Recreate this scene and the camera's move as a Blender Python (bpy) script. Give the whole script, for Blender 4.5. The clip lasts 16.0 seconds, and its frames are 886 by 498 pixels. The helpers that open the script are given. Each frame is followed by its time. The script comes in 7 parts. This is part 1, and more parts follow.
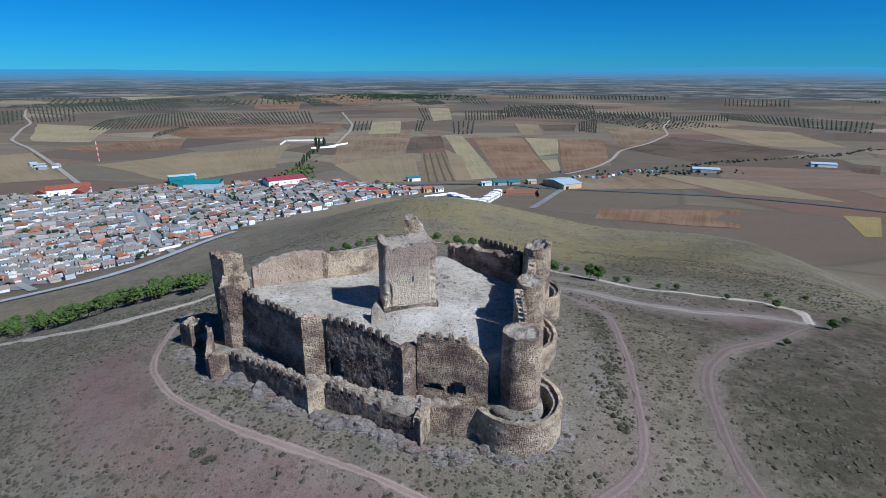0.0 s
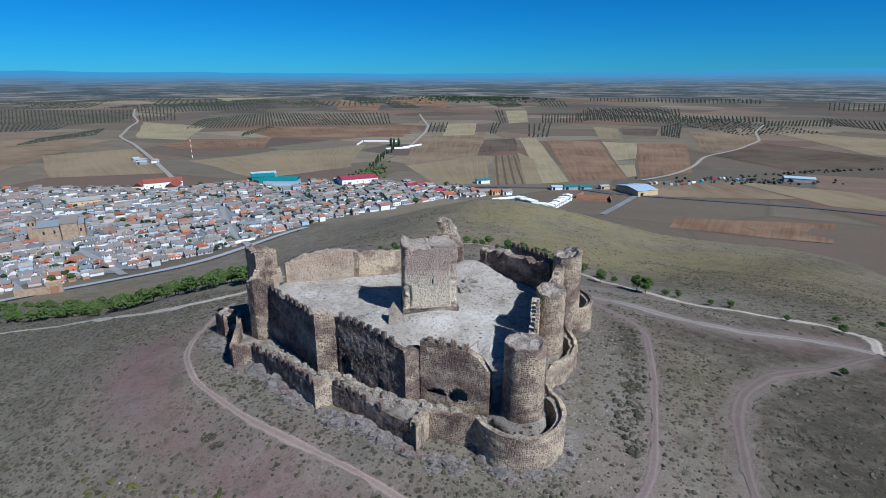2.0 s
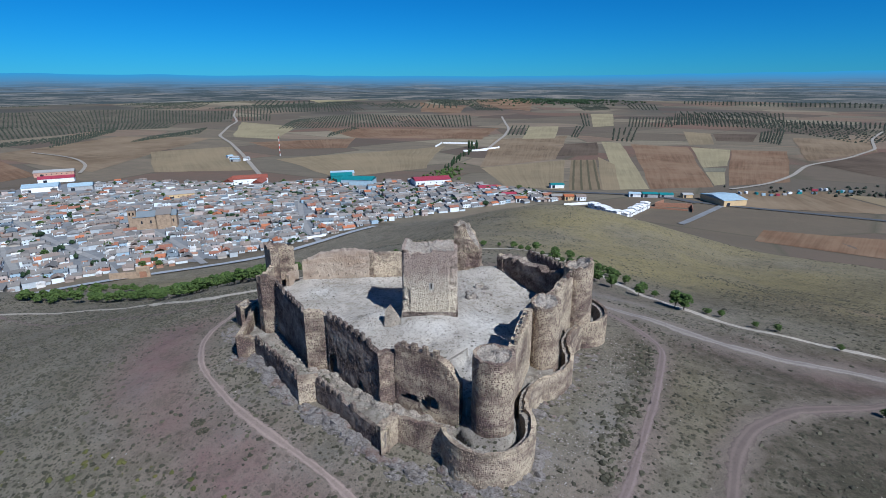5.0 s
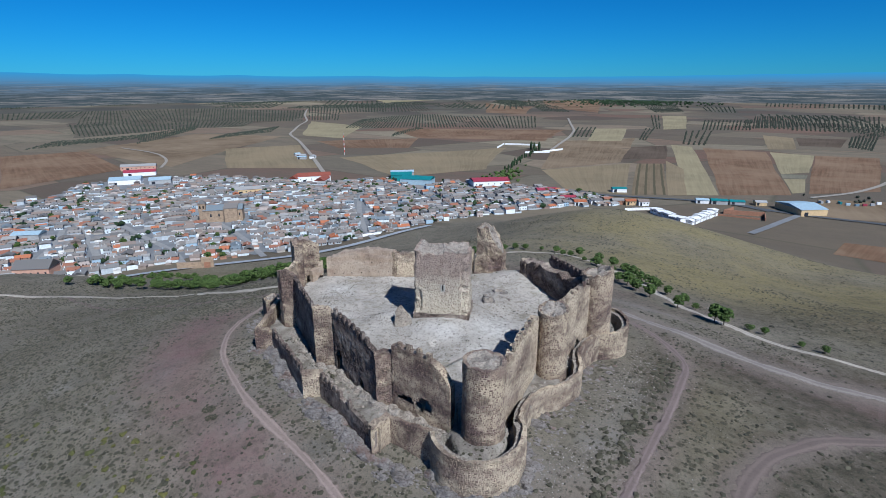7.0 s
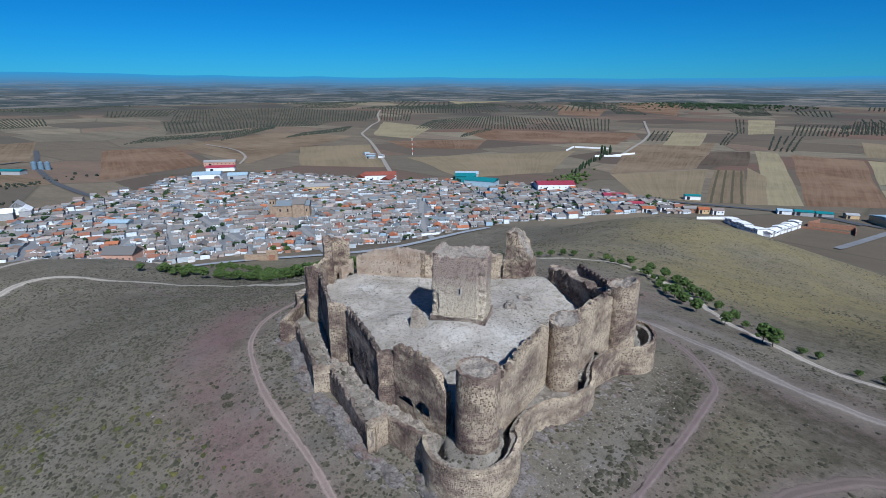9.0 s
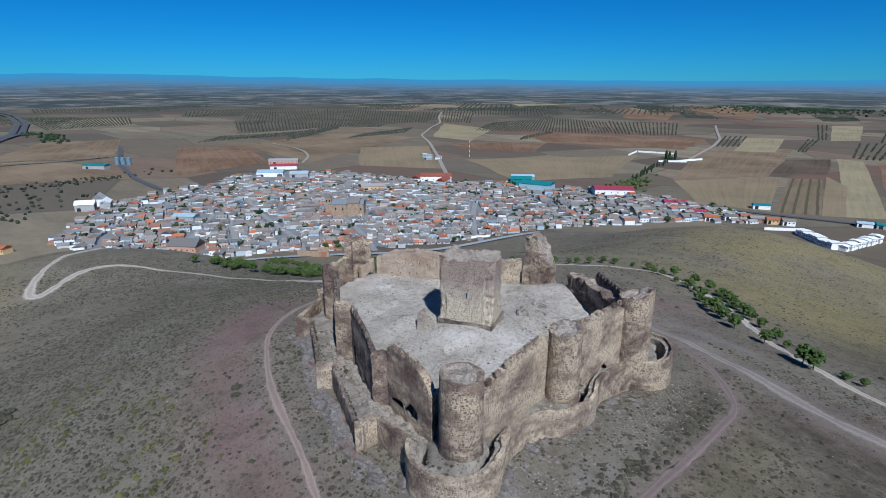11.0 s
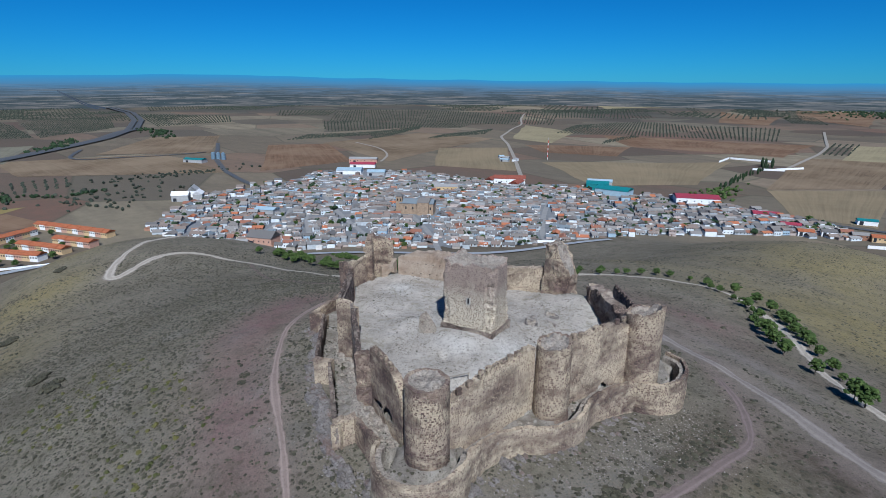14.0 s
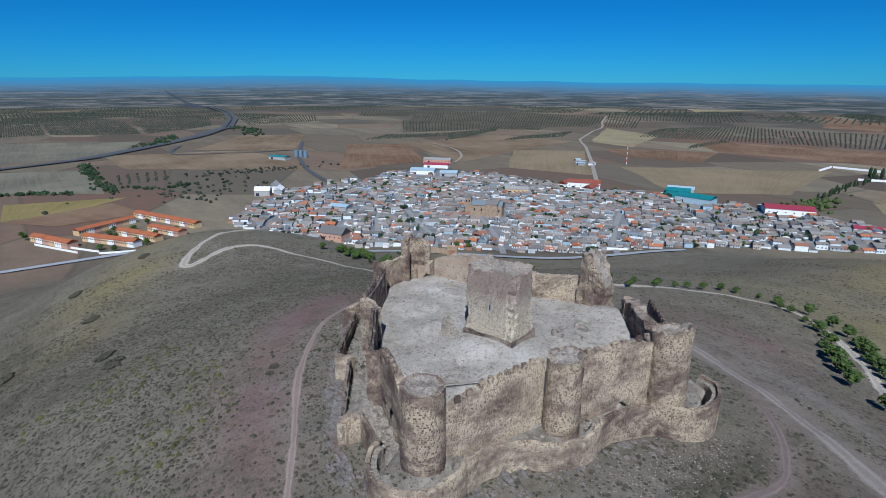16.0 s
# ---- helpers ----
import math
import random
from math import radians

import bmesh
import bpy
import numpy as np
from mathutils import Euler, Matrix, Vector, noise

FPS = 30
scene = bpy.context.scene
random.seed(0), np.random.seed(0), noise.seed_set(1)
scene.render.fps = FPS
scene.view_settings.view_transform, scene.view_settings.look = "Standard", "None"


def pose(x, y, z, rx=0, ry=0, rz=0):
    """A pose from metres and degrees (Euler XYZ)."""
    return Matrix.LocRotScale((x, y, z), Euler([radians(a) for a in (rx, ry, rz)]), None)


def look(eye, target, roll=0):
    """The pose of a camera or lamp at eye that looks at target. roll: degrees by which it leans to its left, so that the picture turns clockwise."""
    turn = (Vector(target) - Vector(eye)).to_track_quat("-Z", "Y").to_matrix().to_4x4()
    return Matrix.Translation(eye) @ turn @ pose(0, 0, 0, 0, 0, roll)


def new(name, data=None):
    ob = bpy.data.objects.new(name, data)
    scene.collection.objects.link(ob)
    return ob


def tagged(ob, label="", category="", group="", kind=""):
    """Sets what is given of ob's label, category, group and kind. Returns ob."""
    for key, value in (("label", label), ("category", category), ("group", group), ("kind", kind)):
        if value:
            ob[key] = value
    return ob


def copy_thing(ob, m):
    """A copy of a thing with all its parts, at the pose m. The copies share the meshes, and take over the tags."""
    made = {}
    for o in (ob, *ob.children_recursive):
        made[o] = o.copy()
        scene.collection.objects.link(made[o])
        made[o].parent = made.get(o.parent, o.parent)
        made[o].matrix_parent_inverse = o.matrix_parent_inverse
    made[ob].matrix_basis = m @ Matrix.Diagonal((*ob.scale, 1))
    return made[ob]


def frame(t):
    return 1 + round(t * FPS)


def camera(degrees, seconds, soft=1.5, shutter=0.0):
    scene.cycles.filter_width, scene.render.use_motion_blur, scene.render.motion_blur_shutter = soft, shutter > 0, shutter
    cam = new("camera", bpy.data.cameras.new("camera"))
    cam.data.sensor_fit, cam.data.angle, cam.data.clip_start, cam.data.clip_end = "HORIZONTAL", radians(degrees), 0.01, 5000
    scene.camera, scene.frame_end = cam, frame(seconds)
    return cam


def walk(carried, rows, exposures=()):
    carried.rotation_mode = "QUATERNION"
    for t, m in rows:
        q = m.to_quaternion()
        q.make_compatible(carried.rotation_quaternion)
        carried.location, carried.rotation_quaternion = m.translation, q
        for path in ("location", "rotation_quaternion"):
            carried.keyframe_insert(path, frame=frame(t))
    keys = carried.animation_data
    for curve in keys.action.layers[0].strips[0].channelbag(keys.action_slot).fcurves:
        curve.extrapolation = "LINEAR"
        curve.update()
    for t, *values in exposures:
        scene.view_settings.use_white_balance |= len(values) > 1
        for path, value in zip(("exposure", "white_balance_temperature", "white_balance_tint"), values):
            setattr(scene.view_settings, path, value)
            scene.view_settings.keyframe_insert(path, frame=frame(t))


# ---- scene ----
cam = camera(78.4, 16.0, soft=0.5)
PATH = [
    (0, (-0.096, 0.055, 59.749), (-0.072, 1.956, 59.127), 0.1),
    (0.5, (2.222, 0.289, 59.701), (2.175, 2.191, 59.083), 0.1),
    (1, (4.438, 0.643, 59.74), (4.324, 2.542, 59.122), 0.1),
    (1.5, (6.708, 1.079, 59.717), (6.523, 2.973, 59.101), -0.0),
    (2, (9.004, 1.584, 59.725), (8.76, 3.471, 59.11), -0.0),
    (2.5, (11.22, 2.129, 59.775), (10.922, 4.008, 59.161), -0.1),
    (3, (13.423, 2.695, 59.839), (13.069, 4.566, 59.226), -0.1),
    (3.5, (15.694, 3.345, 59.806), (15.285, 5.205, 59.195), -0.1),
    (6, (26.679, 7.29, 59.723), (26.055, 9.091, 59.117), -0.2),
    (6.5, (28.584, 8.183, 59.749), (27.9, 9.962, 59.143), -0.2),
    (7, (30.316, 9.145, 59.726), (29.569, 10.9, 59.122), -0.2),
    (7.5, (32.168, 10.142, 59.634), (31.346, 11.864, 59.035), -0.2),
    (8, (34.011, 11.246, 59.679), (33.135, 12.941, 59.08), -0.2),
    (8.5, (35.847, 12.395, 59.751), (34.924, 14.064, 59.151), -0.1),
    (9, (37.62, 13.494, 59.849), (36.652, 15.139, 59.25), -0.1),
    (11.5, (45.934, 20.256, 59.745), (44.742, 21.749, 59.155), -0.0),
    (12, (47.468, 21.716, 59.765), (46.234, 23.176, 59.176), 0.0),
    (12.5, (48.949, 23.325, 59.8), (47.689, 24.762, 59.21), 0.1),
    (13, (50.367, 24.915, 59.767), (49.091, 26.338, 59.177), 0.1),
    (13.5, (51.698, 26.45, 59.759), (50.379, 27.833, 59.17), 0.2),
    (14, (53.081, 28.076, 59.784), (51.716, 29.414, 59.196), 0.2),
    (14.5, (54.379, 29.782, 59.847), (52.964, 31.068, 59.261), 0.2),
    (15, (55.581, 31.487, 59.928), (54.12, 32.721, 59.343), 0.3),
    (15.5, (56.717, 33.18, 60.006), (55.212, 34.361, 59.422), 0.3),
    (16, (57.913, 35.057, 60.047), (56.37, 36.188, 59.462), 0.3),
]
walk(cam, [(t, look(eye, target, roll)) for t, eye, target, roll in PATH], [(0.0, 0.25, 5340, 9), (9.0, 0.14, 5340, 9), (16.0, 0.06, 5340, 9)])
SUN_STRENGTH, SKY_STRENGTH, SKY_TINT = 5.0, 0.056, (0.20, 0.76, 1.06, 1.0)

# ---- world, sun, exposure ----
SUN_TO = Vector((0.795, -0.607, 0.0)).normalized()
SUN_UP = radians(45)
world = bpy.data.worlds.new("sky")
scene.world = world
world.use_nodes = True
wn = world.node_tree
wn.nodes.clear()
sky = wn.nodes.new("ShaderNodeTexSky")
sky.sky_type = "NISHITA"
sky.sun_disc = False
sky.sun_elevation = SUN_UP
sky.sun_rotation = math.atan2(SUN_TO.x, SUN_TO.y)
sky.altitude, sky.air_density, sky.dust_density, sky.ozone_density = 800, 0.85, 0.0, 8.0
tint = wn.nodes.new("ShaderNodeMix")
tint.data_type, tint.blend_type = "RGBA", "MULTIPLY"
tint.inputs[0].default_value = 1.0
tint.inputs[7].default_value = SKY_TINT
bg = wn.nodes.new("ShaderNodeBackground")
bg.inputs["Strength"].default_value = SKY_STRENGTH
wo = wn.nodes.new("ShaderNodeOutputWorld")
wn.links.new(sky.outputs[0], tint.inputs[6])
wn.links.new(tint.outputs[2], bg.inputs[0])
wn.links.new(bg.outputs[0], wo.inputs[0])
sun_data = bpy.data.lights.new("sun", "SUN")
sun_data.energy, sun_data.angle, sun_data.color = SUN_STRENGTH, radians(0.53), (1.0, 0.935, 0.835)
sun = new("sun", sun_data)
sun_dir = Vector((SUN_TO.x * math.cos(SUN_UP), SUN_TO.y * math.cos(SUN_UP), math.sin(SUN_UP)))
sun.matrix_world = look(sun_dir * 300, (0, 0, 0))

# ---- materials ----


class Nodes:
    """A small helper that builds one node material."""

    def __init__(self, name, roughness=0.9, metallic=0.0, specular=0.3):
        self.mat = bpy.data.materials.new(name)
        self.mat.use_nodes = True
        self.tree = self.mat.node_tree
        self.bsdf = self.tree.nodes["Principled BSDF"]
        self.bsdf.inputs["Roughness"].default_value = roughness
        self.bsdf.inputs["Metallic"].default_value = metallic
        self.bsdf.inputs["Specular IOR Level"].default_value = specular
        self.pos = self.add("ShaderNodeNewGeometry").outputs["Position"]

    def add(self, kind, **values):
        node = self.tree.nodes.new(kind)
        for key, value in values.items():
            node.inputs[key].default_value = value
        return node

    def link(self, a, b):
        self.tree.links.new(a, b)

    def stretched(self, sx, sy, sz, turn=0.0, source=None):
        m = self.add("ShaderNodeMapping")
        m.inputs["Scale"].default_value = (sx, sy, sz)
        m.inputs["Rotation"].default_value = (0, 0, turn)
        self.link(source or self.pos, m.inputs["Vector"])
        return m.outputs[0]

    def noise(self, scale, detail=4, rough=0.6, source=None):
        n = self.add("ShaderNodeTexNoise", Scale=scale, Detail=detail, Roughness=rough)
        self.link(source or self.pos, n.inputs["Vector"])
        return n.outputs["Fac"]

    def cells(self, scale, feature="F1", source=None, smooth=None):
        n = self.add("ShaderNodeTexVoronoi", Scale=scale)
        n.feature = feature
        self.link(source or self.pos, n.inputs["Vector"])
        return n

    def ramp(self, fac, stops, mode="LINEAR"):
        n = self.add("ShaderNodeValToRGB")
        n.color_ramp.interpolation = mode
        els = n.color_ramp.elements
        while len(els) < len(stops):
            els.new(0.5)
        for el, (at, col) in zip(els, stops):
            el.position, el.color = at, (*col, 1) if len(col) == 3 else col
        self.link(fac, n.inputs[0])
        return n.outputs[0]

    def level(self, fac, lo, hi, a=0.0, b=1.0):
        n = self.add("ShaderNodeMapRange")
        n.inputs[1].default_value, n.inputs[2].default_value = lo, hi
        n.inputs[3].default_value, n.inputs[4].default_value = a, b
        self.link(fac, n.inputs[0])
        return n.outputs[0]

    def mix(self, fac, a, b, blend="MIX"):
        n = self.add("ShaderNodeMix")
        n.data_type, n.blend_type = "RGBA", blend
        for sock, v in ((n.inputs[0], fac), (n.inputs[6], a), (n.inputs[7], b)):
            if isinstance(v, bpy.types.NodeSocket):
                self.link(v, sock)
            elif isinstance(v, (int, float)):
                sock.default_value = v
            else:
                sock.default_value = (*v, 1)
        return n.outputs[2]

    def maths(self, op, a, b=0.0):
        n = self.add("ShaderNodeMath")
        n.operation = op
        for sock, v in ((n.inputs[0], a), (n.inputs[1], b)):
            if isinstance(v, bpy.types.NodeSocket):
                self.link(v, sock)
            else:
                sock.default_value = v
        return n.outputs[0]

    def attr(self, name):
        n = self.add("ShaderNodeAttribute")
        n.attribute_name = name
        return n.outputs["Fac"]

    def random(self):
        return self.add("ShaderNodeObjectInfo").outputs["Random"]

    def island(self):
        return self.add("ShaderNodeNewGeometry").outputs["Random Per Island"]

    def done(self, colour, bump=None, strength=0.5, distance=0.05):
        if isinstance(colour, bpy.types.NodeSocket):
            self.link(colour, self.bsdf.inputs["Base Color"])
        else:
            self.bsdf.inputs["Base Color"].default_value = (*colour, 1)
        if bump is not None:
            b = self.add("ShaderNodeBump", Strength=strength, Distance=distance)
            self.link(bump, b.inputs["Height"])
            self.link(b.outputs[0], self.bsdf.inputs["Normal"])
        return self.mat


def weather(n, colour, stones, stain, stain_amount, dirt=1.0):
    """Stained bands, paler patches, grime and pits over a wall."""
    band = n.noise(1.0, 3, 0.55, n.stretched(0.05, 0.05, 0.5))
    colour = n.mix(n.level(band, 0.46, 0.62, 0.0, stain_amount), colour, n.mix(0.5, colour, stain))
    big = n.noise(0.3, 5, 0.6)
    colour = n.mix(n.level(big, 0.56, 0.68, 0.0, 0.2), colour, tuple(min(1, v * 1.25) for v in stones[-1][1]))
    grime = n.noise(1.1, 6, 0.7, n.stretched(1.0, 1.0, 0.3))
    colour = n.mix(n.level(grime, 0.6, 0.76, 0.0, 0.5 * dirt), colour, (0.045, 0.034, 0.032))
    pits = n.noise(3.4, 3, 0.6)
    return n.mix(n.level(pits, 0.63, 0.69, 0.0, 0.8 * dirt), colour, (0.025, 0.019, 0.017))


def stone_material(name, stones, joint_tone, stain, stain_amount=0.6, course=0.28, length=2.6, mortar=(0.60, 0.49, 0.345), fill=(0.45, 0.54), dirt=1.0):
    """Brown rubble laid in uneven courses; bands where a wide pale mortar still fills the joints, others with bare recessed joints."""
    n = Nodes(name, 0.95, specular=0.12)
    sep = n.add("ShaderNodeSeparateXYZ")
    n.link(n.pos, sep.inputs[0])
    wave = n.maths("ADD", n.maths("MULTIPLY", n.noise(0.8, 2, 0.5), 0.42), n.maths("MULTIPLY", n.noise(2.6, 2, 0.5), 0.22))
    level = n.maths("DIVIDE", n.maths("ADD", sep.outputs["Z"], wave), course)
    row = n.maths("FLOOR", level)
    inrow = n.maths("FRACT", level)
    flat = n.maths("MULTIPLY", n.maths("MINIMUM", inrow, n.maths("SUBTRACT", 1.0, inrow)), course)
    where = n.add("ShaderNodeCombineXYZ")
    n.link(n.maths("ADD", sep.outputs["X"], n.maths("MULTIPLY", row, 3.71)), where.inputs[0])
    n.link(n.maths("ADD", sep.outputs["Y"], n.maths("MULTIPLY", row, 1.93)), where.inputs[1])
    n.link(n.maths("MULTIPLY", row, 9.13), where.inputs[2])
    cell = n.cells(length, "F1", where.outputs[0])
    edge = n.cells(length, "DISTANCE_TO_EDGE", where.outputs[0])
    side = n.maths("DIVIDE", edge.outputs["Distance"], length)
    gap = n.maths("MINIMUM", flat, n.maths("MULTIPLY", side, 0.8))
    tone = n.ramp(cell.outputs["Color"], stones)
    fine = n.noise(9, 5, 0.75)
    tone = n.mix(n.level(fine, 0.47, 0.72, 0.0, 0.5), tone, tuple(v * 0.35 for v in stones[1][1]))
    band = n.maths("ADD", n.maths("MULTIPLY", n.noise(0.16, 3, 0.6, n.stretched(1.0, 1.0, 1.7)), 0.7), n.maths("MULTIPLY", n.noise(0.9, 4, 0.6), 0.3))
    kept = n.level(band, fill[0] - 0.03, fill[1] + 0.03, 0.05, 1.0)
    tone = n.mix(n.maths("ADD", n.maths("MULTIPLY", kept, 0.2), 0.2), tone, tuple(v * 0.8 for v in stones[0][1]))
    width = n.level(n.noise(1.6, 3), 0.3, 0.7, 0.03, 0.068)
    width = n.maths("ADD", width, n.maths("MULTIPLY", kept, 0.016))
    joint = n.level(n.maths("DIVIDE", gap, width), 0.45, 1.0, 0.95, 0.0)
    filled = n.mix(kept, joint_tone, n.mix(n.level(fine, 0.4, 0.7, 0.0, 0.5), mortar, tuple(v * 0.6 for v in mortar)))
    colour = weather(n, n.mix(joint, tone, filled), stones, stain, stain_amount, dirt)
    height = n.maths("ADD", n.level(gap, 0.0, 0.09, 0.0, 1.0), n.maths("MULTIPLY", fine, 0.9))
    return n.done(colour, height, 1.0, 0.15)


def keep_material():
    """Dark field stones set in wide pale mortar below, browner stripped rubble above."""
    n = Nodes("keep_masonry", 0.95, specular=0.12)
    shake = n.add("ShaderNodeTexNoise", Scale=2.2, Detail=2.0)
    n.link(n.pos, shake.inputs["Vector"])
    small = n.add("ShaderNodeVectorMath")
    small.operation = "SCALE"
    small.inputs["Scale"].default_value = 0.2
    n.link(shake.outputs["Color"], small.inputs[0])
    src = n.add("ShaderNodeVectorMath")
    src.operation = "ADD"
    n.link(n.stretched(1.0, 1.0, 1.35), src.inputs[0])
    n.link(small.outputs[0], src.inputs[1])
    cell = n.cells(2.9, "F1", src.outputs[0])
    edge = n.cells(2.9, "DISTANCE_TO_EDGE", src.outputs[0])
    stones = [(0.0, (0.06, 0.043, 0.036)), (0.45, (0.14, 0.10, 0.08)), (0.8, (0.24, 0.18, 0.14)), (1.0, (0.36, 0.28, 0.21))]
    tone = n.ramp(cell.outputs["Color"], stones)
    fine = n.noise(9, 5, 0.75)
    tone = n.mix(n.level(fine, 0.47, 0.72, 0.0, 0.5), tone, (0.04, 0.03, 0.026))
    up = n.add("ShaderNodeSeparateXYZ")
    n.link(n.pos, up.inputs[0])
    lift = n.maths("ADD", up.outputs["Z"], n.maths("MULTIPLY", n.noise(0.4, 5, 0.65), 9.0))
    high = n.level(lift, 27.5, 32.5)
    mortar = n.mix(high, (0.68, 0.60, 0.46), (0.38, 0.30, 0.245))
    mortar = n.mix(n.level(n.noise(2.0, 5, 0.7), 0.5, 0.7, 0.0, 0.6), mortar, (0.30, 0.23, 0.18))
    width = n.level(n.noise(1.6, 4), 0.3, 0.7, 0.10, 0.40)
    joint = n.level(n.maths("DIVIDE", edge.outputs["Distance"], width), 0.55, 1.0, 1.0, 0.0)
    tone = n.mix(high, tone, n.mix(0.45, tone, (0.30, 0.22, 0.18)))
    colour = weather(n, n.mix(joint, tone, mortar), stones, (0.20, 0.155, 0.14), 0.25)
    return n.done(colour, n.maths("ADD", n.level(edge.outputs["Distance"], 0.0, 0.2, 0.0, 0.6), n.maths("MULTIPLY", fine, 0.9)), 1.0, 0.12)


RUBBLE = [(0.0, (0.14, 0.091, 0.078)), (0.3, (0.25, 0.172, 0.138)), (0.5, (0.37, 0.27, 0.20)), (0.7, (0.19, 0.127, 0.107)), (1.0, (0.48, 0.365, 0.265))]
PALE = [(0.0, (0.20, 0.138, 0.115)), (0.35, (0.36, 0.27, 0.20)), (0.7, (0.55, 0.44, 0.31)), (1.0, (0.42, 0.32, 0.235))]
DARK = [(0.0, (0.17, 0.125, 0.108)), (0.4, (0.28, 0.212, 0.178)), (0.7, (0.38, 0.295, 0.24)), (1.0, (0.24, 0.18, 0.155))]
STAIN = (0.17, 0.112, 0.105)
mat_wall = stone_material("rubble_masonry", RUBBLE, (0.085, 0.062, 0.054), STAIN, 0.7, dirt=0.7)
mat_wall_dark = stone_material("weathered_masonry", DARK, (0.045, 0.034, 0.03), (0.17, 0.122, 0.105), 0.55, mortar=(0.48, 0.41, 0.335), fill=(0.49, 0.58), dirt=0.3)
mat_wall_pale = stone_material("limewashed_masonry", PALE, (0.12, 0.088, 0.072), STAIN, 0.7, mortar=(0.66, 0.545, 0.39), fill=(0.41, 0.51), dirt=0.7)
mat_keep = keep_material()
mat_render = stone_material("old_plaster", [(0.0, (0.40, 0.31, 0.235)), (0.5, (0.50, 0.395, 0.30)), (1.0, (0.44, 0.345, 0.255))], (0.33, 0.245, 0.185), (0.36, 0.25, 0.16), 0.8, 0.26, 2.9, (0.52, 0.425, 0.33), (0.40, 0.50), 0.6)


def rubble_top_material():
    n = Nodes("rubble_fill", 1.0, specular=0.1)
    c = n.cells(3.6)
    tone = n.ramp(c.outputs["Color"], [(0.0, (0.17, 0.135, 0.11)), (0.5, (0.33, 0.28, 0.23)), (1.0, (0.46, 0.41, 0.345))])
    dirt = n.noise(0.9, 5, 0.65)
    colour = n.mix(n.level(dirt, 0.42, 0.62, 0.0, 0.85), tone, (0.37, 0.33, 0.28))
    fine = n.noise(5, 5, 0.75)
    colour = n.mix(n.level(fine, 0.5, 0.64, 0.0, 0.75), colour, (0.09, 0.072, 0.058))
    return n.done(colour, n.maths("ADD", fine, n.level(c.outputs["Distance"], 0.0, 0.6, 0.6, 0.0)), 1.0, 0.2)


mat_rubble = rubble_top_material()


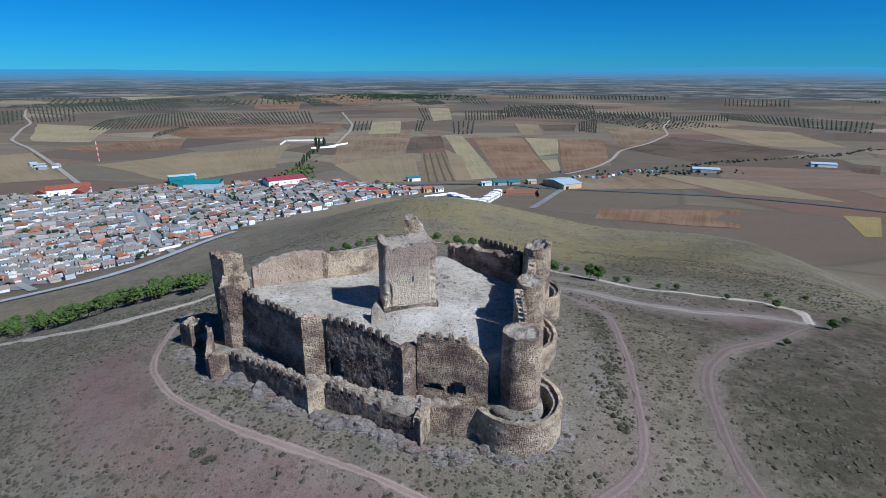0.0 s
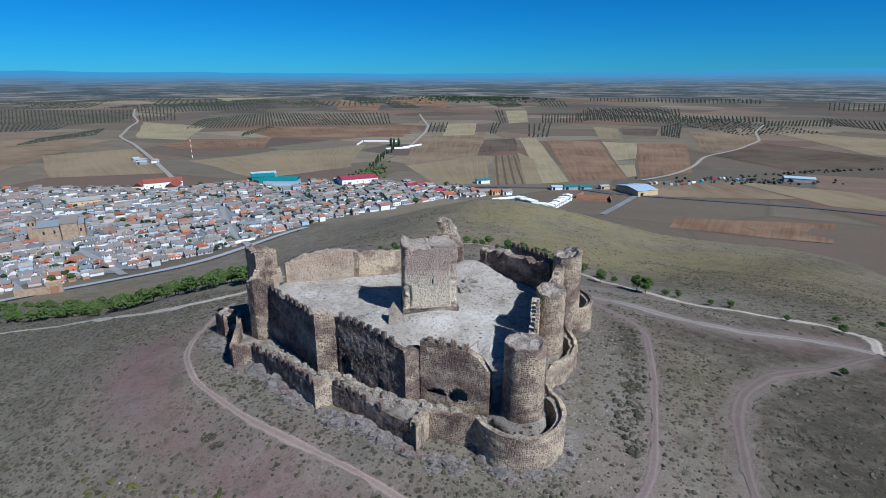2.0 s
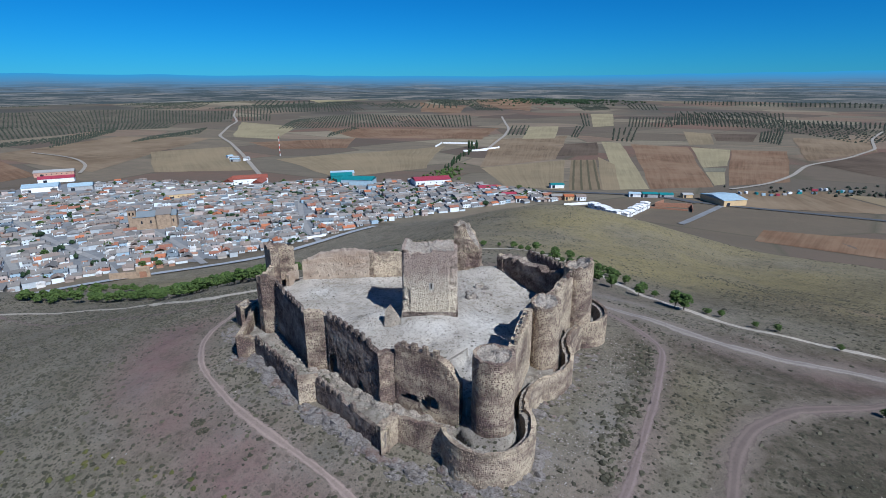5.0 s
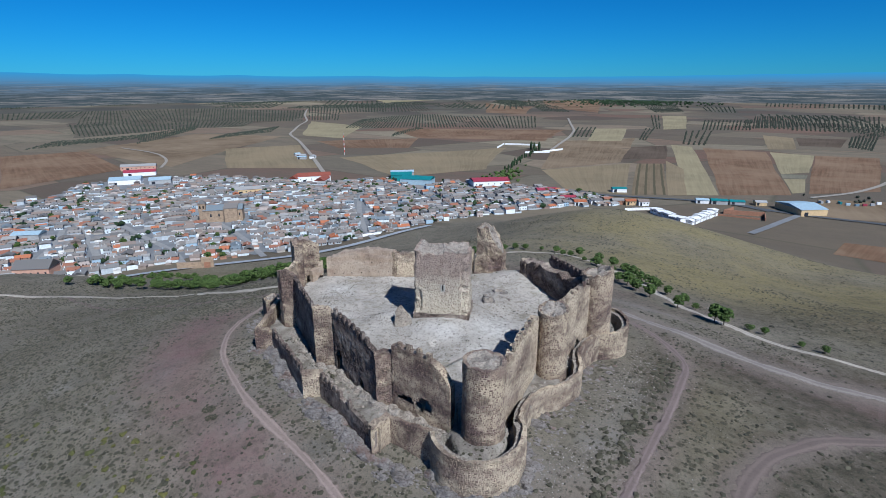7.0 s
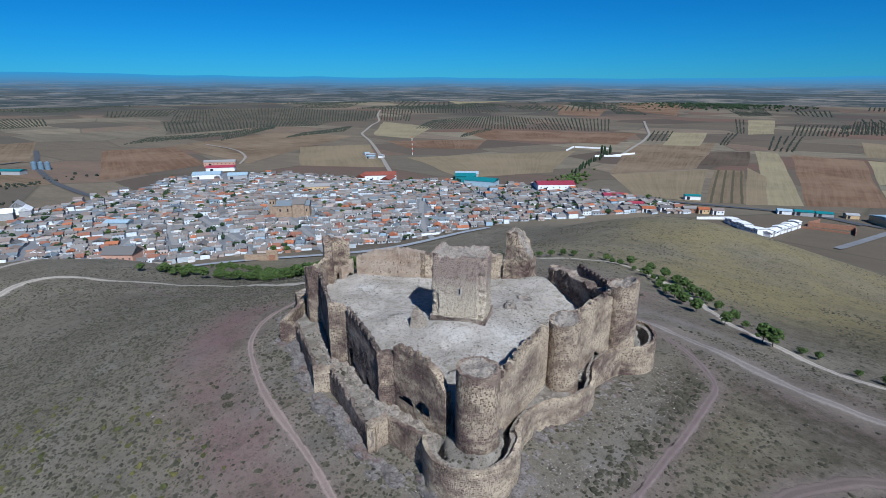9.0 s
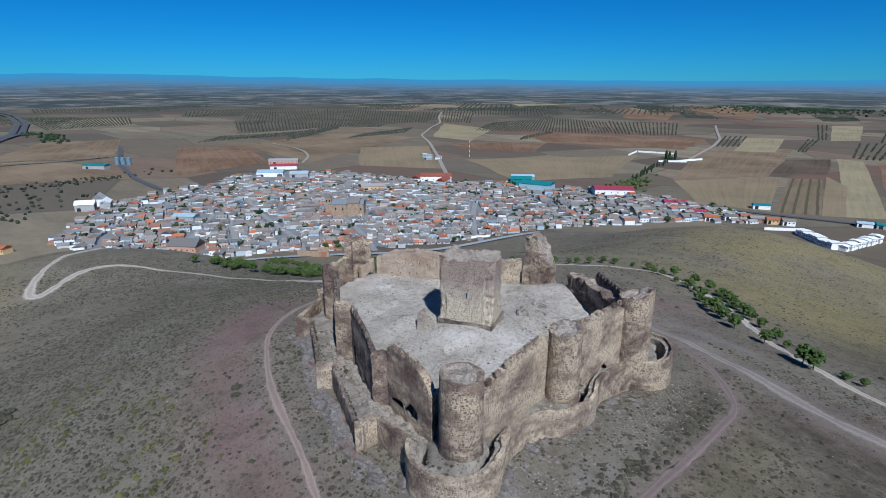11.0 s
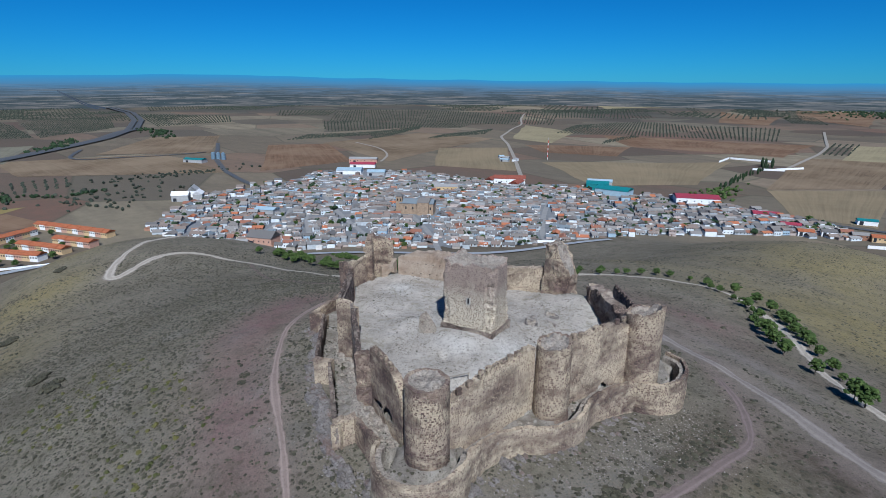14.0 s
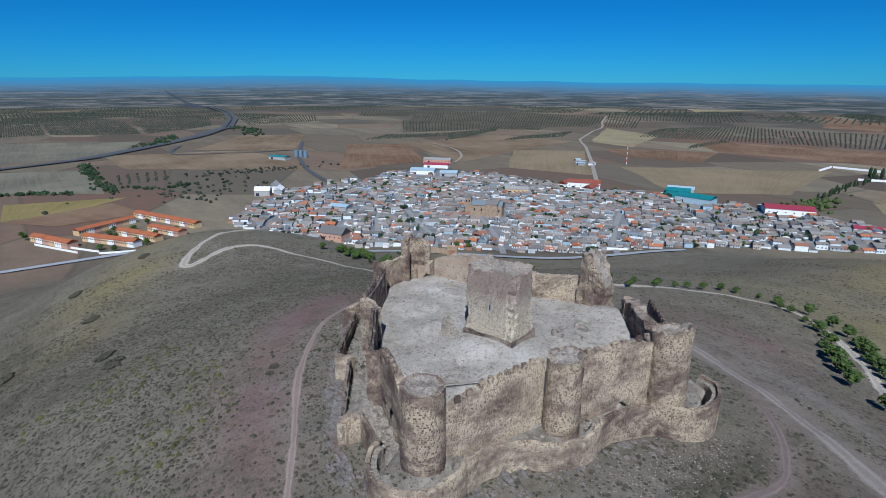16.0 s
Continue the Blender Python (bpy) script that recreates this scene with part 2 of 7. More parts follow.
def ground_material():
    n = Nodes("hill_and_plain_soil", 1.0, specular=0.05)
    # dry hill: grey-brown soil, thin straw, gravel
    a = n.noise(0.05, 6, 0.65)
    b = n.noise(0.35, 6, 0.7)
    c = n.noise(2.6, 5, 0.75)
    soil = n.ramp(a, [(0.3, (0.158, 0.138, 0.104)), (0.5, (0.198, 0.173, 0.134)), (0.7, (0.245, 0.217, 0.17))])
    soil = n.mix(n.level(b, 0.47, 0.62, 0.0, 0.55), soil, (0.135, 0.126, 0.086))
    d = n.noise(7.0, 4, 0.8)
    stone = n.cells(1.1)
    soil = n.mix(n.maths("MULTIPLY", n.level(stone.outputs["Distance"], 0.05, 0.13, 0.8, 0.0), n.level(b, 0.45, 0.6)), soil, (0.34, 0.31, 0.28))
    hill = n.mix(n.maths("MULTIPLY", n.attr("straw"), n.level(b, 0.3, 0.7, 0.5, 1.0)), soil, (0.245, 0.203, 0.098))
    hill = n.mix(n.maths("MULTIPLY", n.attr("red"), n.level(b, 0.25, 0.7, 0.55, 1.0)), hill, (0.205, 0.128, 0.120))
    hill = n.mix(n.maths("MULTIPLY", n.attr("rock"), n.level(c, 0.4, 0.58, 0.1, 1.0)), hill, (0.25, 0.235, 0.225))
    # dark scrub tone; its mask also darkens two slopes for lens falloff
    hill = n.mix(n.maths("MULTIPLY", n.attr("scrub"), n.level(b, 0.35, 0.65, 0.3, 1.0)), hill, (0.060, 0.052, 0.037))
    hill = n.mix(n.maths("MULTIPLY", n.attr("track"), n.level(c, 0.3, 0.65, 0.4, 1.0)), hill, (0.235, 0.195, 0.167))
    # thin dry tufts and grit
    e = n.noise(0.13, 6, 0.78)
    hill = n.mix(n.level(e, 0.5, 0.62, 0.0, 0.42), hill, (0.086, 0.08, 0.054))
    thin = n.level(n.attr("straw"), 0.1, 0.7, 1.0, 0.35)
    hill = n.mix(n.maths("MULTIPLY", n.level(c, 0.5, 0.62, 0.0, 0.4), thin), hill, (0.072, 0.064, 0.046))
    open_soil = n.level(n.maths("MAXIMUM", n.attr("track"), n.maths("MULTIPLY", n.attr("red"), 0.7)), 0.2, 0.8, 1.0, 0.15)
    for size, few in ((0.62, 0.5), (1.25, 0.42)):
        tuft = n.cells(size)
        chosen = n.level(tuft.outputs["Color"], few, few + 0.03)
        spot = n.maths("ADD", tuft.outputs["Distance"], n.maths("MULTIPLY", c, 0.5))
        hill = n.mix(n.maths("MULTIPLY", n.maths("MULTIPLY", n.level(spot, 0.46, 0.6, 0.75, 0.0), chosen), open_soil), hill, (0.052, 0.05, 0.034))
    hill = n.mix(n.level(d, 0.53, 0.68, 0.0, 0.6), hill, (0.05, 0.044, 0.035))
    hill = n.mix(n.level(d, 0.46, 0.34, 0.0, 0.45), hill, (0.255, 0.22, 0.178))
    # plain: a patchwork of dry fields
    rot = n.stretched(0.0042, 0.0064, 0.0, 0.35)
    cell = n.cells(1.0, "F1", rot)
    cell.inputs["Randomness"].default_value = 0.55
    tones = n.ramp(cell.outputs["Color"], [(0.0, (0.067, 0.049, 0.039)), (0.25, (0.190, 0.157, 0.113)), (0.38, (0.104, 0.078, 0.062)), (0.48, (0.269, 0.227, 0.157)), (0.58, (0.122, 0.104, 0.081)), (0.7, (0.162, 0.098, 0.073)), (1.0, (0.294, 0.248, 0.174))])
    streak = n.noise(1.0, 5, 0.65, n.stretched(0.006, 0.03, 0.0, 0.5))
    plain = n.mix(n.level(streak, 0.4, 0.7, 0.0, 0.6), tones, (0.112, 0.094, 0.073))
    fine = n.noise(0.08, 6, 0.7)
    plain = n.mix(n.level(fine, 0.4, 0.75, 0.0, 0.35), plain, (0.09, 0.085, 0.062))
    edge = n.cells(1.0, "DISTANCE_TO_EDGE", rot)
    edge.inputs["Randomness"].default_value = 0.55
    plain = n.mix(n.level(edge.outputs["Distance"], 0.0, 0.02, 0.6, 0.0), plain, (0.08, 0.08, 0.055))
    # far scrub and groves, their dark tone cooled to carry distance haze
    scrubland = n.noise(0.0011, 4, 0.6)
    plain = n.mix(n.maths("MULTIPLY", n.attr("far"), n.level(scrubland, 0.46, 0.55, 0.0, 0.6)), plain, (0.045, 0.055, 0.054))
    colour = n.mix(n.attr("hill"), plain, hill)
    bump = n.maths("ADD", n.maths("MULTIPLY", b, 1.0), n.maths("ADD", n.maths("MULTIPLY", c, 0.6), n.maths("MULTIPLY", d, 0.25)))
    return n.done(colour, bump, 0.8, 0.45)


mat_ground = ground_material()


def rock_material():
    n = Nodes("grey_rock", 0.95, specular=0.1)
    a, b = n.noise(0.8, 5, 0.7), n.noise(1.0, 5, 0.75, n.stretched(3.0, 3.0, 8.0))
    col = n.ramp(a, [(0.3, (0.15, 0.13, 0.115)), (0.5, (0.25, 0.225, 0.205)), (0.7, (0.33, 0.30, 0.275))])
    col = n.mix(n.level(b, 0.5, 0.62, 0.0, 0.8), col, (0.075, 0.06, 0.052))
    col = n.mix(n.level(n.noise(0.35, 4), 0.55, 0.65, 0.0, 0.6), col, (0.20, 0.125, 0.10))
    return n.done(col, n.maths("ADD", a, b), 1.0, 0.3)


mat_rock = rock_material()


def track_material(name, colour):
    n = Nodes(name, 1.0, specular=0.05)
    a, b, c = n.noise(0.3, 5, 0.65), n.noise(2.2, 5, 0.7), n.noise(9.0, 4, 0.8)
    rut = n.maths("ABSOLUTE", n.maths("SUBTRACT", n.attr("across"), 0.5))
    col = n.mix(n.level(a, 0.35, 0.65, 0.0, 0.5), colour, tuple(v * 0.78 for v in colour))
    col = n.mix(n.level(rut, 0.08, 0.3, 0.55, 0.0), col, tuple(min(1, v * 1.35) for v in colour))
    col = n.mix(n.maths("MULTIPLY", n.level(n.attr("across"), 0.7, 1.0), n.level(b, 0.4, 0.56)), col, (0.11, 0.09, 0.068))
    col = n.mix(n.level(b, 0.52, 0.66, 0.0, 0.45), col, (0.12, 0.10, 0.08))
    col = n.mix(n.level(c, 0.55, 0.7, 0.0, 0.5), col, (0.08, 0.066, 0.054))
    return n.done(col, n.maths("ADD", b, c), 0.6, 0.15)


mat_track_pink = track_material("trodden_pink_soil", (0.27, 0.21, 0.18))
mat_track_dark = track_material("trodden_brown_soil", (0.165, 0.13, 0.114))
mat_track_red = track_material("trodden_red_soil", (0.195, 0.152, 0.138))
mat_track_grey = track_material("pale_grey_dirt", (0.25, 0.218, 0.192))
mat_track_pale = track_material("pale_gravel", (0.40, 0.355, 0.295))


def court_material():
    n = Nodes("courtyard_dust", 1.0, specular=0.05)
    a = n.noise(0.16, 5, 0.6)
    b = n.noise(1.3, 6, 0.7)
    colour = n.ramp(a, [(0.3, (0.40, 0.36, 0.308)), (0.5, (0.52, 0.472, 0.41)), (0.66, (0.64, 0.59, 0.525))])
    colour = n.mix(n.level(b, 0.51, 0.62, 0.0, 0.55), colour, (0.225, 0.197, 0.16))
    colour = n.mix(n.level(n.noise(0.3, 4, 0.6), 0.57, 0.66, 0.0, 0.5), colour, (0.255, 0.225, 0.15))
    st = n.cells(2.2)
    colour = n.mix(n.maths("MULTIPLY", n.level(st.outputs["Distance"], 0.05, 0.16, 0.8, 0.0), n.level(a, 0.45, 0.6)), colour, (0.19, 0.15, 0.12))
    scuff = n.noise(5.5, 5, 0.8)
    colour = n.mix(n.level(scuff, 0.54, 0.68, 0.0, 0.6), colour, (0.12, 0.104, 0.085))
    colour = n.mix(n.level(scuff, 0.46, 0.36, 0.0, 0.5), colour, (0.56, 0.53, 0.49))
    grit = n.noise(2.6, 6, 0.8)
    colour = n.mix(n.maths("MULTIPLY", n.level(grit, 0.53, 0.62, 0.0, 0.7), n.level(n.noise(0.22, 4, 0.6), 0.46, 0.6, 0.12, 1.0)), colour, (0.135, 0.117, 0.093))
    lime = n.maths("MULTIPLY", n.attr("lime"), n.level(b, 0.35, 0.6, 1.0, 0.35))
    colour = n.mix(lime, colour, (0.74, 0.715, 0.67))
    return n.done(colour, n.maths("ADD", b, scuff), 1.0, 0.35)


mat_court = court_material()


def terrace_material():
    """Brown earth, grit and thin dry weeds between the two rings of walls."""
    n = Nodes("terrace_earth", 1.0, specular=0.05)
    a, b, c = n.noise(0.3, 5, 0.6), n.noise(1.5, 6, 0.7), n.noise(6.0, 5, 0.8)
    colour = n.ramp(a, [(0.32, (0.21, 0.183, 0.152)), (0.5, (0.315, 0.28, 0.24)), (0.66, (0.42, 0.385, 0.335))])
    colour = n.mix(n.level(b, 0.51, 0.63, 0.0, 0.6), colour, (0.125, 0.118, 0.072))
    colour = n.mix(n.level(c, 0.54, 0.66, 0.0, 0.65), colour, (0.075, 0.064, 0.05))
    return n.done(colour, n.maths("ADD", b, c), 0.9, 0.25)


mat_terrace = terrace_material()


def plain_material(name, colour, vary=0.25, scale=1.5, rough=0.85, bump=0.02, metallic=0.0, specular=0.3):
    n = Nodes(name, rough, metallic, specular)
    dark = tuple(v * (1 - vary) for v in colour)
    light = tuple(min(1, v * (1 + vary * 0.6)) for v in colour)
    a = n.noise(scale, 5, 0.65)
    b = n.noise(scale * 9, 4, 0.7)
    col = n.ramp(a, [(0.3, dark), (0.7, light)])
    col = n.mix(n.level(b, 0.45, 0.8, 0.0, 0.35), col, dark)
    return n.done(col, b, 0.4, bump)


def varied_material(name, stops, scale=0.8, rough=0.9, tiles=False):
    """One surface whose tint differs from object to object."""
    n = Nodes(name, rough, specular=0.2)
    base = n.ramp(n.random(), stops, "CONSTANT")
    a = n.noise(scale, 5, 0.7)
    col = n.mix(n.level(a, 0.4, 0.75, 0.0, 0.4), base, (0.135, 0.128, 0.12))
    return n.done(col, n.noise(scale * 6, 4, 0.7), 0.5, 0.05)


def island_material(name, stops, rough=0.9, scale=0.8):
    n = Nodes(name, rough, specular=0.2)
    base = n.ramp(n.island(), stops, "CONSTANT")
    a = n.noise(scale, 5, 0.7)
    return n.done(n.mix(n.level(a, 0.4, 0.75, 0.0, 0.35), base, (0.135, 0.125, 0.115)), n.noise(5, 4), 0.4, 0.05)


# roofs greyed and walls blued so the tints hold some distance haze
ROOFS = [(0.0, (0.20, 0.182, 0.165)), (0.2, (0.255, 0.238, 0.22)), (0.36, (0.145, 0.138, 0.132)), (0.48, (0.225, 0.178, 0.15)), (0.6, (0.19, 0.186, 0.182)), (0.7, (0.30, 0.292, 0.28)), (0.78, (0.28, 0.12, 0.075)), (0.84, (0.17, 0.205, 0.23)), (0.89, (0.24, 0.195, 0.165)), (0.95, (0.42, 0.15, 0.07))]
WALLS = [(0.0, (0.66, 0.72, 0.75)), (0.22, (0.46, 0.50, 0.53)), (0.42, (0.76, 0.80, 0.82)), (0.54, (0.40, 0.36, 0.31)), (0.64, (0.42, 0.45, 0.47)), (0.75, (0.25, 0.18, 0.145)), (0.82, (0.36, 0.48, 0.58)), (0.9, (0.50, 0.42, 0.38))]
mat_roof = varied_material("clay_roof_tiles", ROOFS)
mat_house = varied_material("painted_house_wall", WALLS, 0.5)
mat_roof_far = island_material("clay_roof_tiles_joined", ROOFS)
mat_house_far = island_material("painted_house_wall_joined", WALLS)
mat_glass_dark = plain_material("window_dark", (0.03, 0.035, 0.045), 0.3, 3, 0.15, specular=0.6)
mat_door = plain_material("brown_door", (0.11, 0.06, 0.035), 0.3, 3)
mat_asphalt = plain_material("asphalt", (0.085, 0.088, 0.092), 0.25, 0.3)
mat_street = plain_material("village_street", (0.195, 0.20, 0.205), 0.2, 0.1)
mat_edge_road = plain_material("pale_asphalt", (0.33, 0.345, 0.36), 0.15, 0.2)
mat_pale_road = plain_material("gravel_road", (0.30, 0.27, 0.225), 0.2, 0.2)
mat_white = plain_material("white_paint", (0.80, 0.80, 0.79), 0.12, 0.5)
mat_teal = plain_material("teal_metal_roof", (0.03, 0.22, 0.23), 0.2, 0.4, 0.5, metallic=0.2)
mat_maroon = plain_material("maroon_metal_roof", (0.30, 0.045, 0.07), 0.2, 0.4, 0.55)
mat_paleblue = plain_material("pale_blue_metal_roof", (0.42, 0.55, 0.62), 0.15, 0.4, 0.45, metallic=0.2)
mat_orange = plain_material("orange_clay_tiles", (0.35, 0.115, 0.05), 0.3, 0.6)
mat_redtile = plain_material("dark_red_tiles", (0.25, 0.075, 0.05), 0.3, 0.6)
mat_lane = plain_material("concrete_street", (0.27, 0.265, 0.255), 0.15, 0.2)
mat_ochre = plain_material("ochre_render", (0.58, 0.42, 0.23), 0.15, 0.5)
mat_church = plain_material("tan_stone_and_brick", (0.34, 0.25, 0.17), 0.35, 0.5, bump=0.1)
mat_brick = plain_material("brick_wall", (0.31, 0.16, 0.10), 0.3, 0.8)
mat_grey = plain_material("grey_concrete", (0.36, 0.36, 0.355), 0.2, 0.4)
mat_mast = plain_material("mast_red", (0.5, 0.06, 0.04), 0.1, 1)
mat_beam = plain_material("grey_timber", (0.27, 0.24, 0.20), 0.3, 3)
mat_bark = plain_material("bark", (0.10, 0.075, 0.055), 0.3, 4)


def leaf_material(name, lo, hi):
    n = Nodes(name, 0.75, specular=0.2)
    base = n.ramp(n.island(), [(0.0, lo), (1.0, hi)])
    a = n.noise(2.5, 4, 0.7)
    return n.done(n.mix(n.level(a, 0.4, 0.8, 0.0, 0.45), base, tuple(v * 0.5 for v in lo)))


mat_pine = leaf_material("pine_needles", (0.036, 0.062, 0.015), (0.09, 0.132, 0.034))
mat_olive = leaf_material("olive_leaves", (0.028, 0.036, 0.025), (0.058, 0.066, 0.046))
mat_cypress = leaf_material("cypress_leaves", (0.018, 0.035, 0.015), (0.035, 0.06, 0.025))
mat_shrub = leaf_material("dry_shrub", (0.042, 0.040, 0.027), (0.098, 0.09, 0.06))
mat_weed = leaf_material("green_weed", (0.06, 0.066, 0.022), (0.125, 0.115, 0.035))
mat_stone = island_material("loose_stones", [(0.0, (0.24, 0.205, 0.175)), (0.35, (0.30, 0.27, 0.24)), (0.6, (0.18, 0.145, 0.12)), (0.9, (0.40, 0.37, 0.34))], scale=4)


def field_material(name, colour, other, rows=0.0):
    n = Nodes(name, 1.0, specular=0.05)
    a = n.noise(0.03, 6, 0.65)
    col = n.mix(n.level(a, 0.35, 0.7), colour, other)
    uv = n.add("ShaderNodeAttribute")
    uv.attribute_name = "along"
    streak = n.noise(1.0, 4, 0.7, n.stretched(0.16, 0.006, 0.0, 0.0, uv.outputs["Vector"]))
    col = n.mix(n.level(streak, 0.4, 0.65, 0.0, 0.7), col, tuple(v * 0.62 for v in colour))
    wide = n.noise(0.009, 4, 0.6)
    col = n.mix(n.level(wide, 0.4, 0.65, 0.0, 0.6), col, tuple(v * 1.35 for v in other))
    if rows:
        w = n.add("ShaderNodeTexWave", Scale=rows, Distortion=0.6, Detail=2.0)
        n.link(uv.outputs["Vector"], w.inputs["Vector"])
        col = n.mix(n.level(w.outputs["Fac"], 0.72, 0.9, 0.0, 0.85), col, (0.075, 0.07, 0.045))
    return n.done(col, n.noise(0.6, 4), 0.4, 0.2)


FIELD_MATS = {
    "redsoil": field_material("red_ploughed_soil", (0.161, 0.096, 0.059), (0.193, 0.135, 0.088)),
    "brown": field_material("brown_ploughed_soil", (0.163, 0.116, 0.073), (0.201, 0.155, 0.104)),
    "darkbrown": field_material("dark_ploughed_soil", (0.084, 0.063, 0.047), (0.111, 0.086, 0.063)),
    "tan": field_material("tan_fallow", (0.235, 0.190, 0.121), (0.196, 0.153, 0.095)),
    "stubble": field_material("pale_stubble", (0.282, 0.242, 0.151), (0.235, 0.199, 0.120)),
    "grey": field_material("grey_fallow", (0.148, 0.141, 0.111), (0.171, 0.158, 0.113)),
    "yellow": field_material("yellow_stubble", (0.245, 0.198, 0.074), (0.205, 0.164, 0.074)),
    "weedy": field_material("weedy_grove_floor", (0.091, 0.082, 0.064), (0.117, 0.100, 0.074)),
    "vines": field_material("vine_rows", (0.183, 0.144, 0.090), (0.161, 0.123, 0.080), 0.027),
}

# ---- shape of the land ----
PLAIN = -84.0
HEIGHTS = (
    (0.6, -0.3, 3.1, 3.8, 6.4, 9, 15.2, 15.1, 3.7, -1),
    (3.8, 6.5, 11.2, 12.1, 19.8, 20.6, 21.4, 19.6, 3.4, -2),
    (2.9, 22.7, 18.8, 18.2, 27.4, 25.6, 24.7, 25.2, 9.3, 2.8),
    (-6.7, 23.7, 14.5, 9.3, 20.5, 21.2, 16.8, 22, 12.9, 5.6),
    (-5.2, 7.1, 1.9, 10.1, 22.6, 18.9, 15.5, 16.4, 9.1, -2.6),
    (1.1, 1, 4.6, 9.6, 10.4, 15.4, 8.7, 8.9, 16, -5.4),
    (1, -1.3, 0.5, -0.5, 6.9, 24.3, 9.4, 8.9, 19.9, -0.6),
    (0.4, -0.3, 0.7, 5.9, 15, 13.8, 11.7, 2.4, -4, -6.6),
)
MIDDLE = (30.0, 15.0)


def value_noise(x, y, seed=0):
    xi, yi = np.floor(x), np.floor(y)
    fx, fy = x - xi, y - yi
    fx, fy = fx * fx * (3 - 2 * fx), fy * fy * (3 - 2 * fy)

    def h(a, b):
        v = np.sin(a * 127.1 + b * 311.7 + seed * 74.7) * 43758.5453
        return v - np.floor(v)

    return (h(xi, yi) * (1 - fx) + h(xi + 1, yi) * fx) * (1 - fy) + (h(xi, yi + 1) * (1 - fx) + h(xi + 1, yi + 1) * fx) * fy


def fbm(x, y, octaves=4, seed=0):
    total, amp, norm = 0.0, 1.0, 0.0
    for o in range(octaves):
        total = total + amp * value_noise(x * 2**o, y * 2**o, seed + o)
        norm, amp = norm + amp, amp * 0.5
    return total / norm - 0.5


def hill_rise(x, y):
    total = np.zeros_like(x)
    for j, row in enumerate(HEIGHTS):
        for i, a in enumerate(row):
            total = total + a * np.exp(-((x + 350 - 70 * i) ** 2 + (y + 60 - 70 * j) ** 2) / (2 * 58.0**2))
    return total


def land(x, y):
    """Height of the ground, from plan metres."""
    x, y = np.asarray(x, float), np.asarray(y, float)
    far = np.hypot(x - MIDDLE[0], y - MIDDLE[1])
    rise = hill_rise(x, y)
    z = PLAIN + rise
    z = z + np.clip(rise / 20, 0, 1) * (fbm(x / 9, y / 9, 4, 3) * 0.9 + fbm(x / 32, y / 32, 3, 5) * 1.6)
    z = z + fbm(x / 420, y / 420, 3, 9) * 14 * np.clip((far - 900) / 900, 0, 1)
    return z


def spread(x, y):
    """The far country is drawn in towards the horizon: plan metres to built metres."""
    x, y = np.asarray(x, float), np.asarray(y, float)
    dx, dy = x - MIDDLE[0], y - MIDDLE[1]
    far = np.maximum(np.hypot(dx, dy), 1e-6)
    near = np.where(far < 2000, far, 2000 + 2600 * (1 - np.exp(-np.maximum(far - 2000, 0) / 2600)))
    z = land(x, y)
    slope = (60 - z) / far + 0.0044 * (1 - np.exp(-far / 6000)) * np.clip((far - 600) / 1400, 0, 1)
    zz = np.where(far < 600, z, 60 - slope * near)
    k = near / far
    return MIDDLE[0] + dx * k, MIDDLE[1] + dy * k, zz


def segment_distance(x, y, pts):
    best = np.full(np.shape(x), 1e9)
    for (ax, ay), (bx, by) in zip(pts[:-1], pts[1:]):
        dx, dy = bx - ax, by - ay
        t = np.clip(((x - ax) * dx + (y - ay) * dy) / (dx * dx + dy * dy), 0, 1)
        best = np.minimum(best, np.hypot(x - ax - t * dx, y - ay - t * dy))
    return best


def inside(x, y, poly):
    x, y = np.asarray(x, float), np.asarray(y, float)
    hit = np.zeros(x.shape, bool)
    for (ax, ay), (bx, by) in zip(poly, poly[1:] + poly[:1]):
        cross = ((ay > y) != (by > y)) & (x < (bx - ax) * (y - ay) / (by - ay + 1e-12) + ax)
        hit ^= cross
    return hit


FOOTPATH = [(-57, 116), (-56, 106), (-54, 95), (-51, 86), (-44, 77), (-37, 72), (-31, 68), (-24, 64), (-16, 60.5), (-10, 58), (-4, 55), (4, 51), (14, 48)]
RING_TRACK = [(18, 135), (26, 125), (32, 118), (37, 107), (34, 87), (31, 73), (29, 64), (27, 58), (22, 54.5), (14, 49)]
LOOP_TRACK = [(82, 107), (68, 97), (55, 91), (47, 83), (43, 75), (40, 62), (40, 54), (42, 44)]
TREE_ROAD = [(-62, 140), (-50, 154), (-37, 172), (-28, 190), (-20, 205), (-10, 213), (0, 213), (10, 203), (20, 190), (29, 174), (36, 158), (43, 147), (51, 139), (60, 132), (72, 129), (84, 127), (88, 119), (82, 107)]
GATE_ROAD = [(-8, 145), (4, 140.5), (17, 134.5), (29, 129), (40, 122), (50, 115), (60, 112), (72, 113), (82, 108)]
WEST_ROAD = [(-54, 137), (-59, 130), (-67, 123), (-78, 120), (-98, 126), (-132, 145), (-150, 146), (-172, 138), (-190, 126), (-206, 114), (-207, 102), (-199, 91), (-190, 82), (-187, 76), (-195, 77), (-208, 83), (-222, 91), (-238, 104), (-252, 125), (-268, 150)]
OLD_PATH = [(-58, 112), (-83, 108), (-116, 115), (-145, 121), (-171, 128), (-180, 132)]



